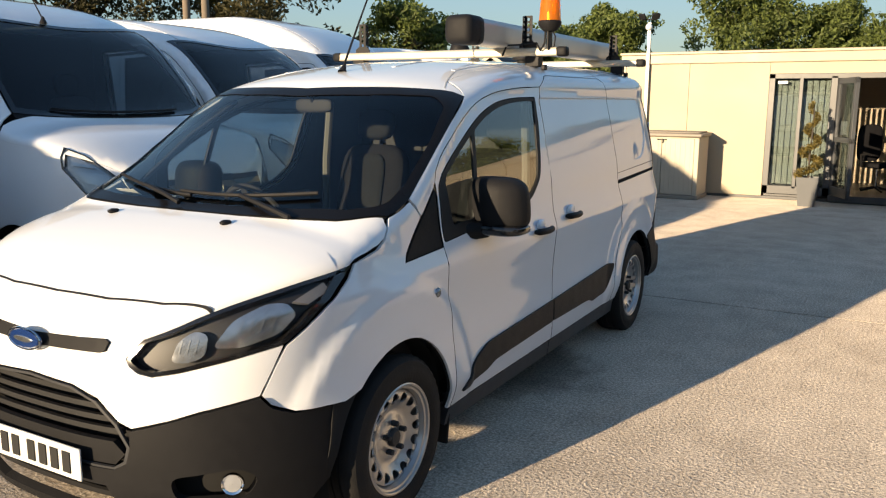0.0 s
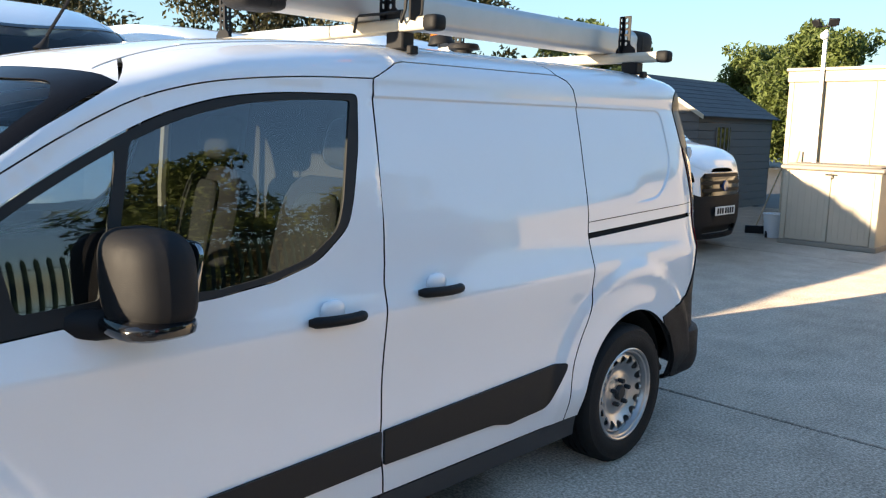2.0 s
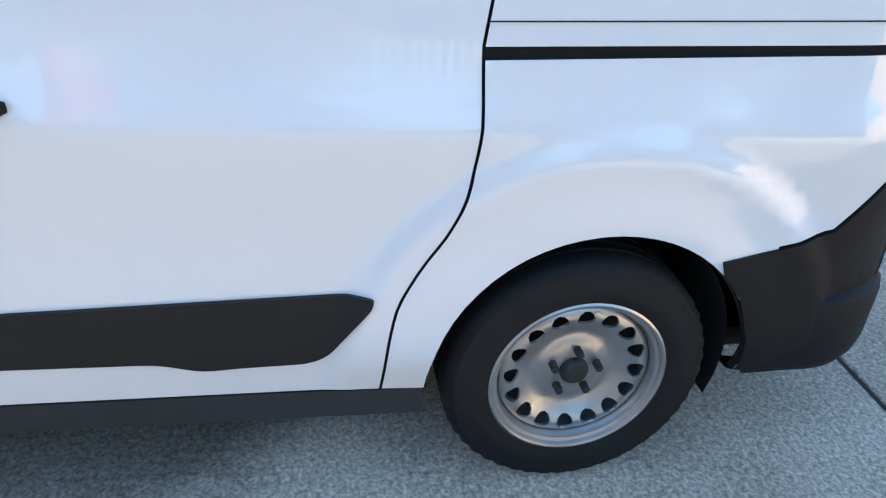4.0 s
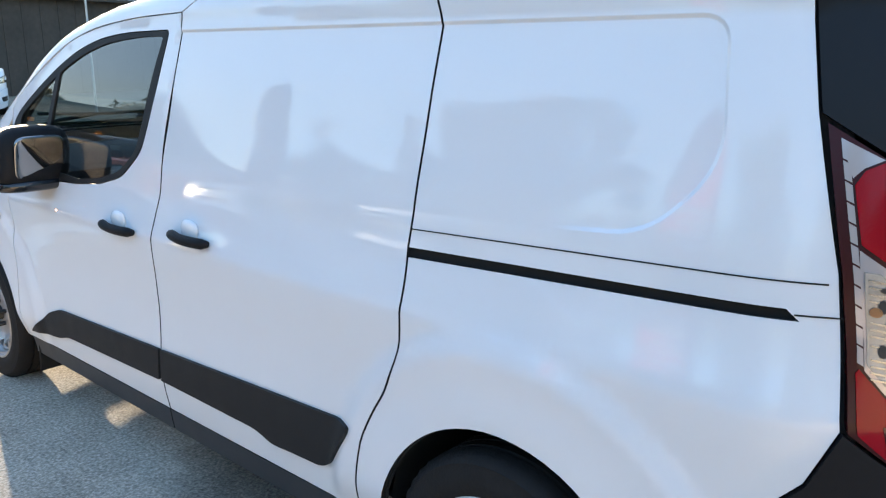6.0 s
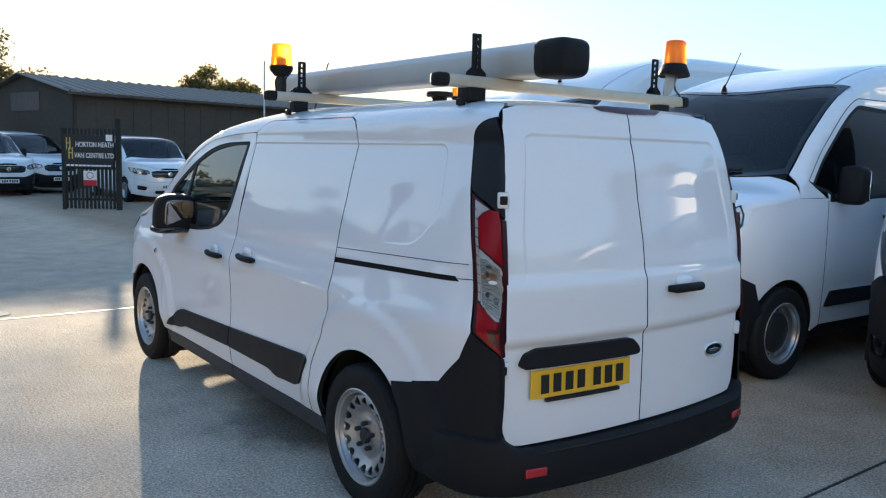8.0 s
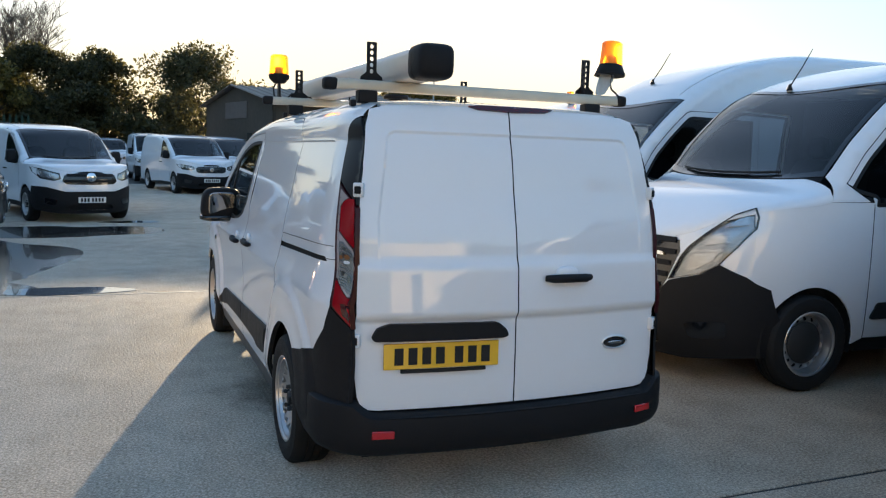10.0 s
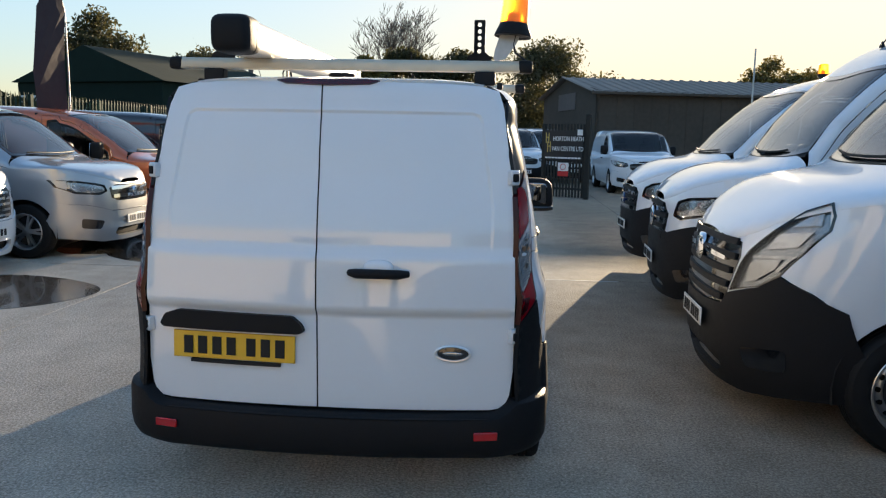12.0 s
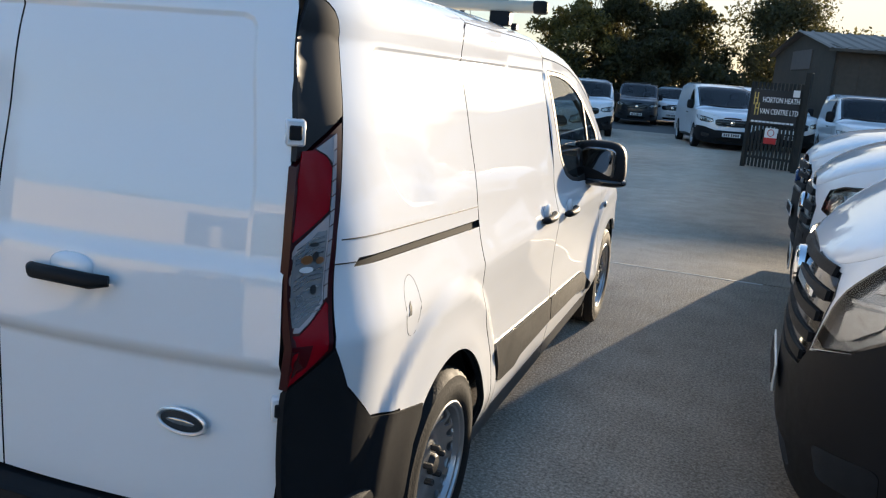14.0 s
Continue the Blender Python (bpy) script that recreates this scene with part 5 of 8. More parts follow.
def van_shape(L, hw, H, zn, base, top, belt, lean=0.12, power=2.6):
    """The skin of a van with its nose at y = 0: base and top are (y, z) of the foot and head of the windscreen on the middle line."""
    (yb, zb), (yt, zt) = base, top
    half = pchip([0.15, 0.45, 0.8, belt, belt + 0.08, (belt + H) / 2, H - 0.2, H], [hw - 0.05, hw - 0.008, hw, hw - 0.01, hw - 0.03, hw - 0.03 - lean * 0.4, hw - 0.02 - lean, hw - 0.05 - lean])
    tail = pchip([0.2, 0.6, 1.2, H - 0.4, H], [-L, -L - 0.02, -L, -L + 0.06, -L + 0.18])
    nose = pchip([0.15, 0.40, 0.60, zn - 0.15, zn, zn + 0.12, zb, zb + 0.4], [-0.07, 0.0, 0.005, -0.01, -0.05, -0.11, -0.26, -0.40])
    ym = (yb + yt) / 2
    crown = pchip([-L - 0.1, -L + 0.12, -L + 0.5, yt - 1.9, yt - 0.9, yt - 0.32, yt, ym, yb - 0.06, yb + 0.02, yb * 0.5, -0.16, -0.05, 0.0],
                  [H - 0.12, H - 0.03, H, H - 0.01, zt + 0.74 * (H - zt), zt + 0.38 * (H - zt), zt, (zb + zt) / 2 + 0.015, zb + 0.035, zb, zn + 0.72 * (zb - zn), zn + 0.10, zn, zn - 0.06])
    shoulder = pchip([-L - 0.1, -L + 0.4, yt - 1.2, yt - 0.1, ym, yb - 0.1, yb * 0.6, -0.25, -0.15, 0.0],
                     [H - 0.32, H - 0.22, H - 0.28, zt - 0.14, (zb + zt) / 2 - 0.14, zb - 0.13, zn + 0.5 * (zb - zn), zn + 0.24 * (zb - zn), zn + 0.02, zn - 0.10])
    return Shape(half, tail, pchip([0.2, 0.8, H - 0.3, H], [0.07, 0.10, 0.08, 0.05]), nose, -0.85, power, crown, shoulder, bend=(4.2, 2.9, 2.5), bend_at=(yt - 0.8, yt + 0.1, yb), wide=hw - 0.1)


def other_van(name, label, at, L, hw, H, zn, base, top, belt, wheels, paint=WHITE_DUSTY, bumper=PLASTIC, bumper_z=0.62, grille=(), slats=4, head=(), badge=None,
              plate_z=0.45, r=0.34, style="steel", pane=GLASS_GREY, door=(-1.25, -2.35), cladding=True, slat_mat=None, group="", step=0.07, lean=0.12, mirror=1.0, fog=True, sill=0.36, detail=True, facets=(), wings=False, bump_line=None, curve=0.12):
    S = van_shape(L, hw, H, zn, base, top, belt, lean)
    van = thing(name, label, "van", group, at=at)
    (yb, zb), (yt, zt) = base, top
    fa, ra = wheels
    dF, dR = door
    arch = r + 0.055

    def zt_on(x, y):
        return float(S.top(np.array([x]), np.array([y]))[0, 2])
    sx = float(S.plan(np.array([yb]), np.array([zb - 0.13]))[0]) - 0.15
    lines = 30
    pil = [(y, zt_on(sx, y)) for y in np.linspace(yt - 0.12, yb - 0.16, lines)]
    roofx = 0.72 * hw
    roof_line = [(y, zt_on(roofx, y)) for y in np.linspace(-L + 0.14, yt - 0.13, 50)]
    zw = min(zt - 0.10, belt + 0.72)
    # the front of the side window follows the pillar
    front_line = [(y - 0.10, z - 0.115) for y, z in pil if belt + 0.06 < z - 0.115 < zw]
    win = rounded([(dR + 0.10, belt), (dR + 0.08, zw - 0.02)] + ([(front_line[0][0] - 0.05, zw)] if front_line else []) + front_line + [(dF - 0.03, belt + 0.03), (dF - 0.02, belt - 0.03)], 0.02)
    door_top = [(dR, zw + 0.06)] + ([(front_line[0][0] - 0.02, zw + 0.055)] if front_line else []) + [(y + 0.035, z + 0.045) for y, z in front_line] + [(dF + 0.015, belt + 0.03)]
    AF, AR = arc(fa, r, arch, 184, -4, 20), arc(ra, r, arch, 184, -4, 20)
    for s in (-1, 1):
        side = S.side(s)

        def panel(nm, poly, mat, parent=van, **kw):
            kw.setdefault("step", step)
            return sheet(nm, side, poly, mat, parent, flip=s < 0, **kw)
        dr = panel("front_door", [(dR, sill)] + door_top + [(dF, belt - 0.03), (dF, sill)], paint, holes=[win], gap=0.004)
        panel("side_body", [(dR, sill)] + AR[::-1] + [(-L + 0.03, sill), (-L + 0.03, H - 0.45), (-L + 0.14, H - 0.2)] + roof_line + pil + [(yb - 0.1, zb - 0.13), (dF + 0.03, belt + 0.0)] + door_top[::-1][1:], paint, gap=0.003)
        shz = [(y, float(S.shoulder(np.array([y]))[0]) + 0.004) for y in np.linspace(yb - 0.1, -0.42, 14)]
        wing = [(dF, sill), (dF, belt)] + shz + [(-0.40, bumper_z + 0.16), (-0.42, bumper_z)] + [q for q in AF[::-1] if q[1] < bumper_z + 0.3 and q[0] < -0.42]
        panel("front_wing", wing, paint, gap=0.003)
        panel("window_surround", win, SEAL_GAP, dr, off=0.0, holes=[shrunk(win, 0.025)])
        gl = panel("window_pane", shrunk(win, 0.018), pane, dr, off=-0.006, thick=0.004)
        gl.visible_shadow = False
        # added black sheet that makes gaps and inside read as shaded
        inner = [(-L + 0.1, 0.3), (-L + 0.1, H - 0.35), (yt - 0.7, H - 0.3), (yt - 0.1, zt - 0.16), (yb - 0.15, zb - 0.2), (-0.5, zn - 0.1), (-0.45, 0.5)] + AF[::-1] + [(dF, 0.3)] + AR[::-1]
        panel("gap_backing", inner, DARK_INSIDE, off=-0.03, step=0.15, holes=[shrunk(win, -0.02)])
        if cladding:
            panel("side_moulding", rounded([(dF - 0.03, sill + 0.14), (dR - 0.0, sill + 0.14), (dR, sill + 0.26), (dF - 0.1, sill + 0.26)], 0.03), PLASTIC_GREY, dr, off=0.012, thick=0.014)
            panel("side_moulding", rounded([(dR - 0.03, sill + 0.14), (ra + arch + 0.06, sill + 0.14), (ra + arch + 0.06, sill + 0.26), (dR - 0.03, sill + 0.26)], 0.03), PLASTIC_GREY, off=0.012, thick=0.014)
        panel("sill", [(dF + 0.05, sill - 0.1), (ra + arch, sill - 0.1), (ra + arch, sill - 0.005), (dF, sill - 0.005)], bumper, off=-0.01, thick=0.04)
        p = side(np.array([dR + 0.17]), np.array([belt - 0.16]))[0]
        Build().tube([(p[0] + s * 0.005, p[1] - 0.09, p[2]), (p[0] + s * 0.03, p[1] - 0.05, p[2]), (p[0] + s * 0.03, p[1] + 0.05, p[2]), (p[0] + s * 0.005, p[1] + 0.09, p[2])], 0.014, 8).part("door_handle", PLASTIC, dr)
        for yc in (fa, ra):
            wheel(van, pose(s * (hw - 0.10), yc, r, 0, 0, 0 if s > 0 else 180), r, style, 0.21)
            well = Build().lathe([(arch + 0.01, 0.0), (arch + 0.01, 0.5)], 28, "x", Matrix.Translation((hw - 0.53 if s > 0 else -hw + 0.03, yc, r)))
            well.f = [f for f in well.f if sum(well.v[i][2] for i in f) / 4 > r - 0.05]
            well.part("wheel_well", DARK_INSIDE, van)
        mb = Build()
        mx = s * (hw + 0.09 * mirror)
        blob(mb, mx, dF - 0.16, belt + 0.10, 0.10 * mirror, 0.08, 0.15 * mirror, 4)
        mo = mb.part("door_mirror", PLASTIC, van)
        Build().box(mx - 0.085 * mirror, mx + 0.085 * mirror, dF - 0.248, dF - 0.238, belt - 0.02, belt + 0.21, 0.003).part("mirror_glass", CHROME, mo)
        Build().tube([(s * (hw - 0.06), dF - 0.12, belt), (mx, dF - 0.15, belt - 0.01)], 0.035, 8).part("mirror_arm", PLASTIC, mo)
        if head:
            hp = [(s * a * hw, b) for a, b in head]
            hl = sheet("headlamp", S.front, hp, LAMP_BAND if facets else LAMP_DARK, van, flip=True, step=0.04, off=-0.03, thick=0.02)
            sheet("lens_rim", S.front, hp, GLOSS_BLACK, hl, flip=True, step=0.05, off=0.001, thick=0.032, holes=[shrunk(hp, 0.008)])
            le = sheet("lamp_lens", S.front, shrunk(hp, 0.008), LENS, hl, flip=True, step=0.05, off=0.003, thick=0.003)
            le.visible_shadow = False
            c = np.mean(hp, 0)
            for fp in (facets or [[(a / hw * s, b) for a, b in shrunk(hp, 0.024)]]):
                sheet("reflector", S.front, [(s * a * hw, b) for a, b in fp], LAMP_FACET, hl, flip=True, step=0.04, off=-0.012, thick=0.016)
            for f, br in () if facets else ((-0.18, 0.04), (0.22, 0.05)):
                bx, bz = c[0] + f * (np.array(hp)[:, 0].max() - np.array(hp)[:, 0].min()) * s, c[1] + f * 0.5 * (np.array(hp)[:, 1].max() - np.array(hp)[:, 1].min())
                q = S.front(np.array([bx]), np.array([bz]))[0]
                Build().lathe([(br, 0.0), (br * 0.7, -0.02), (br * 0.3, -0.028), (br * 0.15, 0.0), (0.001, 0.003)], 20, "y", pose(bx, q[1] - 0.012, bz, 0, 0, -s * 25)).part("lamp_bowl", LAMP_SILVER, hl)
            # bright running-light strip
            low = sorted(hp, key=lambda q: q[1])[:2]
    # roof, screen, bonnet
    xs = np.linspace(-sx, sx, 17)
    up = [(x, yt - curve * (x / sx) ** 2) for x in xs]
    dn = [(x, yb - 0.16 * (abs(x) / sx) ** 2.2) for x in xs]
    back = [(-roofx, -L + 0.14), (roofx, -L + 0.14)]
    rf = sheet("roof", S.top, back + [(roofx, yt - 0.14)] + [(x, y - 0.004) for x, y in up[::-1]] + [(-roofx, yt - 0.14)], paint, van, step=0.12)
    scr = up[::-1] + dn
    wsn = sheet("windscreen", S.top, scr, pane, van, step=0.1, off=-0.003, thick=0.005)
    wsn.visible_shadow = False
    sheet("screen_border", S.top, scr, GLOSS_BLACK, wsn, step=0.1, off=0.001, thick=0.003, holes=[shrunk(scr, 0.038)])
    edge = [(float(S.plan(np.array([y]), S.shoulder(np.array([y])))[0]), float(y)) for y in -0.041 + (yb - 0.079) * np.linspace(1, 0, 80) ** 1.7] + [(0, -0.0405)]
    bn = [(x, y + 0.015) for x, y in dn if abs(x) < sx] + edge + [(-x, y) for x, y in edge[::-1][1:]]
    sheet("bonnet", S.top, bn, paint, van, step=0.05)
    sheet("scuttle", S.top, [(x, y - 0.05) for x, y in dn] + [(x, y + 0.03) for x, y in dn[::-1]], PLASTIC, van, step=0.1, off=-0.008)
    for x0, x1 in ((-0.6, 0.1), (0.05, 0.7)):
        pts = []
        for i in range(7):
            x = (x0 + (x1 - x0) * i / 6) * sx
            y = yb - 0.05 - 0.15 * (abs(x) / sx) ** 2.2
            pts.append((x, y, zt_on(x, y) + 0.02))
        Build().tube(pts, 0.010, 6).part("wiper", PLASTIC, van)
    # nose
    gp = [(a * hw, b) for a, b in grille] + [(-a * hw, b) for a, b in grille[::-1] if a > 0]
    hh = [[(s * a * hw, b) for a, b in head] for s in (-1, 1)] if head else []
    hw_z = 0.995 * hw
    ntop = [(0, float(S.shoulder(np.array([-0.04]))[0]))]
    for y in -0.041 - 0.459 * np.linspace(0, 1, 40) ** 2:
        zs = float(S.shoulder(np.array([y]))[0])
        ntop.append((float(S.plan(np.array([y]), np.array([zs]))[0]), zs))
    lowz = [(0.985 * float(S.half(np.array([bumper_z + 0.08]))[0]), bumper_z + 0.10), (0.8 * hw, bumper_z + 0.085), (0.5 * hw, bumper_z), (0, bumper_z)]
    face = ntop + lowz
    if bump_line:
        face = ntop + [(a * hw, b + 0.004) for a, b in bump_line[::-1]] + [(0, bump_line[0][1] + 0.004)]
    full = face + [(-a, b) for a, b in face[::-1] if a > 0]
    keep = [h for h in hh] + ([gp] if grille else [])
    sheet("nose_panel", S.front, full, paint, van, flip=True, step=0.05, off=0.0, thick=0.012, holes=keep)
    bl = [(0, bumper_z - 0.004), (0.5 * hw, bumper_z - 0.004), (0.8 * hw, bumper_z + 0.082), (0.975 * hw, bumper_z + 0.095), (0.985 * hw, 0.45), (0.94 * hw, 0.26), (0.6 * hw, 0.20), (0, 0.19)]
    if bump_line:
        bl = [(0, bump_line[0][1])] + [(a * hw, b) for a, b in bump_line] + bl[4:]
    mouth = rounded([(0.42 * hw, 0.36), (0.44 * hw, 0.29), (0.36 * hw, 0.25), (-0.36 * hw, 0.25), (-0.44 * hw, 0.29), (-0.42 * hw, 0.36)], 0.02)
    sheet("front_bumper", S.front, bl + [(-a, b) for a, b in bl[::-1] if a > 0], bumper, van, flip=True, step=0.06, off=0.015, thick=0.04, holes=[mouth])
    sheet("mouth_backing", S.front, [(-0.5 * hw, 0.24), (0.5 * hw, 0.24), (0.5 * hw, 0.38), (-0.5 * hw, 0.38)], DARK_INSIDE, van, flip=True, step=0.1, off=-0.05)
    if grille:
        g = thing("grille", "", "")
        g.parent = van
        sheet("grille_backing", S.front, gp, GLOSS_BLACK, g, flip=True, step=0.06, off=0.004, thick=0.02)
        zlo, zhi = min(b for _, b in gp), max(b for _, b in gp)
        for i in range(slats):
            z = zlo + (zhi - zlo) * (i + 0.6) / slats
            ws = [a for a in np.linspace(0, hw, 60) if inside(gp, np.array([[a, z]]))[0]]
            if not ws:
                continue
            w = max(ws) * 0.97
            hgt = (zhi - zlo) / slats * 0.22
            sheet("grille_slat", S.front, [(-w, z - hgt), (w, z - hgt), (w, z + hgt), (-w, z + hgt)], slat_mat or PLASTIC, g, flip=True, step=0.08, off=0.018, thick=0.0155)
    if wings:
        for s in (-1, 1):
            sheet("chrome_bar", S.front, [(s * 0.15 * hw, 0.925), (s * 0.44 * hw, 0.915), (s * 0.44 * hw, 0.938), (s * 0.15 * hw, 0.955)], CHROME, van, flip=True, step=0.08, off=0.024, thick=0.0155)
    if badge is not None:
        zb2, rad, bmat = badge
        q = S.front(np.array([0.0]), np.array([zb2]))[0]
        Build().lathe([(0.001, 0.02), (rad * 0.85, 0.016), (rad, 0.006), (rad, -0.02)], 28, "y", Matrix.Translation((0, q[1] + 0.02, zb2))).part("badge", bmat, van)
    q = S.front(np.array([0.0]), np.array([plate_z]))[0]
    plate(van, -0.26, 0.26, plate_z - 0.055, plate_z + 0.055, q[1] + 0.035, WHITE_PLATE, face=1)
    if fog:
        for s in (-1, 1):
            q = S.front(np.array([0.72 * hw]), np.array([0.42]))[0]
            sheet("fog_recess", S.front, rounded([(s * 0.62 * hw, 0.46), (s * 0.84 * hw, 0.50), (s * 0.84 * hw, 0.38), (s * 0.66 * hw, 0.36)], 0.03), GLOSS_BLACK, van, flip=True, step=0.06, off=0.018, thick=0.02)
    # inside and underneath
    Build().box(-hw + 0.12, hw - 0.12, dR - 0.12, dR - 0.08, 0.4, min(zt, H - 0.12), 0.01).part("bulkhead", DARK_INSIDE, van)
    Build().box(-hw + 0.14, hw - 0.14, yb - 0.75, yb - 0.12, 0.6, zb - 0.10, 0.05).part("dashboard", DASH, van)
    for x0 in (-0.42, 0.42):
        b = Build()
        blob(b, x0 * hw, dR + 0.22, belt - 0.12, 0.24, 0.09, 0.42, 4)
        blob(b, x0 * hw, dR + 0.16, belt + 0.40, 0.12, 0.05, 0.10, 3)
        b.part("seat", FABRIC_DARK, van)
    Build().box(-hw + 0.15, hw - 0.15, -L + 0.1, -0.5, 0.24, 0.42, 0.02).part("underbody", DARK_INSIDE, van)
    sheet("rear_panel", S.rear, rounded([(-hw + 0.1, 0.4), (hw - 0.1, 0.4), (hw - 0.16, H - 0.3), (hw - 0.3, H - 0.1), (-hw + 0.3, H - 0.1), (-hw + 0.16, H - 0.3)], 0.05), paint, van, step=0.15)
    return van, S


def facing(x, y, deg):
    """A pose whose own +y looks along a compass of degrees from +y to the left."""
    return pose(x, y, 0, 0, 0, deg)


ROW = "vans parked side by side in a row"
MASTER = dict(L=5.6, hw=1.03, H=2.56, zn=1.08, base=(-0.88, 1.465), top=(-1.64, 2.19), belt=1.34, wheels=(-0.88, -4.30), bumper_z=0.72, r=0.345, style="black",
              head=[(0.485, 0.745), (0.555, 0.915), (0.60, 0.995), (0.712, 1.134), (0.80, 1.24), (0.88, 1.293), (0.905, 1.225), (0.91, 1.148), (0.86, 1.012), (0.797, 0.889), (0.70, 0.811)],
              grille=[(0, 1.062), (0.24, 1.054), (0.53, 1.033), (0.555, 0.955), (0.480, 0.748), (0.435, 0.673), (0.20, 0.655), (0, 0.65)], slats=5, wings=True,
              bump_line=[(0.20, 0.648), (0.438, 0.668), (0.50, 0.742), (0.70, 0.806), (0.797, 0.886), (0.903, 0.815), (0.967, 0.735)],
              facets=[[(0.608, 0.823), (0.613, 0.924), (0.654, 0.950), (0.78, 0.975), (0.761, 0.919), (0.667, 0.842)], [(0.621, 0.975), (0.835, 1.0), (0.775, 0.903), (0.762, 0.91), (0.804, 0.983), (0.627, 0.961)],
                      [(0.694, 1.016), (0.732, 1.11), (0.862, 1.135), (0.83, 1.051)], [(0.774, 1.153), (0.845, 1.236), (0.866, 1.233), (0.874, 1.173)]], curve=0.2, badge=(0.94, 0.085, CHROME), plate_z=0.535, door=(-1.38, -2.48), pane=GLASS_GREY)
mv, MVS = other_van("large_panel_van", "tall white panel van with black bumper and swept headlamps", facing(1.95, 1.17, 88.5), paint=WHITE, group=ROW, step=0.06, **MASTER)
SPRINTER = dict(L=5.9, hw=1.01, H=2.82, zn=1.12, base=(-0.92, 1.45), top=(-1.58, 2.19), belt=1.32, wheels=(-1.0, -4.66), bumper_z=0.78, r=0.34,
                head=[(0.56, 0.93), (0.66, 0.90), (0.86, 0.95), (0.975, 1.06), (0.99, 1.14), (0.90, 1.125), (0.70, 1.10), (0.585, 1.06)],
                grille=[(0, 1.05), (0.36, 1.03), (0.48, 0.94), (0.44, 0.74), (0.36, 0.68), (0, 0.67)], slats=4, badge=(0.88, 0.095, CHROME), plate_z=0.52, door=(-1.5, -2.6))
sv, SVS = other_van("large_panel_van", "tall white panel van with wide black grille and almond headlamps", facing(2.12, 3.78, 87.5), group=ROW, paint=WHITE, **SPRINTER)
TRANSIT = dict(L=5.5, hw=1.02, H=2.52, zn=1.10, base=(-0.88, 1.42), top=(-1.75, 2.16), belt=1.32, wheels=(-0.98, -4.28), bumper_z=0.74, r=0.345,
               head=[(0.58, 0.92), (0.70, 0.89), (0.88, 0.93), (0.975, 1.02), (0.985, 1.12), (0.88, 1.12), (0.70, 1.08), (0.60, 1.03)],
               grille=[(0, 1.03), (0.42, 1.02), (0.50, 0.96), (0.48, 0.74), (0.42, 0.67), (0, 0.665)], slats=4, badge=(0.86, 0.07, BADGE_BLUE), plate_z=0.55, door=(-1.45, -2.5))
m3v, TVS = other_van("large_panel_van", "tall white panel van with black lower bumper, far along the row", facing(2.22, 6.32, 91), group=ROW, paint=WHITE_DUSTY, **TRANSIT)
m4v, _ = other_van("large_panel_van", "tall white panel van parked close beside another", facing(2.45, -1.42, 90), group=ROW, paint=WHITE_DUSTY, **MASTER)
m5v, _ = other_van("large_panel_van", "tall white panel van in the middle of the row", facing(2.7, -4.02, 90), group=ROW, paint=WHITE_DUSTY, **SPRINTER)
other_van("large_panel_van", "tall white panel van with a black grille and oval badge", facing(1.80, -6.62, 89), group=ROW, paint=WHITE, **TRANSIT)
for x, y, z in ((3.62, 1.30, float(MVS.top(np.array([0.0]), np.array([-1.67]))[0, 2])), (4.06, 3.78, float(SVS.top(np.array([0.0]), np.array([-1.94]))[0, 2]))):
    a = thing("roof_aerial", "short black aerial on a van roof", "aerial", "roof aerials", at=pose(x, y, z))
    Build().lathe([(0.001, 0.06), (0.012, 0.045), (0.03, 0.0)], 12).part("base", PLASTIC, a)
    Build().tube([(0, 0, 0.03), (0.12, 0, 0.20), (0.22, 0, 0.36)], [0.006, 0.005, 0.003], 6).part("rod", PLASTIC, a)
bc = beacon(pose(4.50, 6.3, float(TVS.top(np.array([0.0]), np.array([-2.28]))[0, 2])), "amber beacon on the roof of a parked van", cable=False)

# the row across the yard
LOW = dict(L=5.0, hw=0.95, H=1.95, zn=0.98, base=(-0.98, 1.22), top=(-1.95, 1.82), belt=1.16, wheels=(-0.93, -3.95), bumper_z=0.58, r=0.335, style="alloy", door=(-1.35, -2.45), mirror=0.9, lean=0.10, cladding=False, step=0.09,
           head=[(0.55, 0.82), (0.66, 0.78), (0.88, 0.80), (0.97, 0.88), (0.985, 0.97), (0.86, 0.96), (0.70, 0.93), (0.58, 0.90)],
           grille=[(0, 0.90), (0.40, 0.90), (0.52, 0.86), (0.50, 0.74), (0.40, 0.70), (0, 0.695)], slats=3, badge=(0.80, 0.065, CHROME), plate_z=0.46)
AX = "vehicles parked along the fence"
other_van("minibus", "white people carrier with a large chrome grille", facing(-4.75, 4.15, -90), paint=WHITE, bumper=WHITE, group=AX, **{**LOW, "slat_mat": CHROME, "slats": 6, "grille": [(0, 0.96), (0.42, 0.95), (0.50, 0.88), (0.46, 0.64), (0.38, 0.605), (0, 0.600)], "badge": (0.82, 0.075, CHROME)})
other_van("panel_van", "silver panel van with dark headlamps and alloy wheels", facing(-4.15, 6.25, -91), paint=SILVER, bumper=SILVER, group=AX, **{**LOW, "slat_mat": CHROME, "slats": 2})
other_van("panel_van", "orange metallic panel van with sports bumper and alloy wheels", facing(-4.0, 8.95, -88), paint=ORANGE, bumper=ORANGE, group=AX, **{**LOW, "grille": [(0, 0.88), (0.38, 0.88), (0.50, 0.80), (0.44, 0.64), (0.34, 0.605), (0, 0.600)], "slats": 4, "badge": None})
other_van("panel_van", "black panel van with alloy wheels", facing(-3.35, 11.55, -86), paint=BLACK_PAINT, bumper=BLACK_PAINT, group=AX, **{**LOW, "slat_mat": CHROME})
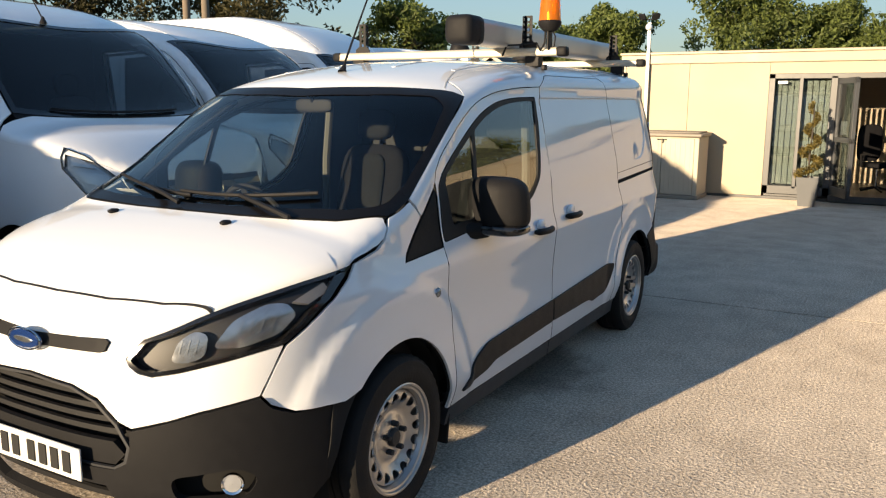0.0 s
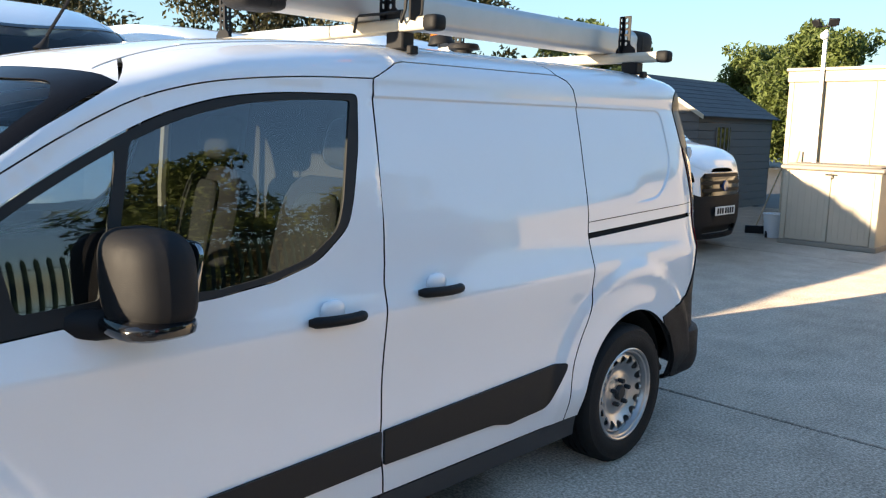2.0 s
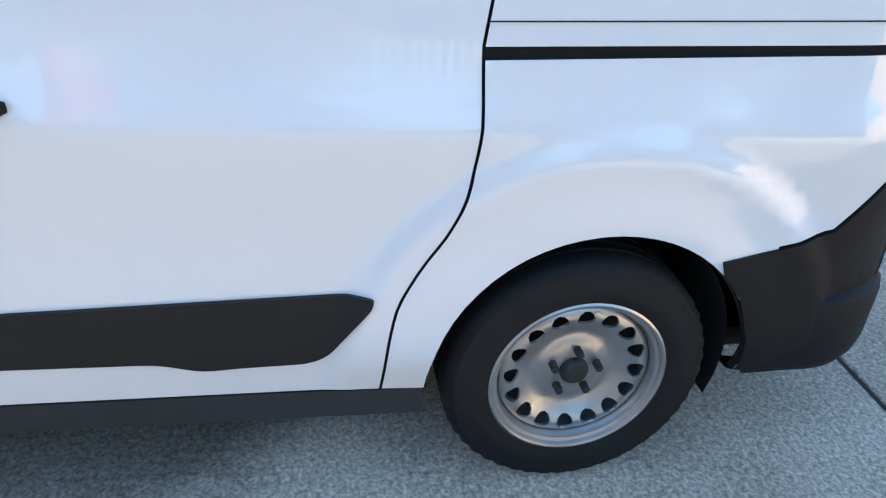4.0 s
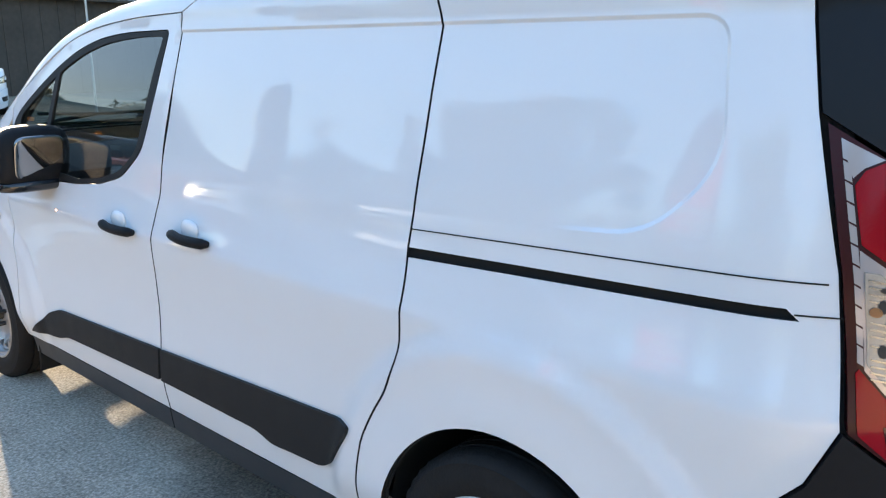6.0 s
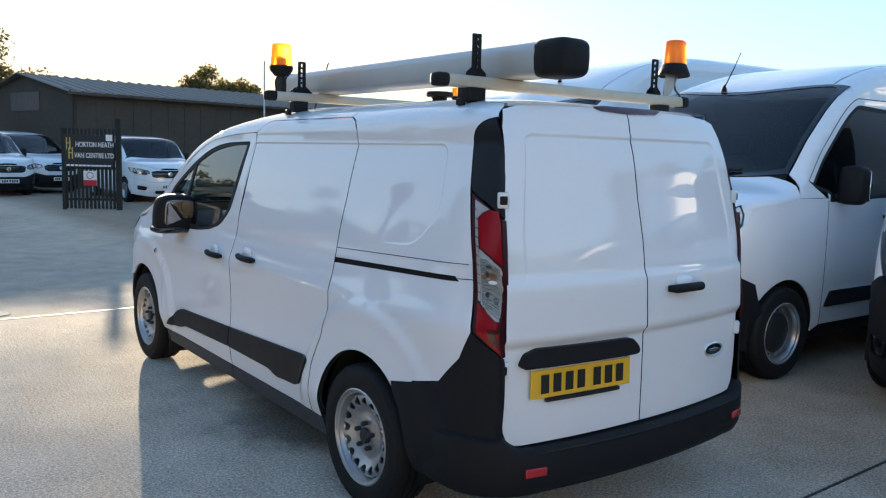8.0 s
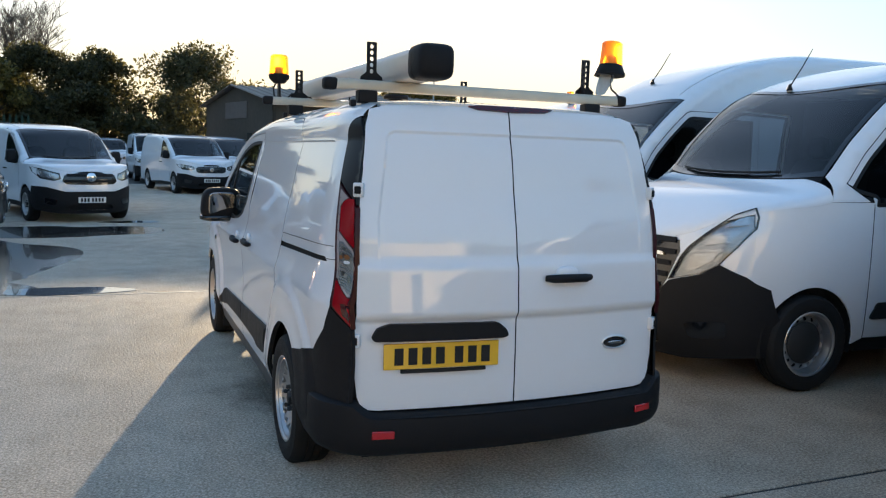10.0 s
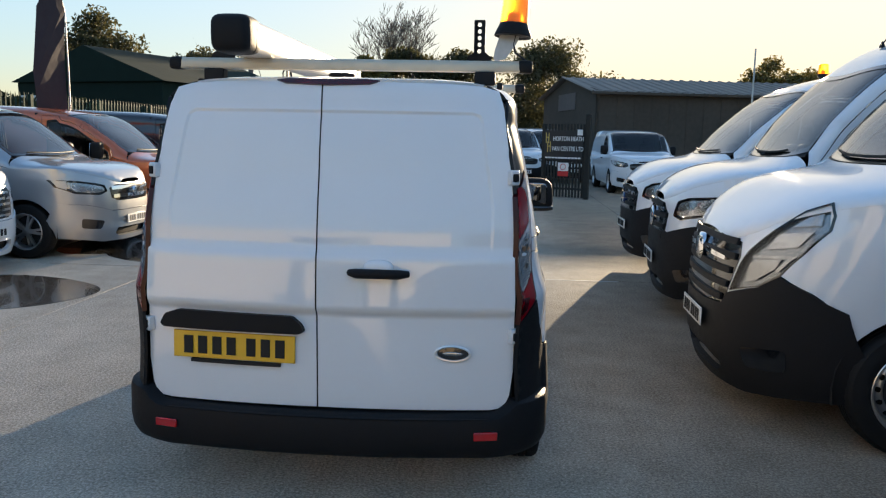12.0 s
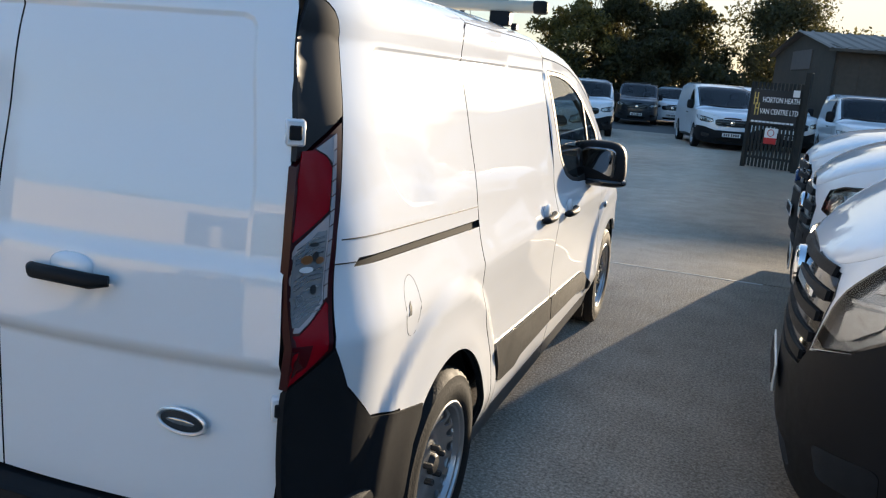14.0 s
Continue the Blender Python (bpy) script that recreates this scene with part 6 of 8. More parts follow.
other_van("panel_van", "white van with a roof rack and amber beacon", facing(-4.6, 13.6, -84), paint=WHITE_DUSTY, group=AX, **{**LOW, "style": "steel", "H": 1.85, "top": (-1.9, 1.74)})
beacon(pose(-5.55, 14.3, 1.93), "amber beacon on the roof of a parked van", cable=False)
beacon(pose(-6.2, 13.0, 1.88), "amber beacon on the roof of a parked van", cable=False)
other_van("panel_van", "white panel van with black bumper and wide dark grille", facing(-2.05, 13.15, -160), paint=WHITE, group=AX, **{**LOW, "style": "steel", "H": 1.97, "bumper_z": 0.62, "slats": 2, "zn": 1.02, "grille": [(0, 0.98), (0.30, 0.97), (0.50, 0.93), (0.54, 0.82), (0.46, 0.76), (0, 0.75)], "badge": (0.90, 0.09, CHROME), "head": [(0.56, 0.86), (0.68, 0.82), (0.88, 0.86), (0.97, 0.98), (0.985, 1.08), (0.88, 1.06), (0.70, 1.0), (0.58, 0.97)]})
FAR = "vans parked at the far end of the yard"
other_van("panel_van", "white van facing the yard beside the metal gate", facing(4.72, 19.3, 182), paint=WHITE, bumper=WHITE, group=FAR, **{**LOW, "H": 1.88, "top": (-1.8, 1.78), "slats": 2, "detail": False, "step": 0.14})
other_van("panel_van", "white panel van with black bumper near the gate", facing(1.30, 22.8, -167), paint=WHITE, group=FAR, **{**LOW, "style": "steel", "H": 1.95, "detail": False, "step": 0.14})
other_van("panel_van", "white panel van behind the gate", facing(3.0, 24.4, -162), paint=WHITE, group=FAR, **{**LOW, "L": 4.4, "wheels": (-0.93, -3.5), "detail": False, "step": 0.14})
other_van("panel_van", "small white van with black bumper far off", facing(-3.17, 23.2, -170), paint=WHITE_DUSTY, group=FAR, **{**LOW, "style": "steel", "L": 4.4, "wheels": (-0.93, -3.5), "H": 1.82, "top": (-1.75, 1.72), "detail": False, "step": 0.14})
other_van("panel_van", "black panel van parked under the far trees", facing(-3.05, 35.2, -173), paint=BLACK_PAINT, bumper=BLACK_PAINT, group=FAR, **{**LOW, "detail": False, "step": 0.14})
other_van("panel_van", "small white van parked under the far trees", facing(-1.70, 37.6, -175), paint=WHITE_DUSTY, bumper=WHITE_DUSTY, group=FAR, **{**LOW, "L": 4.3, "wheels": (-0.93, -3.4), "H": 1.8, "top": (-1.75, 1.70), "detail": False, "step": 0.14})
other_van("panel_van", "white van parked behind a lower one", facing(0.20, 31.0, -176), paint=WHITE_DUSTY, group=FAR, **{**LOW, "H": 2.05, "top": (-1.9, 1.92), "style": "steel", "detail": False, "step": 0.14})

# ---- yard ----


def concrete():
    m = bpy.data.materials.new("brushed_concrete")
    m.use_nodes = True
    n, l = m.node_tree.nodes, m.node_tree.links
    p = n["Principled BSDF"]
    geo = n.new("ShaderNodeNewGeometry")
    big, mid, fine = (n.new("ShaderNodeTexNoise") for _ in range(3))
    for node, sc, dt in ((big, 0.35, 4), (mid, 3.2, 6), (fine, 55.0, 8)):
        sock(node, "Scale", sc)
        sock(node, "Detail", float(dt))
        l.new(geo.outputs["Position"], node.inputs["Vector"])
    mp = n.new("ShaderNodeMapping")
    mp.inputs["Scale"].default_value = (55, 2.5, 1)
    mp.inputs["Rotation"].default_value = (0, 0, radians(6))
    l.new(geo.outputs["Position"], mp.inputs["Vector"])
    brush = n.new("ShaderNodeTexNoise")
    sock(brush, "Scale", 1.0)
    sock(brush, "Detail", 5.0)
    l.new(mp.outputs[0], brush.inputs["Vector"])

    def blend(a, b, f):
        x = n.new("ShaderNodeMix")
        x.inputs[0].default_value = f
        l.new(a, x.inputs[2])
        l.new(b, x.inputs[3])
        return x.outputs[0]
    tone = blend(blend(big.outputs[0], mid.outputs[0], 0.5), blend(fine.outputs[0], brush.outputs[0], 0.16), 0.58)
    ramp = n.new("ShaderNodeValToRGB")
    ramp.color_ramp.elements[0].position, ramp.color_ramp.elements[0].color = 0.36, (0.26, 0.220, 0.174, 1)
    ramp.color_ramp.elements[1].position, ramp.color_ramp.elements[1].color = 0.62, (0.63, 0.545, 0.447, 1)
    l.new(tone, ramp.inputs[0])
    grit = n.new("ShaderNodeTexNoise")
    sock(grit, "Scale", 95.0)
    sock(grit, "Detail", 6.0)
    l.new(geo.outputs["Position"], grit.inputs["Vector"])
    speck = n.new("ShaderNodeMapRange")
    for key, value in (("From Min", 0.38), ("From Max", 0.62), ("To Min", 0.70), ("To Max", 1.22)):
        sock(speck, key, value)
    l.new(grit.outputs[0], speck.inputs[0])
    worn = n.new("ShaderNodeVectorMath")
    worn.operation = "SCALE"
    l.new(ramp.outputs[0], worn.inputs[0])
    l.new(speck.outputs[0], worn.inputs["Scale"])
    # a round, noise-edged patch of darker concrete under the parked van
    spot, ring, spot_tone = n.new("ShaderNodeVectorMath"), n.new("ShaderNodeMath"), n.new("ShaderNodeMapRange")
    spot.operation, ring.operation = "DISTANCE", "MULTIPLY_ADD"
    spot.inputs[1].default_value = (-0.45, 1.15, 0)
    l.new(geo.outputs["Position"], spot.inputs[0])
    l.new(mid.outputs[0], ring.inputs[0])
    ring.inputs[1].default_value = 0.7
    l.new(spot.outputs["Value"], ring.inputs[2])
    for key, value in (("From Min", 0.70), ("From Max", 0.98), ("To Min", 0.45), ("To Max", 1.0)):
        sock(spot_tone, key, value)
    l.new(ring.outputs[0], spot_tone.inputs[0])
    spotted = n.new("ShaderNodeVectorMath")
    spotted.operation = "SCALE"
    l.new(worn.outputs[0], spotted.inputs[0])
    l.new(spot_tone.outputs[0], spotted.inputs["Scale"])
    # tyre and oil grime, with the row's shade painted into the bay's colour
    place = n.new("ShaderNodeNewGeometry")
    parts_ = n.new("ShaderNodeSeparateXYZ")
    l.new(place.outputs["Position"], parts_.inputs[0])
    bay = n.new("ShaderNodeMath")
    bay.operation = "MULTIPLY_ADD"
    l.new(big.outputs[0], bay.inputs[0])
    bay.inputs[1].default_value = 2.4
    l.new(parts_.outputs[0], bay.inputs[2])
    grime_shade = n.new("ShaderNodeMapRange")
    sock(grime_shade, "From Min", 1.9)
    sock(grime_shade, "From Max", 3.0)
    sock(grime_shade, "To Max", 0.85)
    l.new(bay.outputs[0], grime_shade.inputs[0])
    dirt_shaded = n.new("ShaderNodeMix")
    dirt_shaded.data_type, dirt_shaded.blend_type = "RGBA", "MULTIPLY"
    l.new(grime_shade.outputs[0], dirt_shaded.inputs[0])
    l.new(spotted.outputs[0], dirt_shaded.inputs[6])
    dirt_shaded.inputs[7].default_value = (0.50, 0.475, 0.44, 1)
    l.new(dirt_shaded.outputs[2], p.inputs["Base Color"])
    rr = n.new("ShaderNodeMapRange")
    sock(rr, "From Min", 0.35)
    sock(rr, "From Max", 0.65)
    sock(p, "Specular IOR Level", 0.08)
    sock(p, "Diffuse Roughness", 1.0)
    sock(rr, "To Min", 0.78)
    sock(rr, "To Max", 0.97)
    l.new(big.outputs[0], rr.inputs[0])
    l.new(rr.outputs[0], p.inputs["Roughness"])
    bump = n.new("ShaderNodeBump")
    sock(bump, "Strength", 1.0)
    sock(bump, "Distance", 0.009)
    l.new(blend(blend(fine.outputs[0], grit.outputs[0], 0.3), brush.outputs[0], 0.15), bump.inputs["Height"])
    l.new(bump.outputs[0], p.inputs["Normal"])
    return m


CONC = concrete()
EARTH = material("dark_gravel_ground", (0.10, 0.095, 0.085), 0.95, vary=0.3, scale=2, bump=0.6, bump_scale=20)
ground = Build().add([(-600, -600, -0.045), (600, -600, -0.045), (600, 600, -0.045), (-600, 600, -0.045)], [(0, 1, 2, 3)])
tagged(ground.part("ground", EARTH), "dark earth and gravel round the yard", "ground", kind="structure")
pave = tagged(new("pavement"), "pale brushed concrete yard laid in wide bays", "pavement", kind="structure")
ys = [-13.4, -7.25, -1.10, 5.08, 11.15, 17.3, 23.4, 29.5]
for y0, y1 in zip(ys, ys[1:]):
    for x0, x1 in ((-9.4, -3.2), (-3.2, 3.1), (3.1, 10.5)):
        g = 0.011
        gx = 0.0025
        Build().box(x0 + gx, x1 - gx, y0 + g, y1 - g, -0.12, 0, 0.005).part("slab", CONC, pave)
for y in ys[1:-1]:
    Build().box(-9.4, 10.5, y - 0.0125, y + 0.0125, -0.12, -0.007, 0.001).part("joint_filler", SEAL_GAP, pave)

WET = material("wet_concrete", (0.055, 0.052, 0.048), 0.16, vary=0.2, scale=3, bump=0.05, bump_scale=60, Coat_Weight=0.6)
WATER = material("puddle_water", (0.02, 0.02, 0.02), 0.02, Coat_Weight=1.0)


def pool(name, label, cx, cy, ax, ay, seed, mat, h, wob=0.35):
    rnd = random.Random(seed)
    ph = [(rnd.random() * 6.28, rnd.random()) for _ in range(6)]
    pts = []
    for i in range(72):
        a = 2 * math.pi * i / 72
        q = 1 + sum(wob * w / (k + 1.5) * math.sin((k + 2) * a + f) for k, (f, w) in enumerate(ph))
        pts.append((cx + ax * q * math.cos(a), cy + ay * q * math.sin(a)))
    b = Build().prism(pts, h - 0.002, h)
    return tagged(b.part(name, mat, smooth=0), label, "puddle", kind="structure")


pool("wet_patch", "dark wet concrete beside parked vans", -3.9, 8.2, 1.5, 2.6, 3, WET, 0.002)
pool("wet_patch", "dark wet concrete beside parked vans", -3.5, 6.1, 1.1, 0.75, 5, WET, 0.0025)
pool("wet_patch", "dark wet concrete near the drain", -2.6, 11.6, 1.4, 1.2, 8, WET, 0.003)
pool("wet_patch", "dark wet concrete beside a parked people carrier", -4.5, 3.3, 1.1, 1.0, 21, WET, 0.0035)
pool("puddle", "shallow puddle along the joint", -2.3, 5.35, 0.8, 0.24, 11, WATER, 0.005)
pool("puddle", "shallow puddle in front of a van", -1.3, 13.4, 0.5, 0.25, 14, WATER, 0.004)
GALV_PALE = material("pale_drain_edge", (0.36, 0.345, 0.31), 0.6, metal=0.0, vary=0.25, scale=9)
drain = tagged(new("drain_channel"), "narrow pale metal drain channel across the yard", "drain", kind="structure")
Build().box(-2.3, 2.0, 5.032, 5.066, -0.05, 0.0035, 0.002).part("channel_edge", GALV_PALE, drain)

# ---- cabin office ----
CREAM = material("cream_cabin_panel", (0.40, 0.335, 0.235), 0.55, vary=0.05, scale=2, bump=0.03, bump_scale=80)
CREAM_TRIM = material("cream_trim", (0.39, 0.335, 0.245), 0.5, vary=0.05)
UPVC = material("grey_frame", (0.065, 0.068, 0.072), 0.4, vary=0.06, scale=20)
BLIND = material("pale_blind", (0.55, 0.54, 0.50), 0.8, vary=0.05)
cabin = thing("cabin_office", "cream panelled portable office with grey glazed doors", "portable cabin")
CY, CX0, CX1, CH = -9.1, 2.05, -9.0, 2.44
for a, b_ in ((2.05, 0.86), (0.86, -0.46), (-2.98, -4.2), (-4.2, -5.4), (-5.4, -6.6), (-6.6, -7.8), (-7.8, -9.0)):
    Build().box(b_ + 0.002, a - 0.002, CY - 0.08, CY, 0.05, CH - 0.16, 0.003).part("wall_panel", CREAM, cabin)
Build().box(-2.98, -0.46, CY - 0.08, CY, 2.09, CH - 0.16, 0.003).part("wall_panel", CREAM, cabin)
Build().box(CX1, CX0, CY - 3.1, CY - 3.02, 0.05, CH - 0.16, 0.003).part("wall_panel", CREAM, cabin)
for x in (CX0 - 0.08, CX1):
    Build().box(x, x + 0.08, CY - 3.02, CY - 0.08, 0.05, CH - 0.16, 0.003).part("wall_panel", CREAM, cabin)
Build().box(CX1 - 0.03, CX0 + 0.03, CY - 3.15, CY + 0.04, CH - 0.16, CH, 0.012).part("roof_fascia", CREAM_TRIM, cabin)
Build().box(CX1 - 0.05, CX0 + 0.05, CY - 3.18, CY + 0.06, CH, CH + 0.045, 0.008).part("roof_edge", CREAM_TRIM, cabin)
Build().box(CX1, CX0, CY - 3.0, CY - 0.04, 0.0, 0.05, 0.005).part("base_rail", UPVC, cabin)
Build().box(CX0 - 0.06, CX0 + 0.012, CY - 0.06, CY + 0.012, 0.04, CH - 0.16, 0.004).part("corner_trim", CREAM_TRIM, cabin)
dset = thing("glazed_door_set", "", "")
dset.parent = cabin
for x0, x1, z0, z1 in ((-0.555, -0.46, 0.10, 2.09), (-2.98, -2.90, 0.10, 2.09), (-2.98, -0.46, 2.01, 2.095), (-1.50, -0.46, 0.10, 0.24), (-1.50, -1.40, 0.10, 2.05), (-0.99, -0.93, 0.2, 2.02)):
    Build().box(x0, x1, CY - 0.07, CY + 0.02, z0, z1, 0.006).part("frame_bar", UPVC, dset)
gp_ = Build().box(-1.42, -0.54, CY - 0.045, CY - 0.038, 0.22, 2.03, 0.001).part("pane", GLASS, dset)
gp_.visible_shadow = False
for i in range(9):
    x = -1.36 + i * 0.095
    Build().box(-0.042, 0.042, -0.002, 0.002, 0.26, 1.98, 0.001, pose(x, CY - 0.13, 0, 0, 0, 20)).part("blind_slat", BLIND, dset)
leaf = pose(-1.52, CY - 0.02, 0, 0, 0, -68 + 180)
lf = thing("door_leaf", "", "")
lf.parent = dset
for x0, x1, z0, z1 in ((0, 0.09, 0.14, 2.01), (0.72, 0.81, 0.14, 2.01), (0, 0.81, 0.14, 0.28), (0, 0.81, 1.92, 2.01), (0, 0.81, 1.0, 1.08)):
    Build().box(x0, x1, -0.03, 0.03, z0, z1, 0.005, leaf).part("leaf_bar", UPVC, lf)
lg = Build().box(0.08, 0.73, -0.004, 0.004, 0.27, 1.93, 0.001, leaf).part("pane", GLASS_GREY, lf)
lg.visible_shadow = False
Build().box(0.2, 0.48, 0.008, 0.012, 1.12, 1.34, 0.001, leaf).part("notice", PAPER, lf)
Build().box(0.73, 0.76, 0.03, 0.07, 1.0, 1.14, 0.004, leaf).part("handle", CHROME, lf)
Build().box(-2.9, -1.5, CY - 0.10, CY + 0.10, 0.02, 0.13, 0.006).part("door_step", UPVC, cabin)
Build().box(-0.75, -0.60, CY + 0.021, CY + 0.026, 1.925, 1.975, 0.001).part("sticker", PAPER, cabin)
Build().box(CX1 + 0.1, CX0 - 0.1, CY - 3.0, CY - 0.1, 0.05, 0.09, 0.002).part("cabin_floor", UPVC, cabin)
Build().box(CX1 + 0.1, CX0 - 0.1, CY - 3.0, CY - 0.1, 2.26, 2.27, 0.002).part("cabin_ceiling", CREAM_TRIM, cabin)
Build().box(-3.4, -3.36, CY - 3.0, CY - 0.1, 0.09, 2.26, 0.002).part("partition", UPVC, cabin)
desk = thing("office_chair", "black swivel office chair inside the doorway", "chair", at=pose(-2.15, CY - 1.1, 0.09, 0, 0, 40))
b = Build()
blob(b, 0, 0, 0.48, 0.25, 0.24, 0.05, 4)
b.part("seat", FABRIC_DARK, desk)
b = Build()
blob(b, 0, -0.24, 0.85, 0.23, 0.05, 0.32, 4)
b.part("backrest", FABRIC_DARK, desk)
Build().tube([(0, 0, 0.08), (0, 0, 0.45)], 0.03, 10).part("column", CHROME, desk)
for i in range(5):
    a = 2 * math.pi * i / 5
    Build().tube([(0, 0, 0.10), (0.28 * math.cos(a), 0.28 * math.sin(a), 0.05)], [0.025, 0.018], 8).part("foot", PLASTIC, desk)
for s in (-1, 1):
    Build().tube([(s * 0.24, -0.1, 0.48), (s * 0.29, -0.05, 0.66), (s * 0.29, 0.12, 0.68)], 0.02, 8).part("armrest", PLASTIC, desk)
# storage box
BEIGE = material("beige_resin", (0.50, 0.44, 0.34), 0.6, vary=0.06, scale=6, bump=0.06, bump_scale=40)
LID = material("taupe_resin_lid", (0.26, 0.23, 0.19), 0.6, vary=0.08, scale=6, bump=0.06, bump_scale=40)
store = thing("storage_box", "beige resin garden storage box with two doors and taupe lid", "storage box")
SY = -8.22
Build().box(0.44, 1.70, SY - 0.76, SY - 0.05, 0.05, 1.04, 0.01).part("body", BEIGE, store)
Build().box(0.42, 1.72, SY - 0.78, SY - 0.02, 0.0, 0.07, 0.01).part("base", LID, store)
for x0, x1 in ((0.52, 1.055), (1.062, 1.62)):
    d = Build().box(x0, x1, SY - 0.05, SY - 0.022, 0.075, 1.02, 0.008).part("door", BEIGE, store)
    for i in range(6):
        x = x0 + 0.06 + (x1 - x0 - 0.12) * i / 5
        Build().box(x - 0.004, x + 0.004, SY - 0.024, SY - 0.019, 0.12, 0.98, 0.002).part("groove", BEIGE, d)
for x0, x1 in ((0.44, 0.518), (1.624, 1.70)):
    Build().box(x0, x1, SY - 0.07, SY - 0.02, 0.06, 1.03, 0.012).part("corner_post", BEIGE, store)
ld = Build().box(0.40, 1.74, SY - 0.80, SY + 0.01, 1.045, 1.105, 0.016)
ld.part("lid", LID, store)
Build().box(0.46, 1.68, SY - 0.74, SY - 0.05, 1.104, 1.13, 0.012).part("lid_panel", LID, store)
b = Build().box(0.98, 1.14, SY - 0.02, SY - 0.004, 0.985, 1.005, 0.003)
b.tube([(1.04, SY - 0.004, 0.99), (1.03, SY + 0.004, 0.96), (1.05, SY + 0.004, 0.94), (1.06, SY - 0.004, 0.96)], 0.007, 6)
b.part("latch", POWDER, store)
# camera mast beside the box
mast = thing("light_mast", "slotted metal mast with floodlights and a white camera", "mast")


def flat_y(a, b):
    return np.stack([a, 0 * a, b], -1)


mo = sheet("strut", flat_y, [(-0.02, 0), (0.02, 0), (0.02, 3.0), (-0.02, 3.0)], ALU, mast, step=0.2, thick=0.02,
           holes=[rounded([(-0.006, z), (0.006, z), (0.006, z + 0.025), (-0.006, z + 0.025)], 0.004, 2) for z in np.arange(0.3, 2.9, 0.06)])
mo.matrix_local = pose(1.58, -9.03, 0, 0, 0, 10)
Build().box(1.565, 1.62, -9.08, -9.045, 0.0, 3.0, 0.003).part("strut_flange", ALU, mast)
b = Build()
blob(b, 1.59, -9.0, 2.92, 0.06, 0.06, 0.06, 2)
b.part("dome_camera", HINGE_WHITE, mast)
for s in (-1, 1):
    Build().box(-0.07, 0.07, -0.02, 0.02, -0.05, 0.05, 0.008, pose(1.59 + s * 0.12, -8.98, 3.10, -30, 0, -s * 30)).part("floodlight", POWDER, mast)
Build().tube([(1.45, -9.02, 3.05), (1.73, -9.02, 3.05)], 0.012, 6).part("crossbar", POWDER, mast)
# planters
POT = material("grey_planter", (0.11, 0.115, 0.12), 0.6, vary=0.1, scale=10, bump=0.05)


def leaf_material(name, dark, light, through_light=0.35):
    m = bpy.data.materials.new(name)
    m.use_nodes = True
    n, l = m.node_tree.nodes, m.node_tree.links
    p = n["Principled BSDF"]
    geo = n.new("ShaderNodeNewGeometry")
    ramp = n.new("ShaderNodeValToRGB")
    ramp.color_ramp.elements[0].color = (*dark, 1)
    ramp.color_ramp.elements[1].color = (*light, 1)
    l.new(geo.outputs["Random Per Island"], ramp.inputs[0])
    l.new(ramp.outputs[0], p.inputs["Base Color"])
    sock(p, "Roughness", 0.6)
    tr = n.new("ShaderNodeBsdfTranslucent")
    l.new(ramp.outputs[0], tr.inputs[0])
    mix = n.new("ShaderNodeMixShader")
    mix.inputs[0].default_value = through_light
    l.new(p.outputs[0], mix.inputs[1])
    l.new(tr.outputs[0], mix.inputs[2])
    l.new(mix.outputs[0], n["Material Output"].inputs[0])
    return m


LEAF = leaf_material("green_leaves", (0.050, 0.072, 0.016), (0.17, 0.215, 0.05), 0.42)
LEAF_AUTUMN = leaf_material("autumn_leaves", (0.05, 0.045, 0.010), (0.24, 0.18, 0.04))
LEAF_DARK = leaf_material("dark_evergreen_leaves", (0.030, 0.032, 0.012), (0.105, 0.092, 0.034), 0.5)
BARK = material("bark", (0.06, 0.05, 0.04), 0.95, vary=0.3, scale=12, bump=0.6, bump_scale=30)


def leaves(centres, radii, count, size, seed):
    """Many small folded leaf blades round clump centres."""
    rng = np.random.RandomState(seed)
    c, r = np.array(centres, float), np.array(radii, float)
    k = rng.choice(len(c), count, p=r ** 2 / np.sum(r ** 2))
    d = rng.normal(size=(count, 3))
    d /= np.linalg.norm(d, axis=1)[:, None]
    p = c[k] + d * (r[k] * (0.2 + 0.85 * rng.rand(count) ** 0.5))[:, None] * np.array([1, 1, 0.8])
    u = rng.normal(size=(count, 3))
    u /= np.linalg.norm(u, axis=1)[:, None]
    w = np.cross(u, rng.normal(size=(count, 3)))
    w /= np.linalg.norm(w, axis=1)[:, None]
    s = size * (0.6 + 0.8 * rng.rand(count))[:, None]
    n = np.cross(u, w)
    v = np.stack([p - u * s, p + w * s * 0.45 + n * s * 0.15, p + u * s, p - w * s * 0.45 + n * s * 0.15], 1).reshape(-1, 3)
    f = np.arange(count * 4).reshape(-1, 4)
    me = bpy.data.meshes.new("leaves")
    me.from_pydata(v.tolist(), [], f.tolist())
    return me


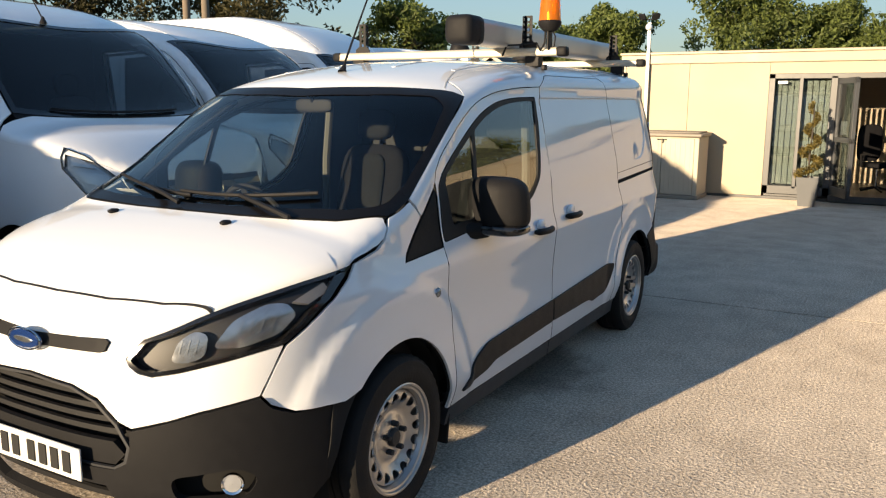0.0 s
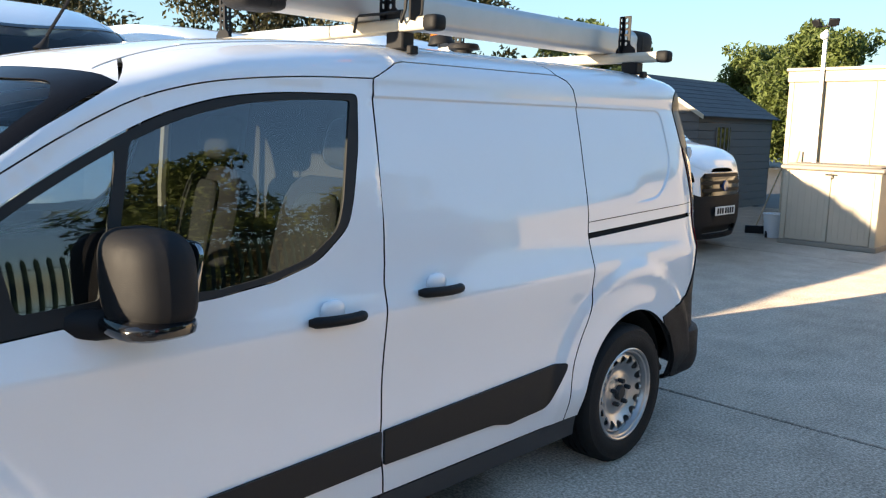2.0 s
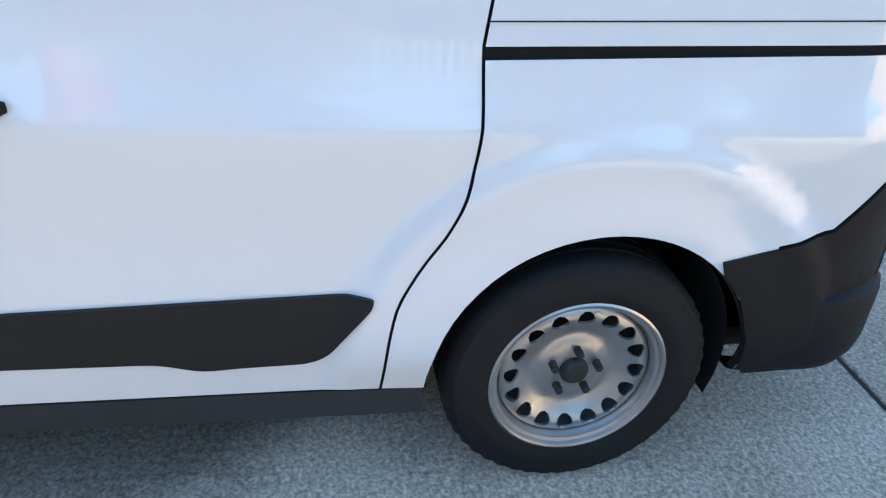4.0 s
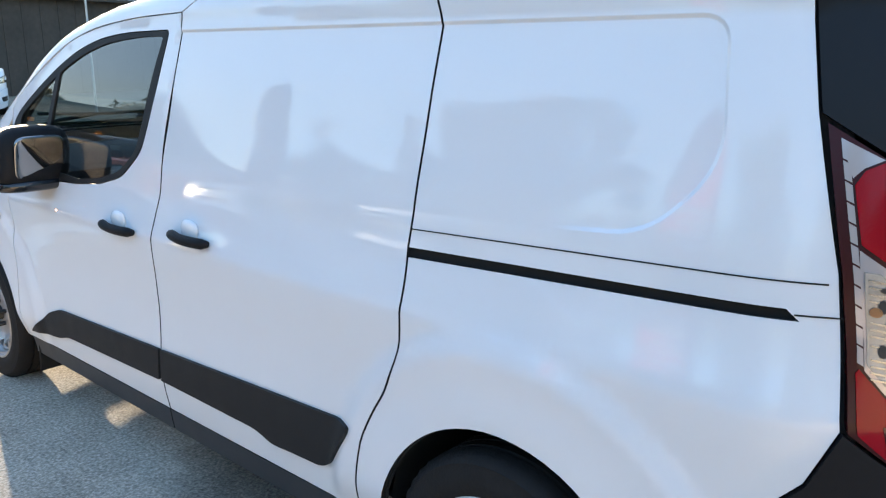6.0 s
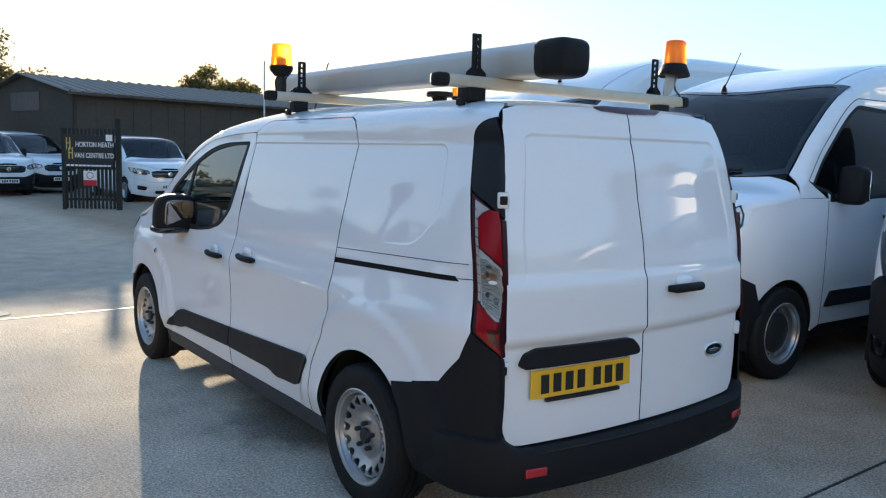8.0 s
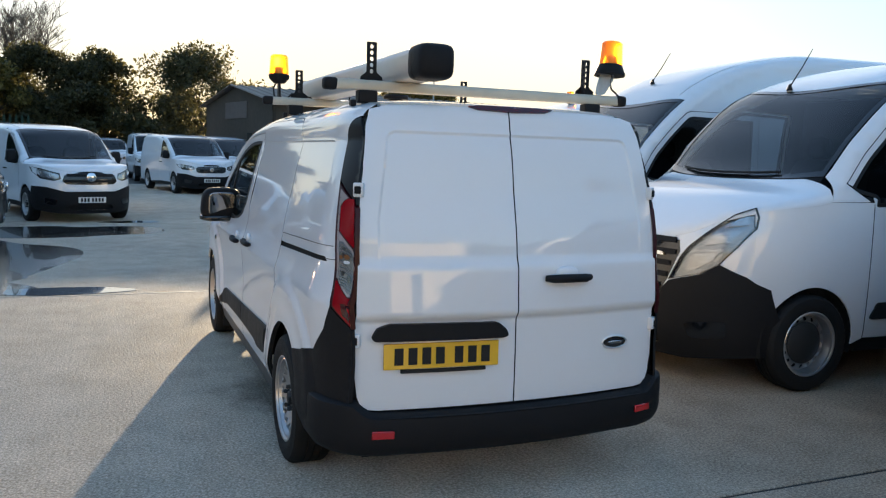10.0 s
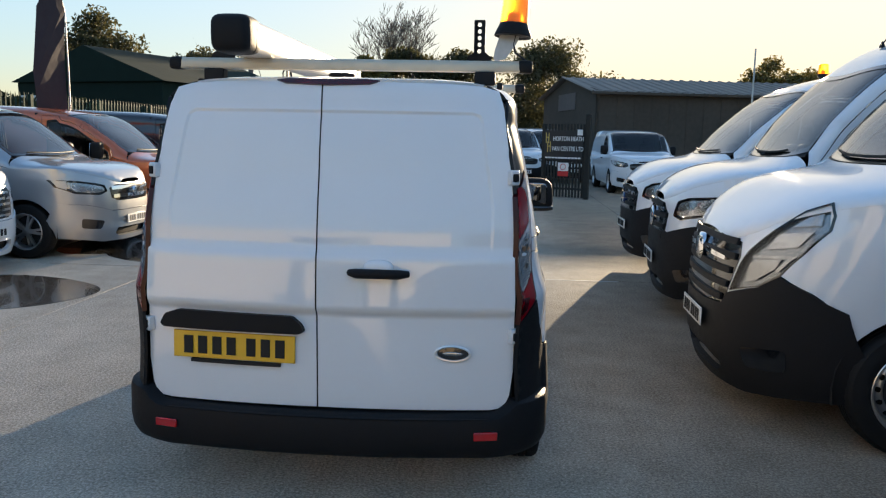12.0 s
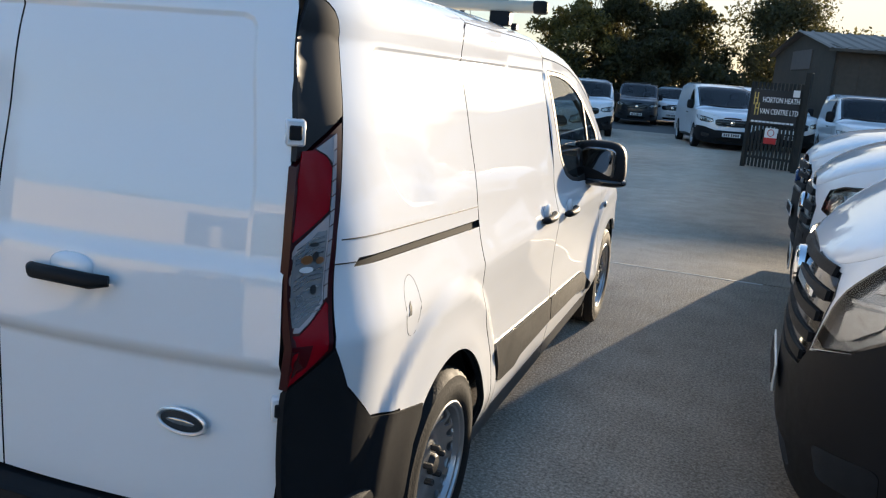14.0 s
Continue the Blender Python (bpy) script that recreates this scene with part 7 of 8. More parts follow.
def limbs(base, height, spread, seed, trunk_r, bare=False, levels=2):
    """A tapered trunk with limbs, and the places where twigs end."""
    rnd = random.Random(seed)
    b, tips = Build(), []

    def grow(p, way, length, rad, level):
        pts, radii = [Vector(p)], [rad]
        w = Vector(way).normalized()
        n = 5
        for i in range(n):
            w = (w + Vector((rnd.uniform(-1, 1), rnd.uniform(-1, 1), rnd.uniform(-0.3, 0.7))) * 0.16).normalized()
            pts.append(pts[-1] + w * length / n)
            radii.append(rad * (1 - 0.75 * (i + 1) / n))
        b.tube(pts, radii, 7 if level < 2 else 4, caps=False)
        if level >= levels:
            tips.append(pts[-1])
            return
        for i in range(5 if level == 0 else 4):
            q = rnd.uniform(0.35, 1.0)
            j = min(int(q * n), n - 1)
            a = rnd.uniform(0, 6.28)
            out = Vector((math.cos(a), math.sin(a), rnd.uniform(0.3, 1.0)))
            grow(pts[j + 1], (w * 0.5 + out * spread).normalized(), length * rnd.uniform(0.45, 0.7), radii[j + 1] * 0.75, level + 1)
        tips.append(pts[-1])
    grow(base, (0, 0, 1), height * 0.55, trunk_r, 0)
    return b, tips


def tree(x, y, h, r, seed, mat=None, count=5200, label="leafy green tree with an uneven crown", size=0.115, low=0.12, group="trees round the yard"):
    mat = mat or LEAF
    rnd = random.Random(seed)
    t = thing("tree", label, "tree", group, at=pose(x, y, -0.05))
    b, tips = limbs((0, 0, 0), h, 0.9, seed, 0.03 * h)
    b.part("trunk", BARK, t)
    cs, rs = [], []
    for i in range(110):
        a, z = rnd.uniform(0, 6.28), rnd.uniform(low, 1.0)
        prof = math.sin(math.pi * min(1, (z - low) / (1 - low) * 0.86 + 0.14)) ** 0.6
        q = r * prof * rnd.uniform(0.05, 0.92) ** 0.6
        cs.append((q * math.cos(a), q * math.sin(a), h * z * rnd.uniform(0.9, 0.98)))
        rs.append(r * rnd.uniform(0.12, 0.25))
    for p in tips:
        if p.z < h * 0.95 and math.hypot(p.x, p.y) < r:
            cs.append(tuple(p))
            rs.append(r * 0.2)
    part("crown", leaves(cs, rs, int(count * 2.8), size, seed), mat, t)
    return t


def planter(x, y):
    t = thing("planter", "tall tapered grey planter with a spiral topiary by the cabin", "planter", "planters by the cabin door", at=pose(x, y, 0))
    b = Build()
    lo, hi = 0.115, 0.165
    b.add([(s * w, u * w, z) for z, w in ((0, lo), (0.46, hi), (0.46, hi - 0.02), (0.40, hi - 0.022)) for s, u in ((-1, -1), (1, -1), (1, 1), (-1, 1))],
          [(3, 2, 1, 0)] + [(4 * k + i, 4 * k + (i + 1) % 4, 4 * k + 4 + (i + 1) % 4, 4 * k + 4 + i) for k in range(3) for i in range(4)] + [(12, 13, 14, 15)])
    b.part("pot", POT, t, smooth=0)
    Build().tube([(0, 0, 0.38), (0.01, 0, 0.8), (-0.01, 0.01, 1.3), (0, 0, 1.62)], [0.018, 0.014, 0.012, 0.006], 7).part("stem", BARK, t)
    cs, rs = [], []
    for i in range(60):
        q = i / 59
        a = q * 6.28 * 3.2
        w = 0.15 * (1 - 0.75 * q)
        cs.append((w * math.cos(a), w * math.sin(a), 0.5 + 1.12 * q))
        rs.append(0.085 * (1 - 0.5 * q))
    part("foliage", leaves(cs, rs, 2600, 0.022, int(abs(x) * 100)), LEAF_AUTUMN, t)
    return t


planter(-1.24, -8.42)
planter(-2.52, -8.42)
# dark shed, tools and bucket behind the row
RESIN = material("grey_brown_resin_board", (0.10, 0.095, 0.09), 0.7, vary=0.1, scale=8, bump=0.06)
SHINGLE = material("dark_shingle", (0.028, 0.03, 0.034), 0.7, vary=0.25, scale=20, bump=0.3, bump_scale=60)
shed = thing("garden_shed", "grey resin garden shed with a dark shingle roof", "shed")
SX0, SX1, SY0, SY1 = 4.37, 6.75, -10.9, -14.2
mid = (SX0 + SX1) / 2
for i in range(12):
    z0 = i * 0.155
    Build().box(SX0, SX0 + 0.03, SY1, SY0, z0, z0 + 0.151, 0.006).part("board", RESIN, shed)
    Build().box(SX0 + 0.002, SX1, SY0 - 0.03, SY0 + 0.002, z0, z0 + 0.151, 0.006).part("board", RESIN, shed)
Build().box(SX1 - 0.03, SX1, SY1, SY0 - 0.03, 0, 1.86, 0.003).part("wall", RESIN, shed)
Build().box(SX0, SX1, SY1, SY1 + 0.03, 0, 1.86, 0.003).part("wall", RESIN, shed)
Build().prism([(SX0, 1.86), (SX1, 1.86), (mid, 2.58)], SY0 - 0.03, SY0, "y").part("gable", RESIN, shed)
Build().prism([(SX0, 1.86), (SX1, 1.86), (mid, 2.58)], SY1, SY1 + 0.03, "y").part("gable", RESIN, shed)
for s, xe in ((1, SX0), (-1, SX1)):
    rows = 9
    for i in range(rows):
        f0, f1 = i / rows, (i + 1.12) / rows
        xa, za = xe - s * 0.12 + (mid - xe + s * 0.12) * f0, 1.80 + 0.80 * f0
        xb, zb_ = xe - s * 0.12 + (mid - xe + s * 0.12) * min(f1, 1.0), 1.80 + 0.80 * min(f1, 1.0)
        Build().prism([(xa, za + 0.020), (xb, zb_ + 0.012), (xb, zb_), (xa, za)], SY1 - 0.1, SY0 + 0.12, "y").part("shingle_course", SHINGLE, shed)
for s, xe in ((1, SX0), (-1, SX1)):
    Build().prism([(xe - s * 0.14, 1.76), (mid, 2.57), (mid, 2.65), (xe - s * 0.14, 1.84)], SY0 + 0.12, SY0 + 0.15, "y").part("barge_board", CREAM_TRIM, shed)
Build().box(mid - 0.55, mid + 0.55, SY0 + 0.003, SY0 + 0.02, 0.05, 1.75, 0.005).part("door", DARK_INSIDE, shed)
Build().box(SX0 - 0.015, SX0 - 0.002, -12.2, -11.6, 1.05, 1.62, 0.004).part("window", TINT, shed)
for i in range(4):
    Build().box(SX0 - 0.02, SX0 - 0.008, -12.15 + i * 0.17, -12.10 + i * 0.17, 1.05, 1.62, 0.002).part("window_bar", RESIN, shed)
bk = thing("bucket", "white plastic bucket holding tools on the concrete", "bucket", at=pose(1.98, -8.75, 0))
Build().lathe([(0.001, 0.004), (0.125, 0.0), (0.155, 0.34), (0.165, 0.345), (0.165, 0.36), (0.148, 0.36), (0.12, 0.02), (0.001, 0.02)], 28).part("body", HINGE_WHITE, bk)
Build().tube([(0.16, 0, 0.34), (0.10, 0.1, 0.36), (-0.10, 0.1, 0.36), (-0.16, 0, 0.34)], 0.004, 6).part("handle", CHROME, bk)
for nm, p0, p1, lab in (("broom", (2.35, -9.0, 0.12), (2.02, -9.35, 1.45), "long wooden broom leaning behind the storage box"), ("mop", (1.92, -8.72, 0.1), (1.80, -9.02, 1.28), "mop with a pale handle standing in a bucket")):
    t = thing(nm, lab, nm)
    Build().tube([p0, p1], 0.013, 8).part("handle", material(nm + "_wood", (0.34, 0.26, 0.16), 0.6, vary=0.15, scale=12), t)
    Build().box(-0.16, 0.16, -0.03, 0.03, -0.12, 0.0, 0.01, pose(*p0, 0, 0, 30)).part("head", POWDER, t)

# ---- fences, gate and sign ----
GREEN_STEEL = material("green_painted_steel", (0.022, 0.045, 0.034), 0.75, vary=0.15, scale=10, Specular_IOR_Level=0.1)
GALV = material("galvanised_steel", (0.45, 0.46, 0.46), 0.5, metal=0.6, vary=0.15, scale=10)


def palisade(p0, p1, h, label, mat=GREEN_STEEL, gap=0.15, near=None):
    a, b_ = Vector((*p0, 0)), Vector((*p1, 0))
    way = (b_ - a).normalized()
    ang = math.degrees(math.atan2(way.y, way.x))
    fence = thing("palisade_fence", label, "fence", at=pose(a.x, a.y, 0, 0, 0, ang))
    length = (b_ - a).length
    prof = [(-0.034, 0.0), (-0.02, 0.012), (0.02, 0.012), (0.034, 0.0), (0.02, 0.006), (-0.02, 0.006)]
    pale = Build()
    pale.prism(prof, 0.05, h - 0.12)
    pale.add([(-0.034, 0, h - 0.12), (0.034, 0, h - 0.12), (0, 0.006, h), (0.0, 0.012, h - 0.12)], [(0, 1, 2), (1, 3, 2), (3, 0, 2)])
    me = pale.mesh("pale", 0)
    me.materials.append(mat)
    n = int(length / gap)
    if n <= 300:
        for i in range(n):
            o = new("pale", me)
            o.parent = fence
            o.location = (0.08 + i * gap, 0.03, 0)
    for z in (0.35, h - 0.45):
        Build().box(0, length, -0.02, 0.025, z - 0.025, z + 0.025, 0.004).part("rail", mat, fence)
    for i in range(int(length / 2.75) + 1):
        Build().box(i * 2.75 - 0.05, i * 2.75 + 0.05, -0.08, -0.02, 0, h - 0.05, 0.006).part("post", mat, fence)
    return fence


palisade((-8.9, -13), (-8.9, 20.5), 2.3, "green steel palisade fence behind parked vehicles")
palisade((-8.9, 20.5), (-3.6, 21.5), 2.3, "green steel palisade fence at the back of the yard")
palisade((-12.0, -14.5), (-8.9, -13.0), 2.3, "green steel palisade fence at the yard corner")
GATE_STEEL = material("dark_gate_steel", (0.030, 0.030, 0.027), 0.7, vary=0.2, scale=10, Specular_IOR_Level=0.15)
GATE = thing("gate_panel", "dark steel gate panel of upright pales carrying a sign", "gate", at=pose(1.70, 17.90, 0, 0, 0, -28))
for i in range(13):
    Build().box(0.04 + i * 0.09, 0.10 + i * 0.09, -0.01, 0.01, 0.03, 1.95, 0.004).part("pale", GATE_STEEL, GATE)
for z in (0.25, 1.0, 1.6):
    Build().box(0, 1.22, 0.01, 0.05, z - 0.03, z + 0.03, 0.004).part("rail", GATE_STEEL, GATE)
Build().box(1.20, 1.32, -0.05, 0.07, 0, 2.2, 0.006).part("post", GATE_STEEL, GATE)
Build().box(-0.03, 0.05, -0.04, 0.06, 0, 1.95, 0.006).part("post", GATE_STEEL, GATE)
SIGN_DARK = material("dark_sign_board", (0.012, 0.012, 0.014), 0.4, vary=0.05)
SIGN_GOLD = material("gold_lettering", (0.55, 0.40, 0.10), 0.5)
SIGN_WHITE = material("white_lettering", (0.75, 0.75, 0.75), 0.5)
SIGN_RED = material("red_print", (0.45, 0.02, 0.02), 0.5)
board = thing("sign_board", "dark yard sign with white lettering on the gate", "sign", at=pose(1.725, 17.855, 1.01, 0, 0, -28))
Build().box(0, 1.10, -0.012, 0.0, 0, 0.78, 0.003).part("panel", SIGN_DARK, board)


def words(text, x, z, size, mat, parent, face=-0.014, bold=0.0025, narrow=1.0):
    cu = bpy.data.curves.new("lettering", "FONT")
    cu.body, cu.size, cu.extrude, cu.offset = text, size, 0.0015, bold
    cu.align_x = "LEFT"
    tmp = bpy.data.objects.new("lettering", cu)
    me = bpy.data.meshes.new_from_object(tmp)
    bpy.data.objects.remove(tmp)
    me.materials.clear()
    ob = part("lettering", me, mat, parent)
    ob.matrix_local = pose(x, face, z, 90, 0, 0) @ Matrix.Diagonal((narrow, 1, 1, 1))
    return ob


words("HORTON HEATH", 0.25, 0.50, 0.165, SIGN_WHITE, board, narrow=0.67)
words("VAN CENTRE LTD", 0.22, 0.24, 0.165, SIGN_WHITE, board, narrow=0.67)
for i in range(11):
    Build().box(0.04 + i * 0.093, 0.117 + i * 0.093, -0.016, -0.012, 0.035, 0.075, 0.001).part("text_bar", SIGN_WHITE, board)
for x, z in ((0.04, 0.43), (0.09, 0.20)):
    b = Build().box(x, x + 0.024, -0.016, -0.012, z, z + 0.28, 0.001).box(x + 0.076, x + 0.10, -0.016, -0.012, z, z + 0.28, 0.001)
    b.box(x, x + 0.10, -0.0162, -0.0118, z + 0.14, z + 0.165, 0.001)
    b.part("emblem", SIGN_GOLD, board)
note = thing("notice", "small white notice above the sign", "notice", at=pose(2.56, 17.42, 1.66, 0, 0, -28))
Build().box(0, 0.15, -0.03, -0.022, 0, 0.15, 0.002).part("panel", PAPER, note)
note = thing("notice", "red and white prohibition notice on the gate", "notice", at=pose(2.10, 17.675, 0.58, 0, 0, -28))
Build().box(0, 0.30, -0.03, -0.022, 0, 0.36, 0.002).part("panel", PAPER, note)
Build().box(0.0, 0.30, -0.034, -0.030, 0.0, 0.14, 0.001).part("band", SIGN_RED, note)
Build().tube([(0.15 + 0.075 * math.cos(a), -0.034, 0.25 + 0.075 * math.sin(a)) for a in np.linspace(0, 6.283, 25)], 0.008, 6, caps=False).part("ring", SIGN_RED, note)
# barn behind the gate
BARN = material("dark_brown_cladding", (0.095, 0.076, 0.060), 0.9, vary=0.2, scale=6, Specular_IOR_Level=0.1)
BARN_BOARD = material("faded_gable_board", (0.13, 0.10, 0.085), 0.8, vary=0.3, scale=5)
TIN = material("brown_sheet_roof", (0.20, 0.165, 0.135), 0.7, metal=0.0, vary=0.2, scale=5)
barn = thing("barn", "dark clad barn with a brown ribbed sheet roof", "barn", at=pose(3.26, 31.3, 0, 0, 0, 11.8))
BL, BD, BE, BR = 24.0, 4.0, 3.41, 4.14
Build().box(0, BL, -BD, -BD + 0.1, 0, BE, 0.01).part("wall", BARN, barn)
Build().box(0, BL, BD - 0.1, BD, 0, BE, 0.01).part("wall", BARN, barn)
for x in (0, BL - 0.1):
    Build().prism([(-BD, 0), (BD, 0), (BD, BE), (0, BR - 0.05), (-BD, BE)], x, x + 0.1, "x").part("gable_wall", BARN, barn)
for i in range(34):
    Build().box(0.1 + i * 0.7, 0.13 + i * 0.7, -BD - 0.02, -BD, 0, BE, 0.004).part("cladding_rib", BARN, barn)
for s in (-1, 1):
    wave = Build()
    n = 56
    for i in range(n):
        x0, x1 = -0.3 + (BL + 0.6) * i / n, -0.3 + (BL + 0.6) * (i + 1) / n
        us = (x0, x0 + 0.05, x0 + 0.09, x0 + 0.14, x1)
        dz = (0.0, 0.045, 0.045, 0.0, 0.0)
        verts = [(u, s * (BD + 0.3), BE - 0.07 + h) for u, h in zip(us, dz)] + [(u, 0, BR + h) for u, h in zip(us, dz)]
        wave.add(verts, [(j, j + 1, j + 6, j + 5) for j in range(4)])
    wave.part("roof_sheet", TIN, barn, smooth=0)
Build().box(-0.32, BL + 0.32, -BD - 0.36, -BD - 0.26, BE - 0.16, BE - 0.06, 0.01).part("gutter", BARN, barn)
Build().box(-0.03, -0.002, -1.3, 1.3, 2.75, 3.45, 0.004).part("name_board", BARN_BOARD, barn, "faded pale board on the gable")
# green shed and canopy behind the fence
GREEN_CLAD = material("dark_green_cladding", (0.018, 0.030, 0.023), 0.9, vary=0.15, scale=5, Specular_IOR_Level=0.08)
gs = thing("green_building", "dark green clad building behind the fence", "building", at=pose(-13.4, 22.5, 0, 0, 0, -18))
Build().box(-3.2, 3.2, 0, 8, 0, 3.2, 0.02).part("wall", GREEN_CLAD, gs)
Build().prism([(-3.4, 3.15), (3.4, 3.15), (0, 4.35)], -0.1, 8.1, "y").part("roof", GREEN_CLAD, gs)
Build().box(-3.1, -1.9, -0.03, 0, 1.9, 2.7, 0.004).part("notice_board", PAPER, gs)
ca = thing("canopy", "white canopy with a scalloped edge behind the fence", "canopy", at=pose(-7.8, 26.0, 0, 0, 0, 12))
Build().box(-1.3, 1.3, 0, 2.4, 2.35, 2.75, 0.15).part("top", HINGE_WHITE, ca)
for i in range(10):
    Build().prism([(-1.3 + i * 0.26, 2.4), (-1.06 + i * 0.26, 2.4), (-1.12 + i * 0.26, 2.12), (-1.24 + i * 0.26, 2.12)], -0.02, 0.0, "y").part("scallop", HINGE_WHITE, ca)
for x in (-1.25, 1.25):
    Build().tube([(x, 0.1, -0.05), (x, 0.1, 2.4)], 0.04, 8).part("pole", GALV, ca)
# feather flags
FLAG = material("dark_flag_fabric", (0.03, 0.022, 0.028), 0.8, vary=0.1)
FLAG_RED = material("red_flag_fabric", (0.40, 0.03, 0.02), 0.8, vary=0.1)


def feather_flag(x, y, turn, mat, label, h=4.2):
    t = thing("feather_flag", label, "flag", "feather flags along the fence", at=pose(x, y, 0, 0, 0, turn))
    pts = [(0, 0, 0), (0, 0, h * 0.6), (0.02, 0, h * 0.85), (0.16, 0, h * 0.98), (0.42, 0, h)]
    Build().tube(pts, [0.018, 0.015, 0.012, 0.010, 0.008], 8).part("pole", GALV, t)

    def cloth(a, b):
        bow = 0.42 * np.clip((b - h * 0.85) / (h * 0.15), 0, 1) ** 1.6
        return np.stack([a + bow * 0.6, 0.05 * np.sin(a * 6 + b * 1.7), b], -1)
    poly = [(0.03, 0.9), (0.62, 1.25), (0.70, h * 0.6), (0.55, h * 0.86), (0.25, h * 0.97), (0.05, h * 0.9)]
    f = sheet("cloth", cloth, poly, mat, t, step=0.15, thick=0.0155)
    for i, (z, w) in enumerate(((1.45, 0.4), (1.7, 0.42), (1.95, 0.36), (2.2, 0.45))):
        Build().box(0.12, 0.12 + w, -0.075, -0.068, z, z + 0.13, 0.002).part("text_bar", SIGN_GOLD if mat is FLAG else SIGN_WHITE, t)
    return t


feather_flag(-7.0, 9.9, 245, FLAG, "dark feather flag with gold marks by the fence")
feather_flag(-7.6, 2.2, 80, FLAG_RED, "red feather flag by the fence")

# ---- poles, trees and hedges ----
WOODPOLE = material("weathered_pole_wood", (0.16, 0.13, 0.10), 0.9, vary=0.2, scale=6, bump=0.3)
up = thing("utility_pole", "wooden electricity pole with a crossarm and insulators", "utility pole", at=pose(-12.4, 37.0, -0.05, 0, 0, 12))
Build().tube([(0, 0, 0), (0, 0, 7.0)], [0.16, 0.11], 10).part("pole", WOODPOLE, up)
Build().box(-0.85, 0.85, -0.045, 0.045, 6.38, 6.47, 0.01).part("crossarm", WOODPOLE, up)
for x in (-0.78, -0.35, 0.35, 0.78):
    Build().lathe([(0.03, 0), (0.06, 0.05), (0.03, 0.1), (0.06, 0.15), (0.02, 0.2)], 10, "z", Matrix.Translation((x, 0, 6.47))).part("insulator", HUB, up)
Build().tube([(0.1, 0, 5.8), (1.1, 0, 2.4)], 0.015, 5).part("stay", HUB, up)
for x, y in ((18.0, -14.6), (19.3, -15.0)):
    wp_ = thing("wooden_pole", "plain wooden pole beyond the parked vans", "pole", "poles behind the row", at=pose(x, y, -0.05))
    Build().tube([(0, 0, 0), (0, 0, 6.6)], [0.14, 0.12], 10).part("shaft", WOODPOLE, wp_)

fp = thing("thin_pole", "thin pale pole standing before the barn", "pole", at=pose(7.42, 19.12, 0))
Build().tube([(0, 0, 0), (0, 0, 4.1)], [0.03, 0.022], 10).part("shaft", GALV, fp)
Build().lathe([(0.09, 0.0), (0.09, 0.012), (0.04, 0.02), (0.034, 0.08)], 12).part("base_plate", GALV, fp)
# (x, y, height, radius, leaves)
for i, (x, y, h, r, mat, cnt) in enumerate((
        (4.5, -36, 7.4, 3.6, LEAF, 6500), (0.5, -38, 6.6, 3.0, LEAF, 5200), (-3.5, -36, 7.0, 3.3, LEAF, 5200), (-8, -38, 7.2, 3.5, LEAF, 5200), (-13, -36, 6.6, 3.4, LEAF, 4800),
        (9.5, -30, 5.8, 2.7, LEAF, 6500), (13.0, -34, 5.6, 2.4, LEAF, 4000), (-19, -36, 7.4, 3.8, LEAF, 4500),
        (21, -20, 9.0, 4.0, LEAF_DARK, 6500), (26, -15, 9.5, 4.4, LEAF_DARK, 6500), (17, -25, 6.0, 2.6, LEAF, 5000), (30, -8, 9.0, 4.2, LEAF_DARK, 5500), (33, 2, 8.5, 4.2, LEAF_DARK, 4500),
        (-5.2, 45, 6.8, 3.3, LEAF_DARK, 7500), (-2.3, 47, 6.9, 3.0, LEAF_DARK, 7500), (-7.8, 43, 6.2, 2.6, LEAF_AUTUMN, 5000),
        (3.1, 47, 7.4, 4.8, LEAF_DARK, 5600), (2.4, 52, 5.0, 2.4, LEAF_DARK, 4200), (17.5, 50, 7.0, 2.8, LEAF_AUTUMN, 4200), (21, 52, 6.4, 2.4, LEAF_AUTUMN, 3600),
        (-15.5, 38, 6.0, 2.8, LEAF_DARK, 5000), (-20, 36, 7.6, 3.2, LEAF_DARK, 5000), (-18, 15, 7.4, 2.8, LEAF_DARK, 5200), (-15, 9.5, 7.6, 2.8, LEAF_DARK, 5200), (-17, 2, 7.2, 3.0, LEAF, 5200), (-16, -6, 7.0, 3.0, LEAF, 5000), (-18, -14, 7.0, 3.2, LEAF, 4500),
        (-24, 28, 8, 3.4, LEAF_DARK, 4500))):
    tree(x, y, h, r, 40 + i, mat, cnt, "dark leafy tree beyond the yard" if mat is LEAF_DARK else ("tree with yellowing leaves beyond the yard" if mat is LEAF_AUTUMN else "leafy green tree beyond the yard"))
bt = thing("tree", "bare leafless tree with fine twigs", "tree", "trees round the yard", at=pose(-7.6, 50.0, -0.05))


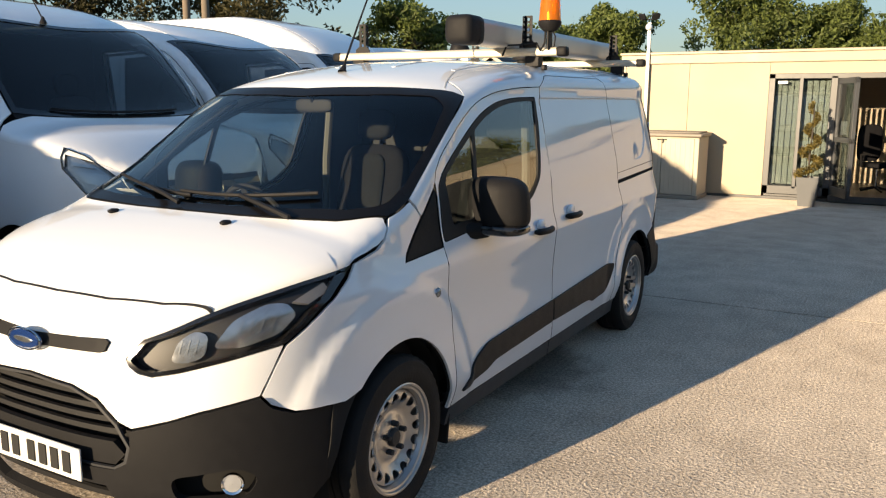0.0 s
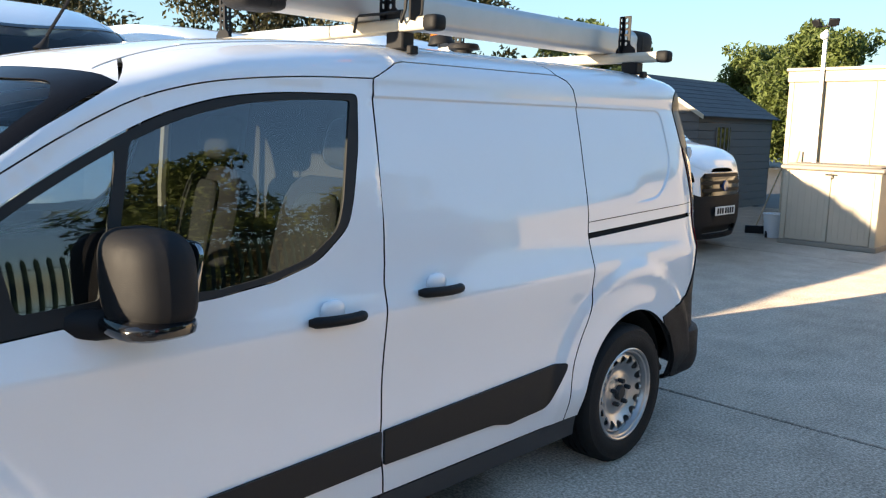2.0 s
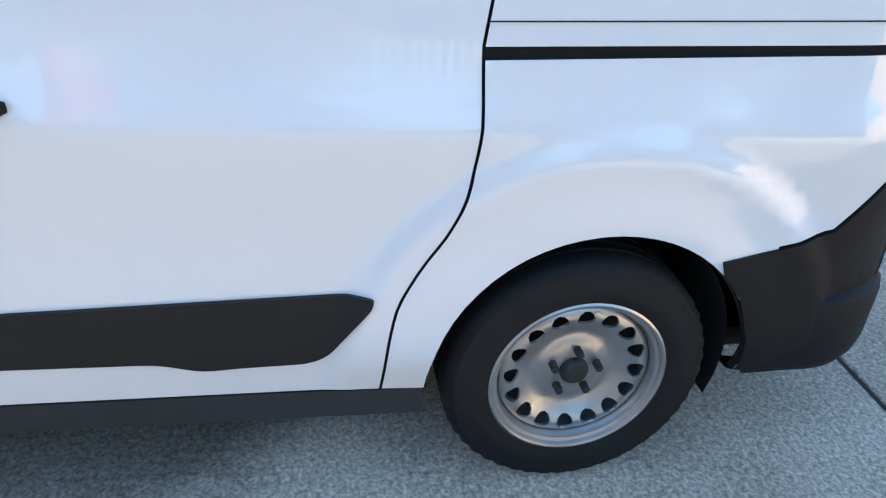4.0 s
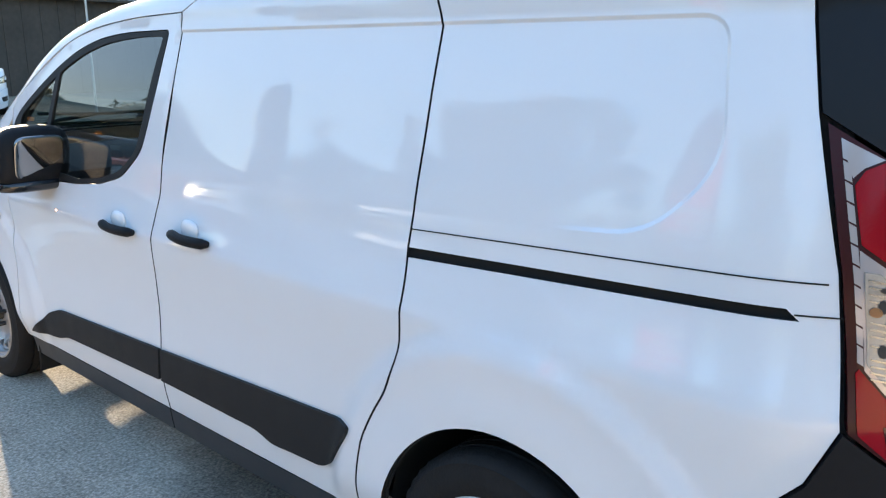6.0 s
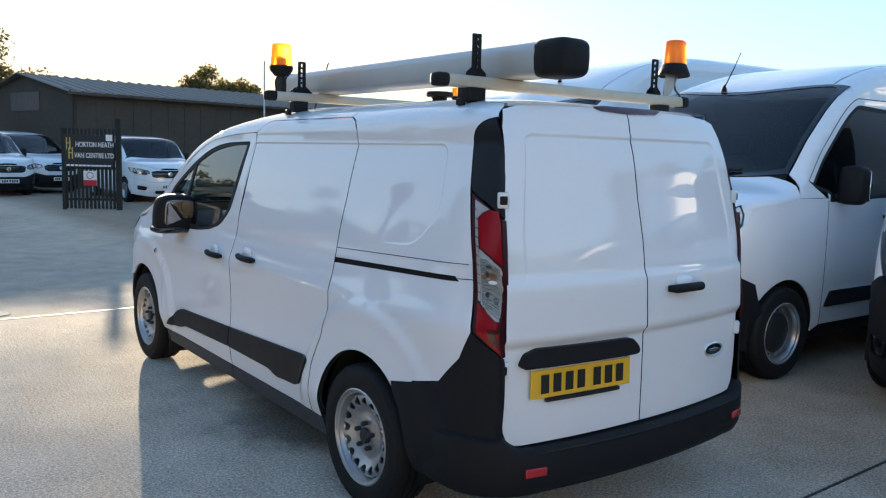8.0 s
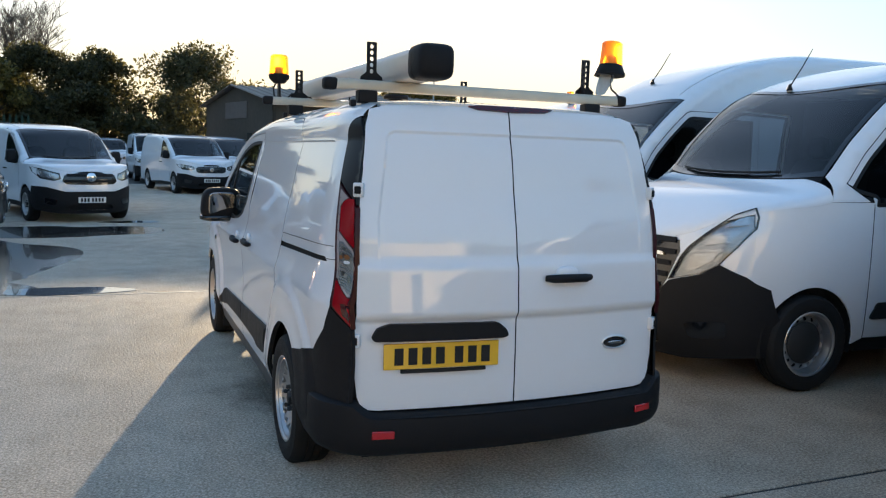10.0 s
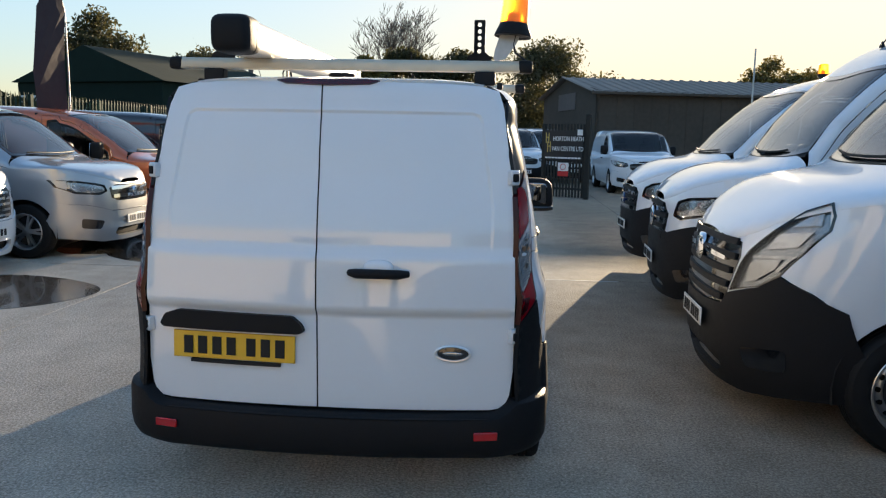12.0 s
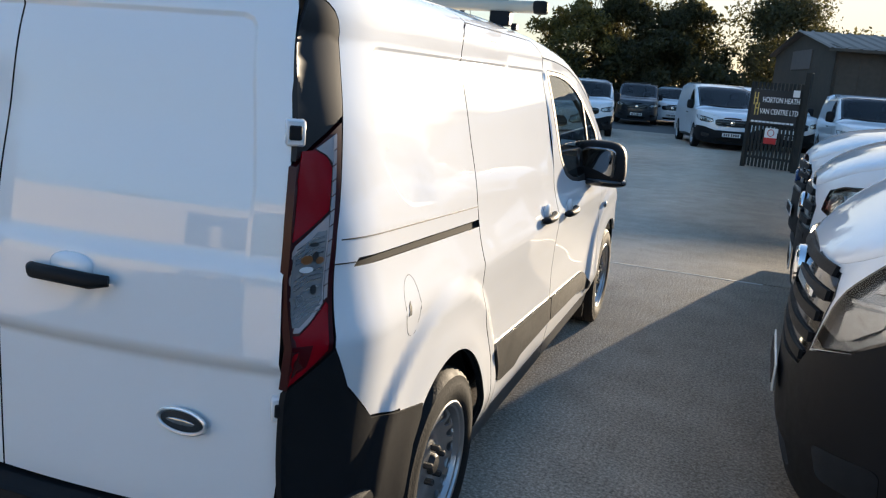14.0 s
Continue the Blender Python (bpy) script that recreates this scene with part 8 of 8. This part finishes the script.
def bare_tree(height, seed):
    rnd = random.Random(seed)
    b = Build()

    def grow(p, way, length, rad, level):
        pts, w = [p], way.normalized()
        for i in range(3):
            w = (w + Vector((rnd.uniform(-1, 1), rnd.uniform(-1, 1), rnd.uniform(-0.1, 0.5))) * 0.17).normalized()
            pts.append(pts[-1] + w * length / 3)
        b.tube(pts, [rad, rad * 0.85, rad * 0.7, rad * 0.5], 6 if level < 2 else 3, caps=False)
        if level == 6:
            return
        for i in range(3 if level else 5):
            out = Vector((rnd.uniform(-1, 1), rnd.uniform(-1, 1), rnd.uniform(0.0, 0.9)))
            grow(pts[rnd.choice((2, 3, 3))], w * 0.9 + out * 0.95, length * rnd.uniform(0.62, 0.82), max(rad * 0.55, 0.016), level + 1)
    grow(Vector((0, 0, 0)), Vector((0, 0, 1)), height * 0.26, 0.24, 0)
    return b


bare_tree(12.6, 5).part("trunk", BARK, bt)


def hedge(name, label, x0, y0, x1, y1, h, w, count, seed, mat):
    rnd = random.Random(seed)
    cs, rs = [], []
    n = int(math.hypot(x1 - x0, y1 - y0) / 1.2) + 2
    for i in range(n * 3):
        q = rnd.random()
        cs.append((x0 + (x1 - x0) * q + rnd.uniform(-w, w), y0 + (y1 - y0) * q + rnd.uniform(-w, w), h * rnd.uniform(0.1, 0.85)))
        rs.append(rnd.uniform(0.5, 0.9) * h * 0.35)
    return tagged(part(name, leaves(cs, rs, count, 0.17, seed), mat), label, "hedge", kind="stuff")


hedge("hedge", "overgrown green hedge behind the cabin", -24, -33, 16, -32, 3.6, 1.2, 16000, 71, LEAF)
hedge("hedge", "dark hedge behind the parked row", 15, -26, 34, 6, 4.2, 1.4, 15000, 72, LEAF_DARK)
hedge("hedge", "dark hedge beyond the far vans", -22, 40, 2, 44, 3.4, 1.2, 14000, 73, LEAF_DARK)
hedge("hedge", "dark hedge behind the side fence", -13, -14, -12.5, 20, 2.6, 0.9, 12000, 74, LEAF_DARK)
hedge("hedge", "dark hedge beyond the barn", 2, 50, 34, 52, 3.0, 1.4, 9000, 75, LEAF_DARK)
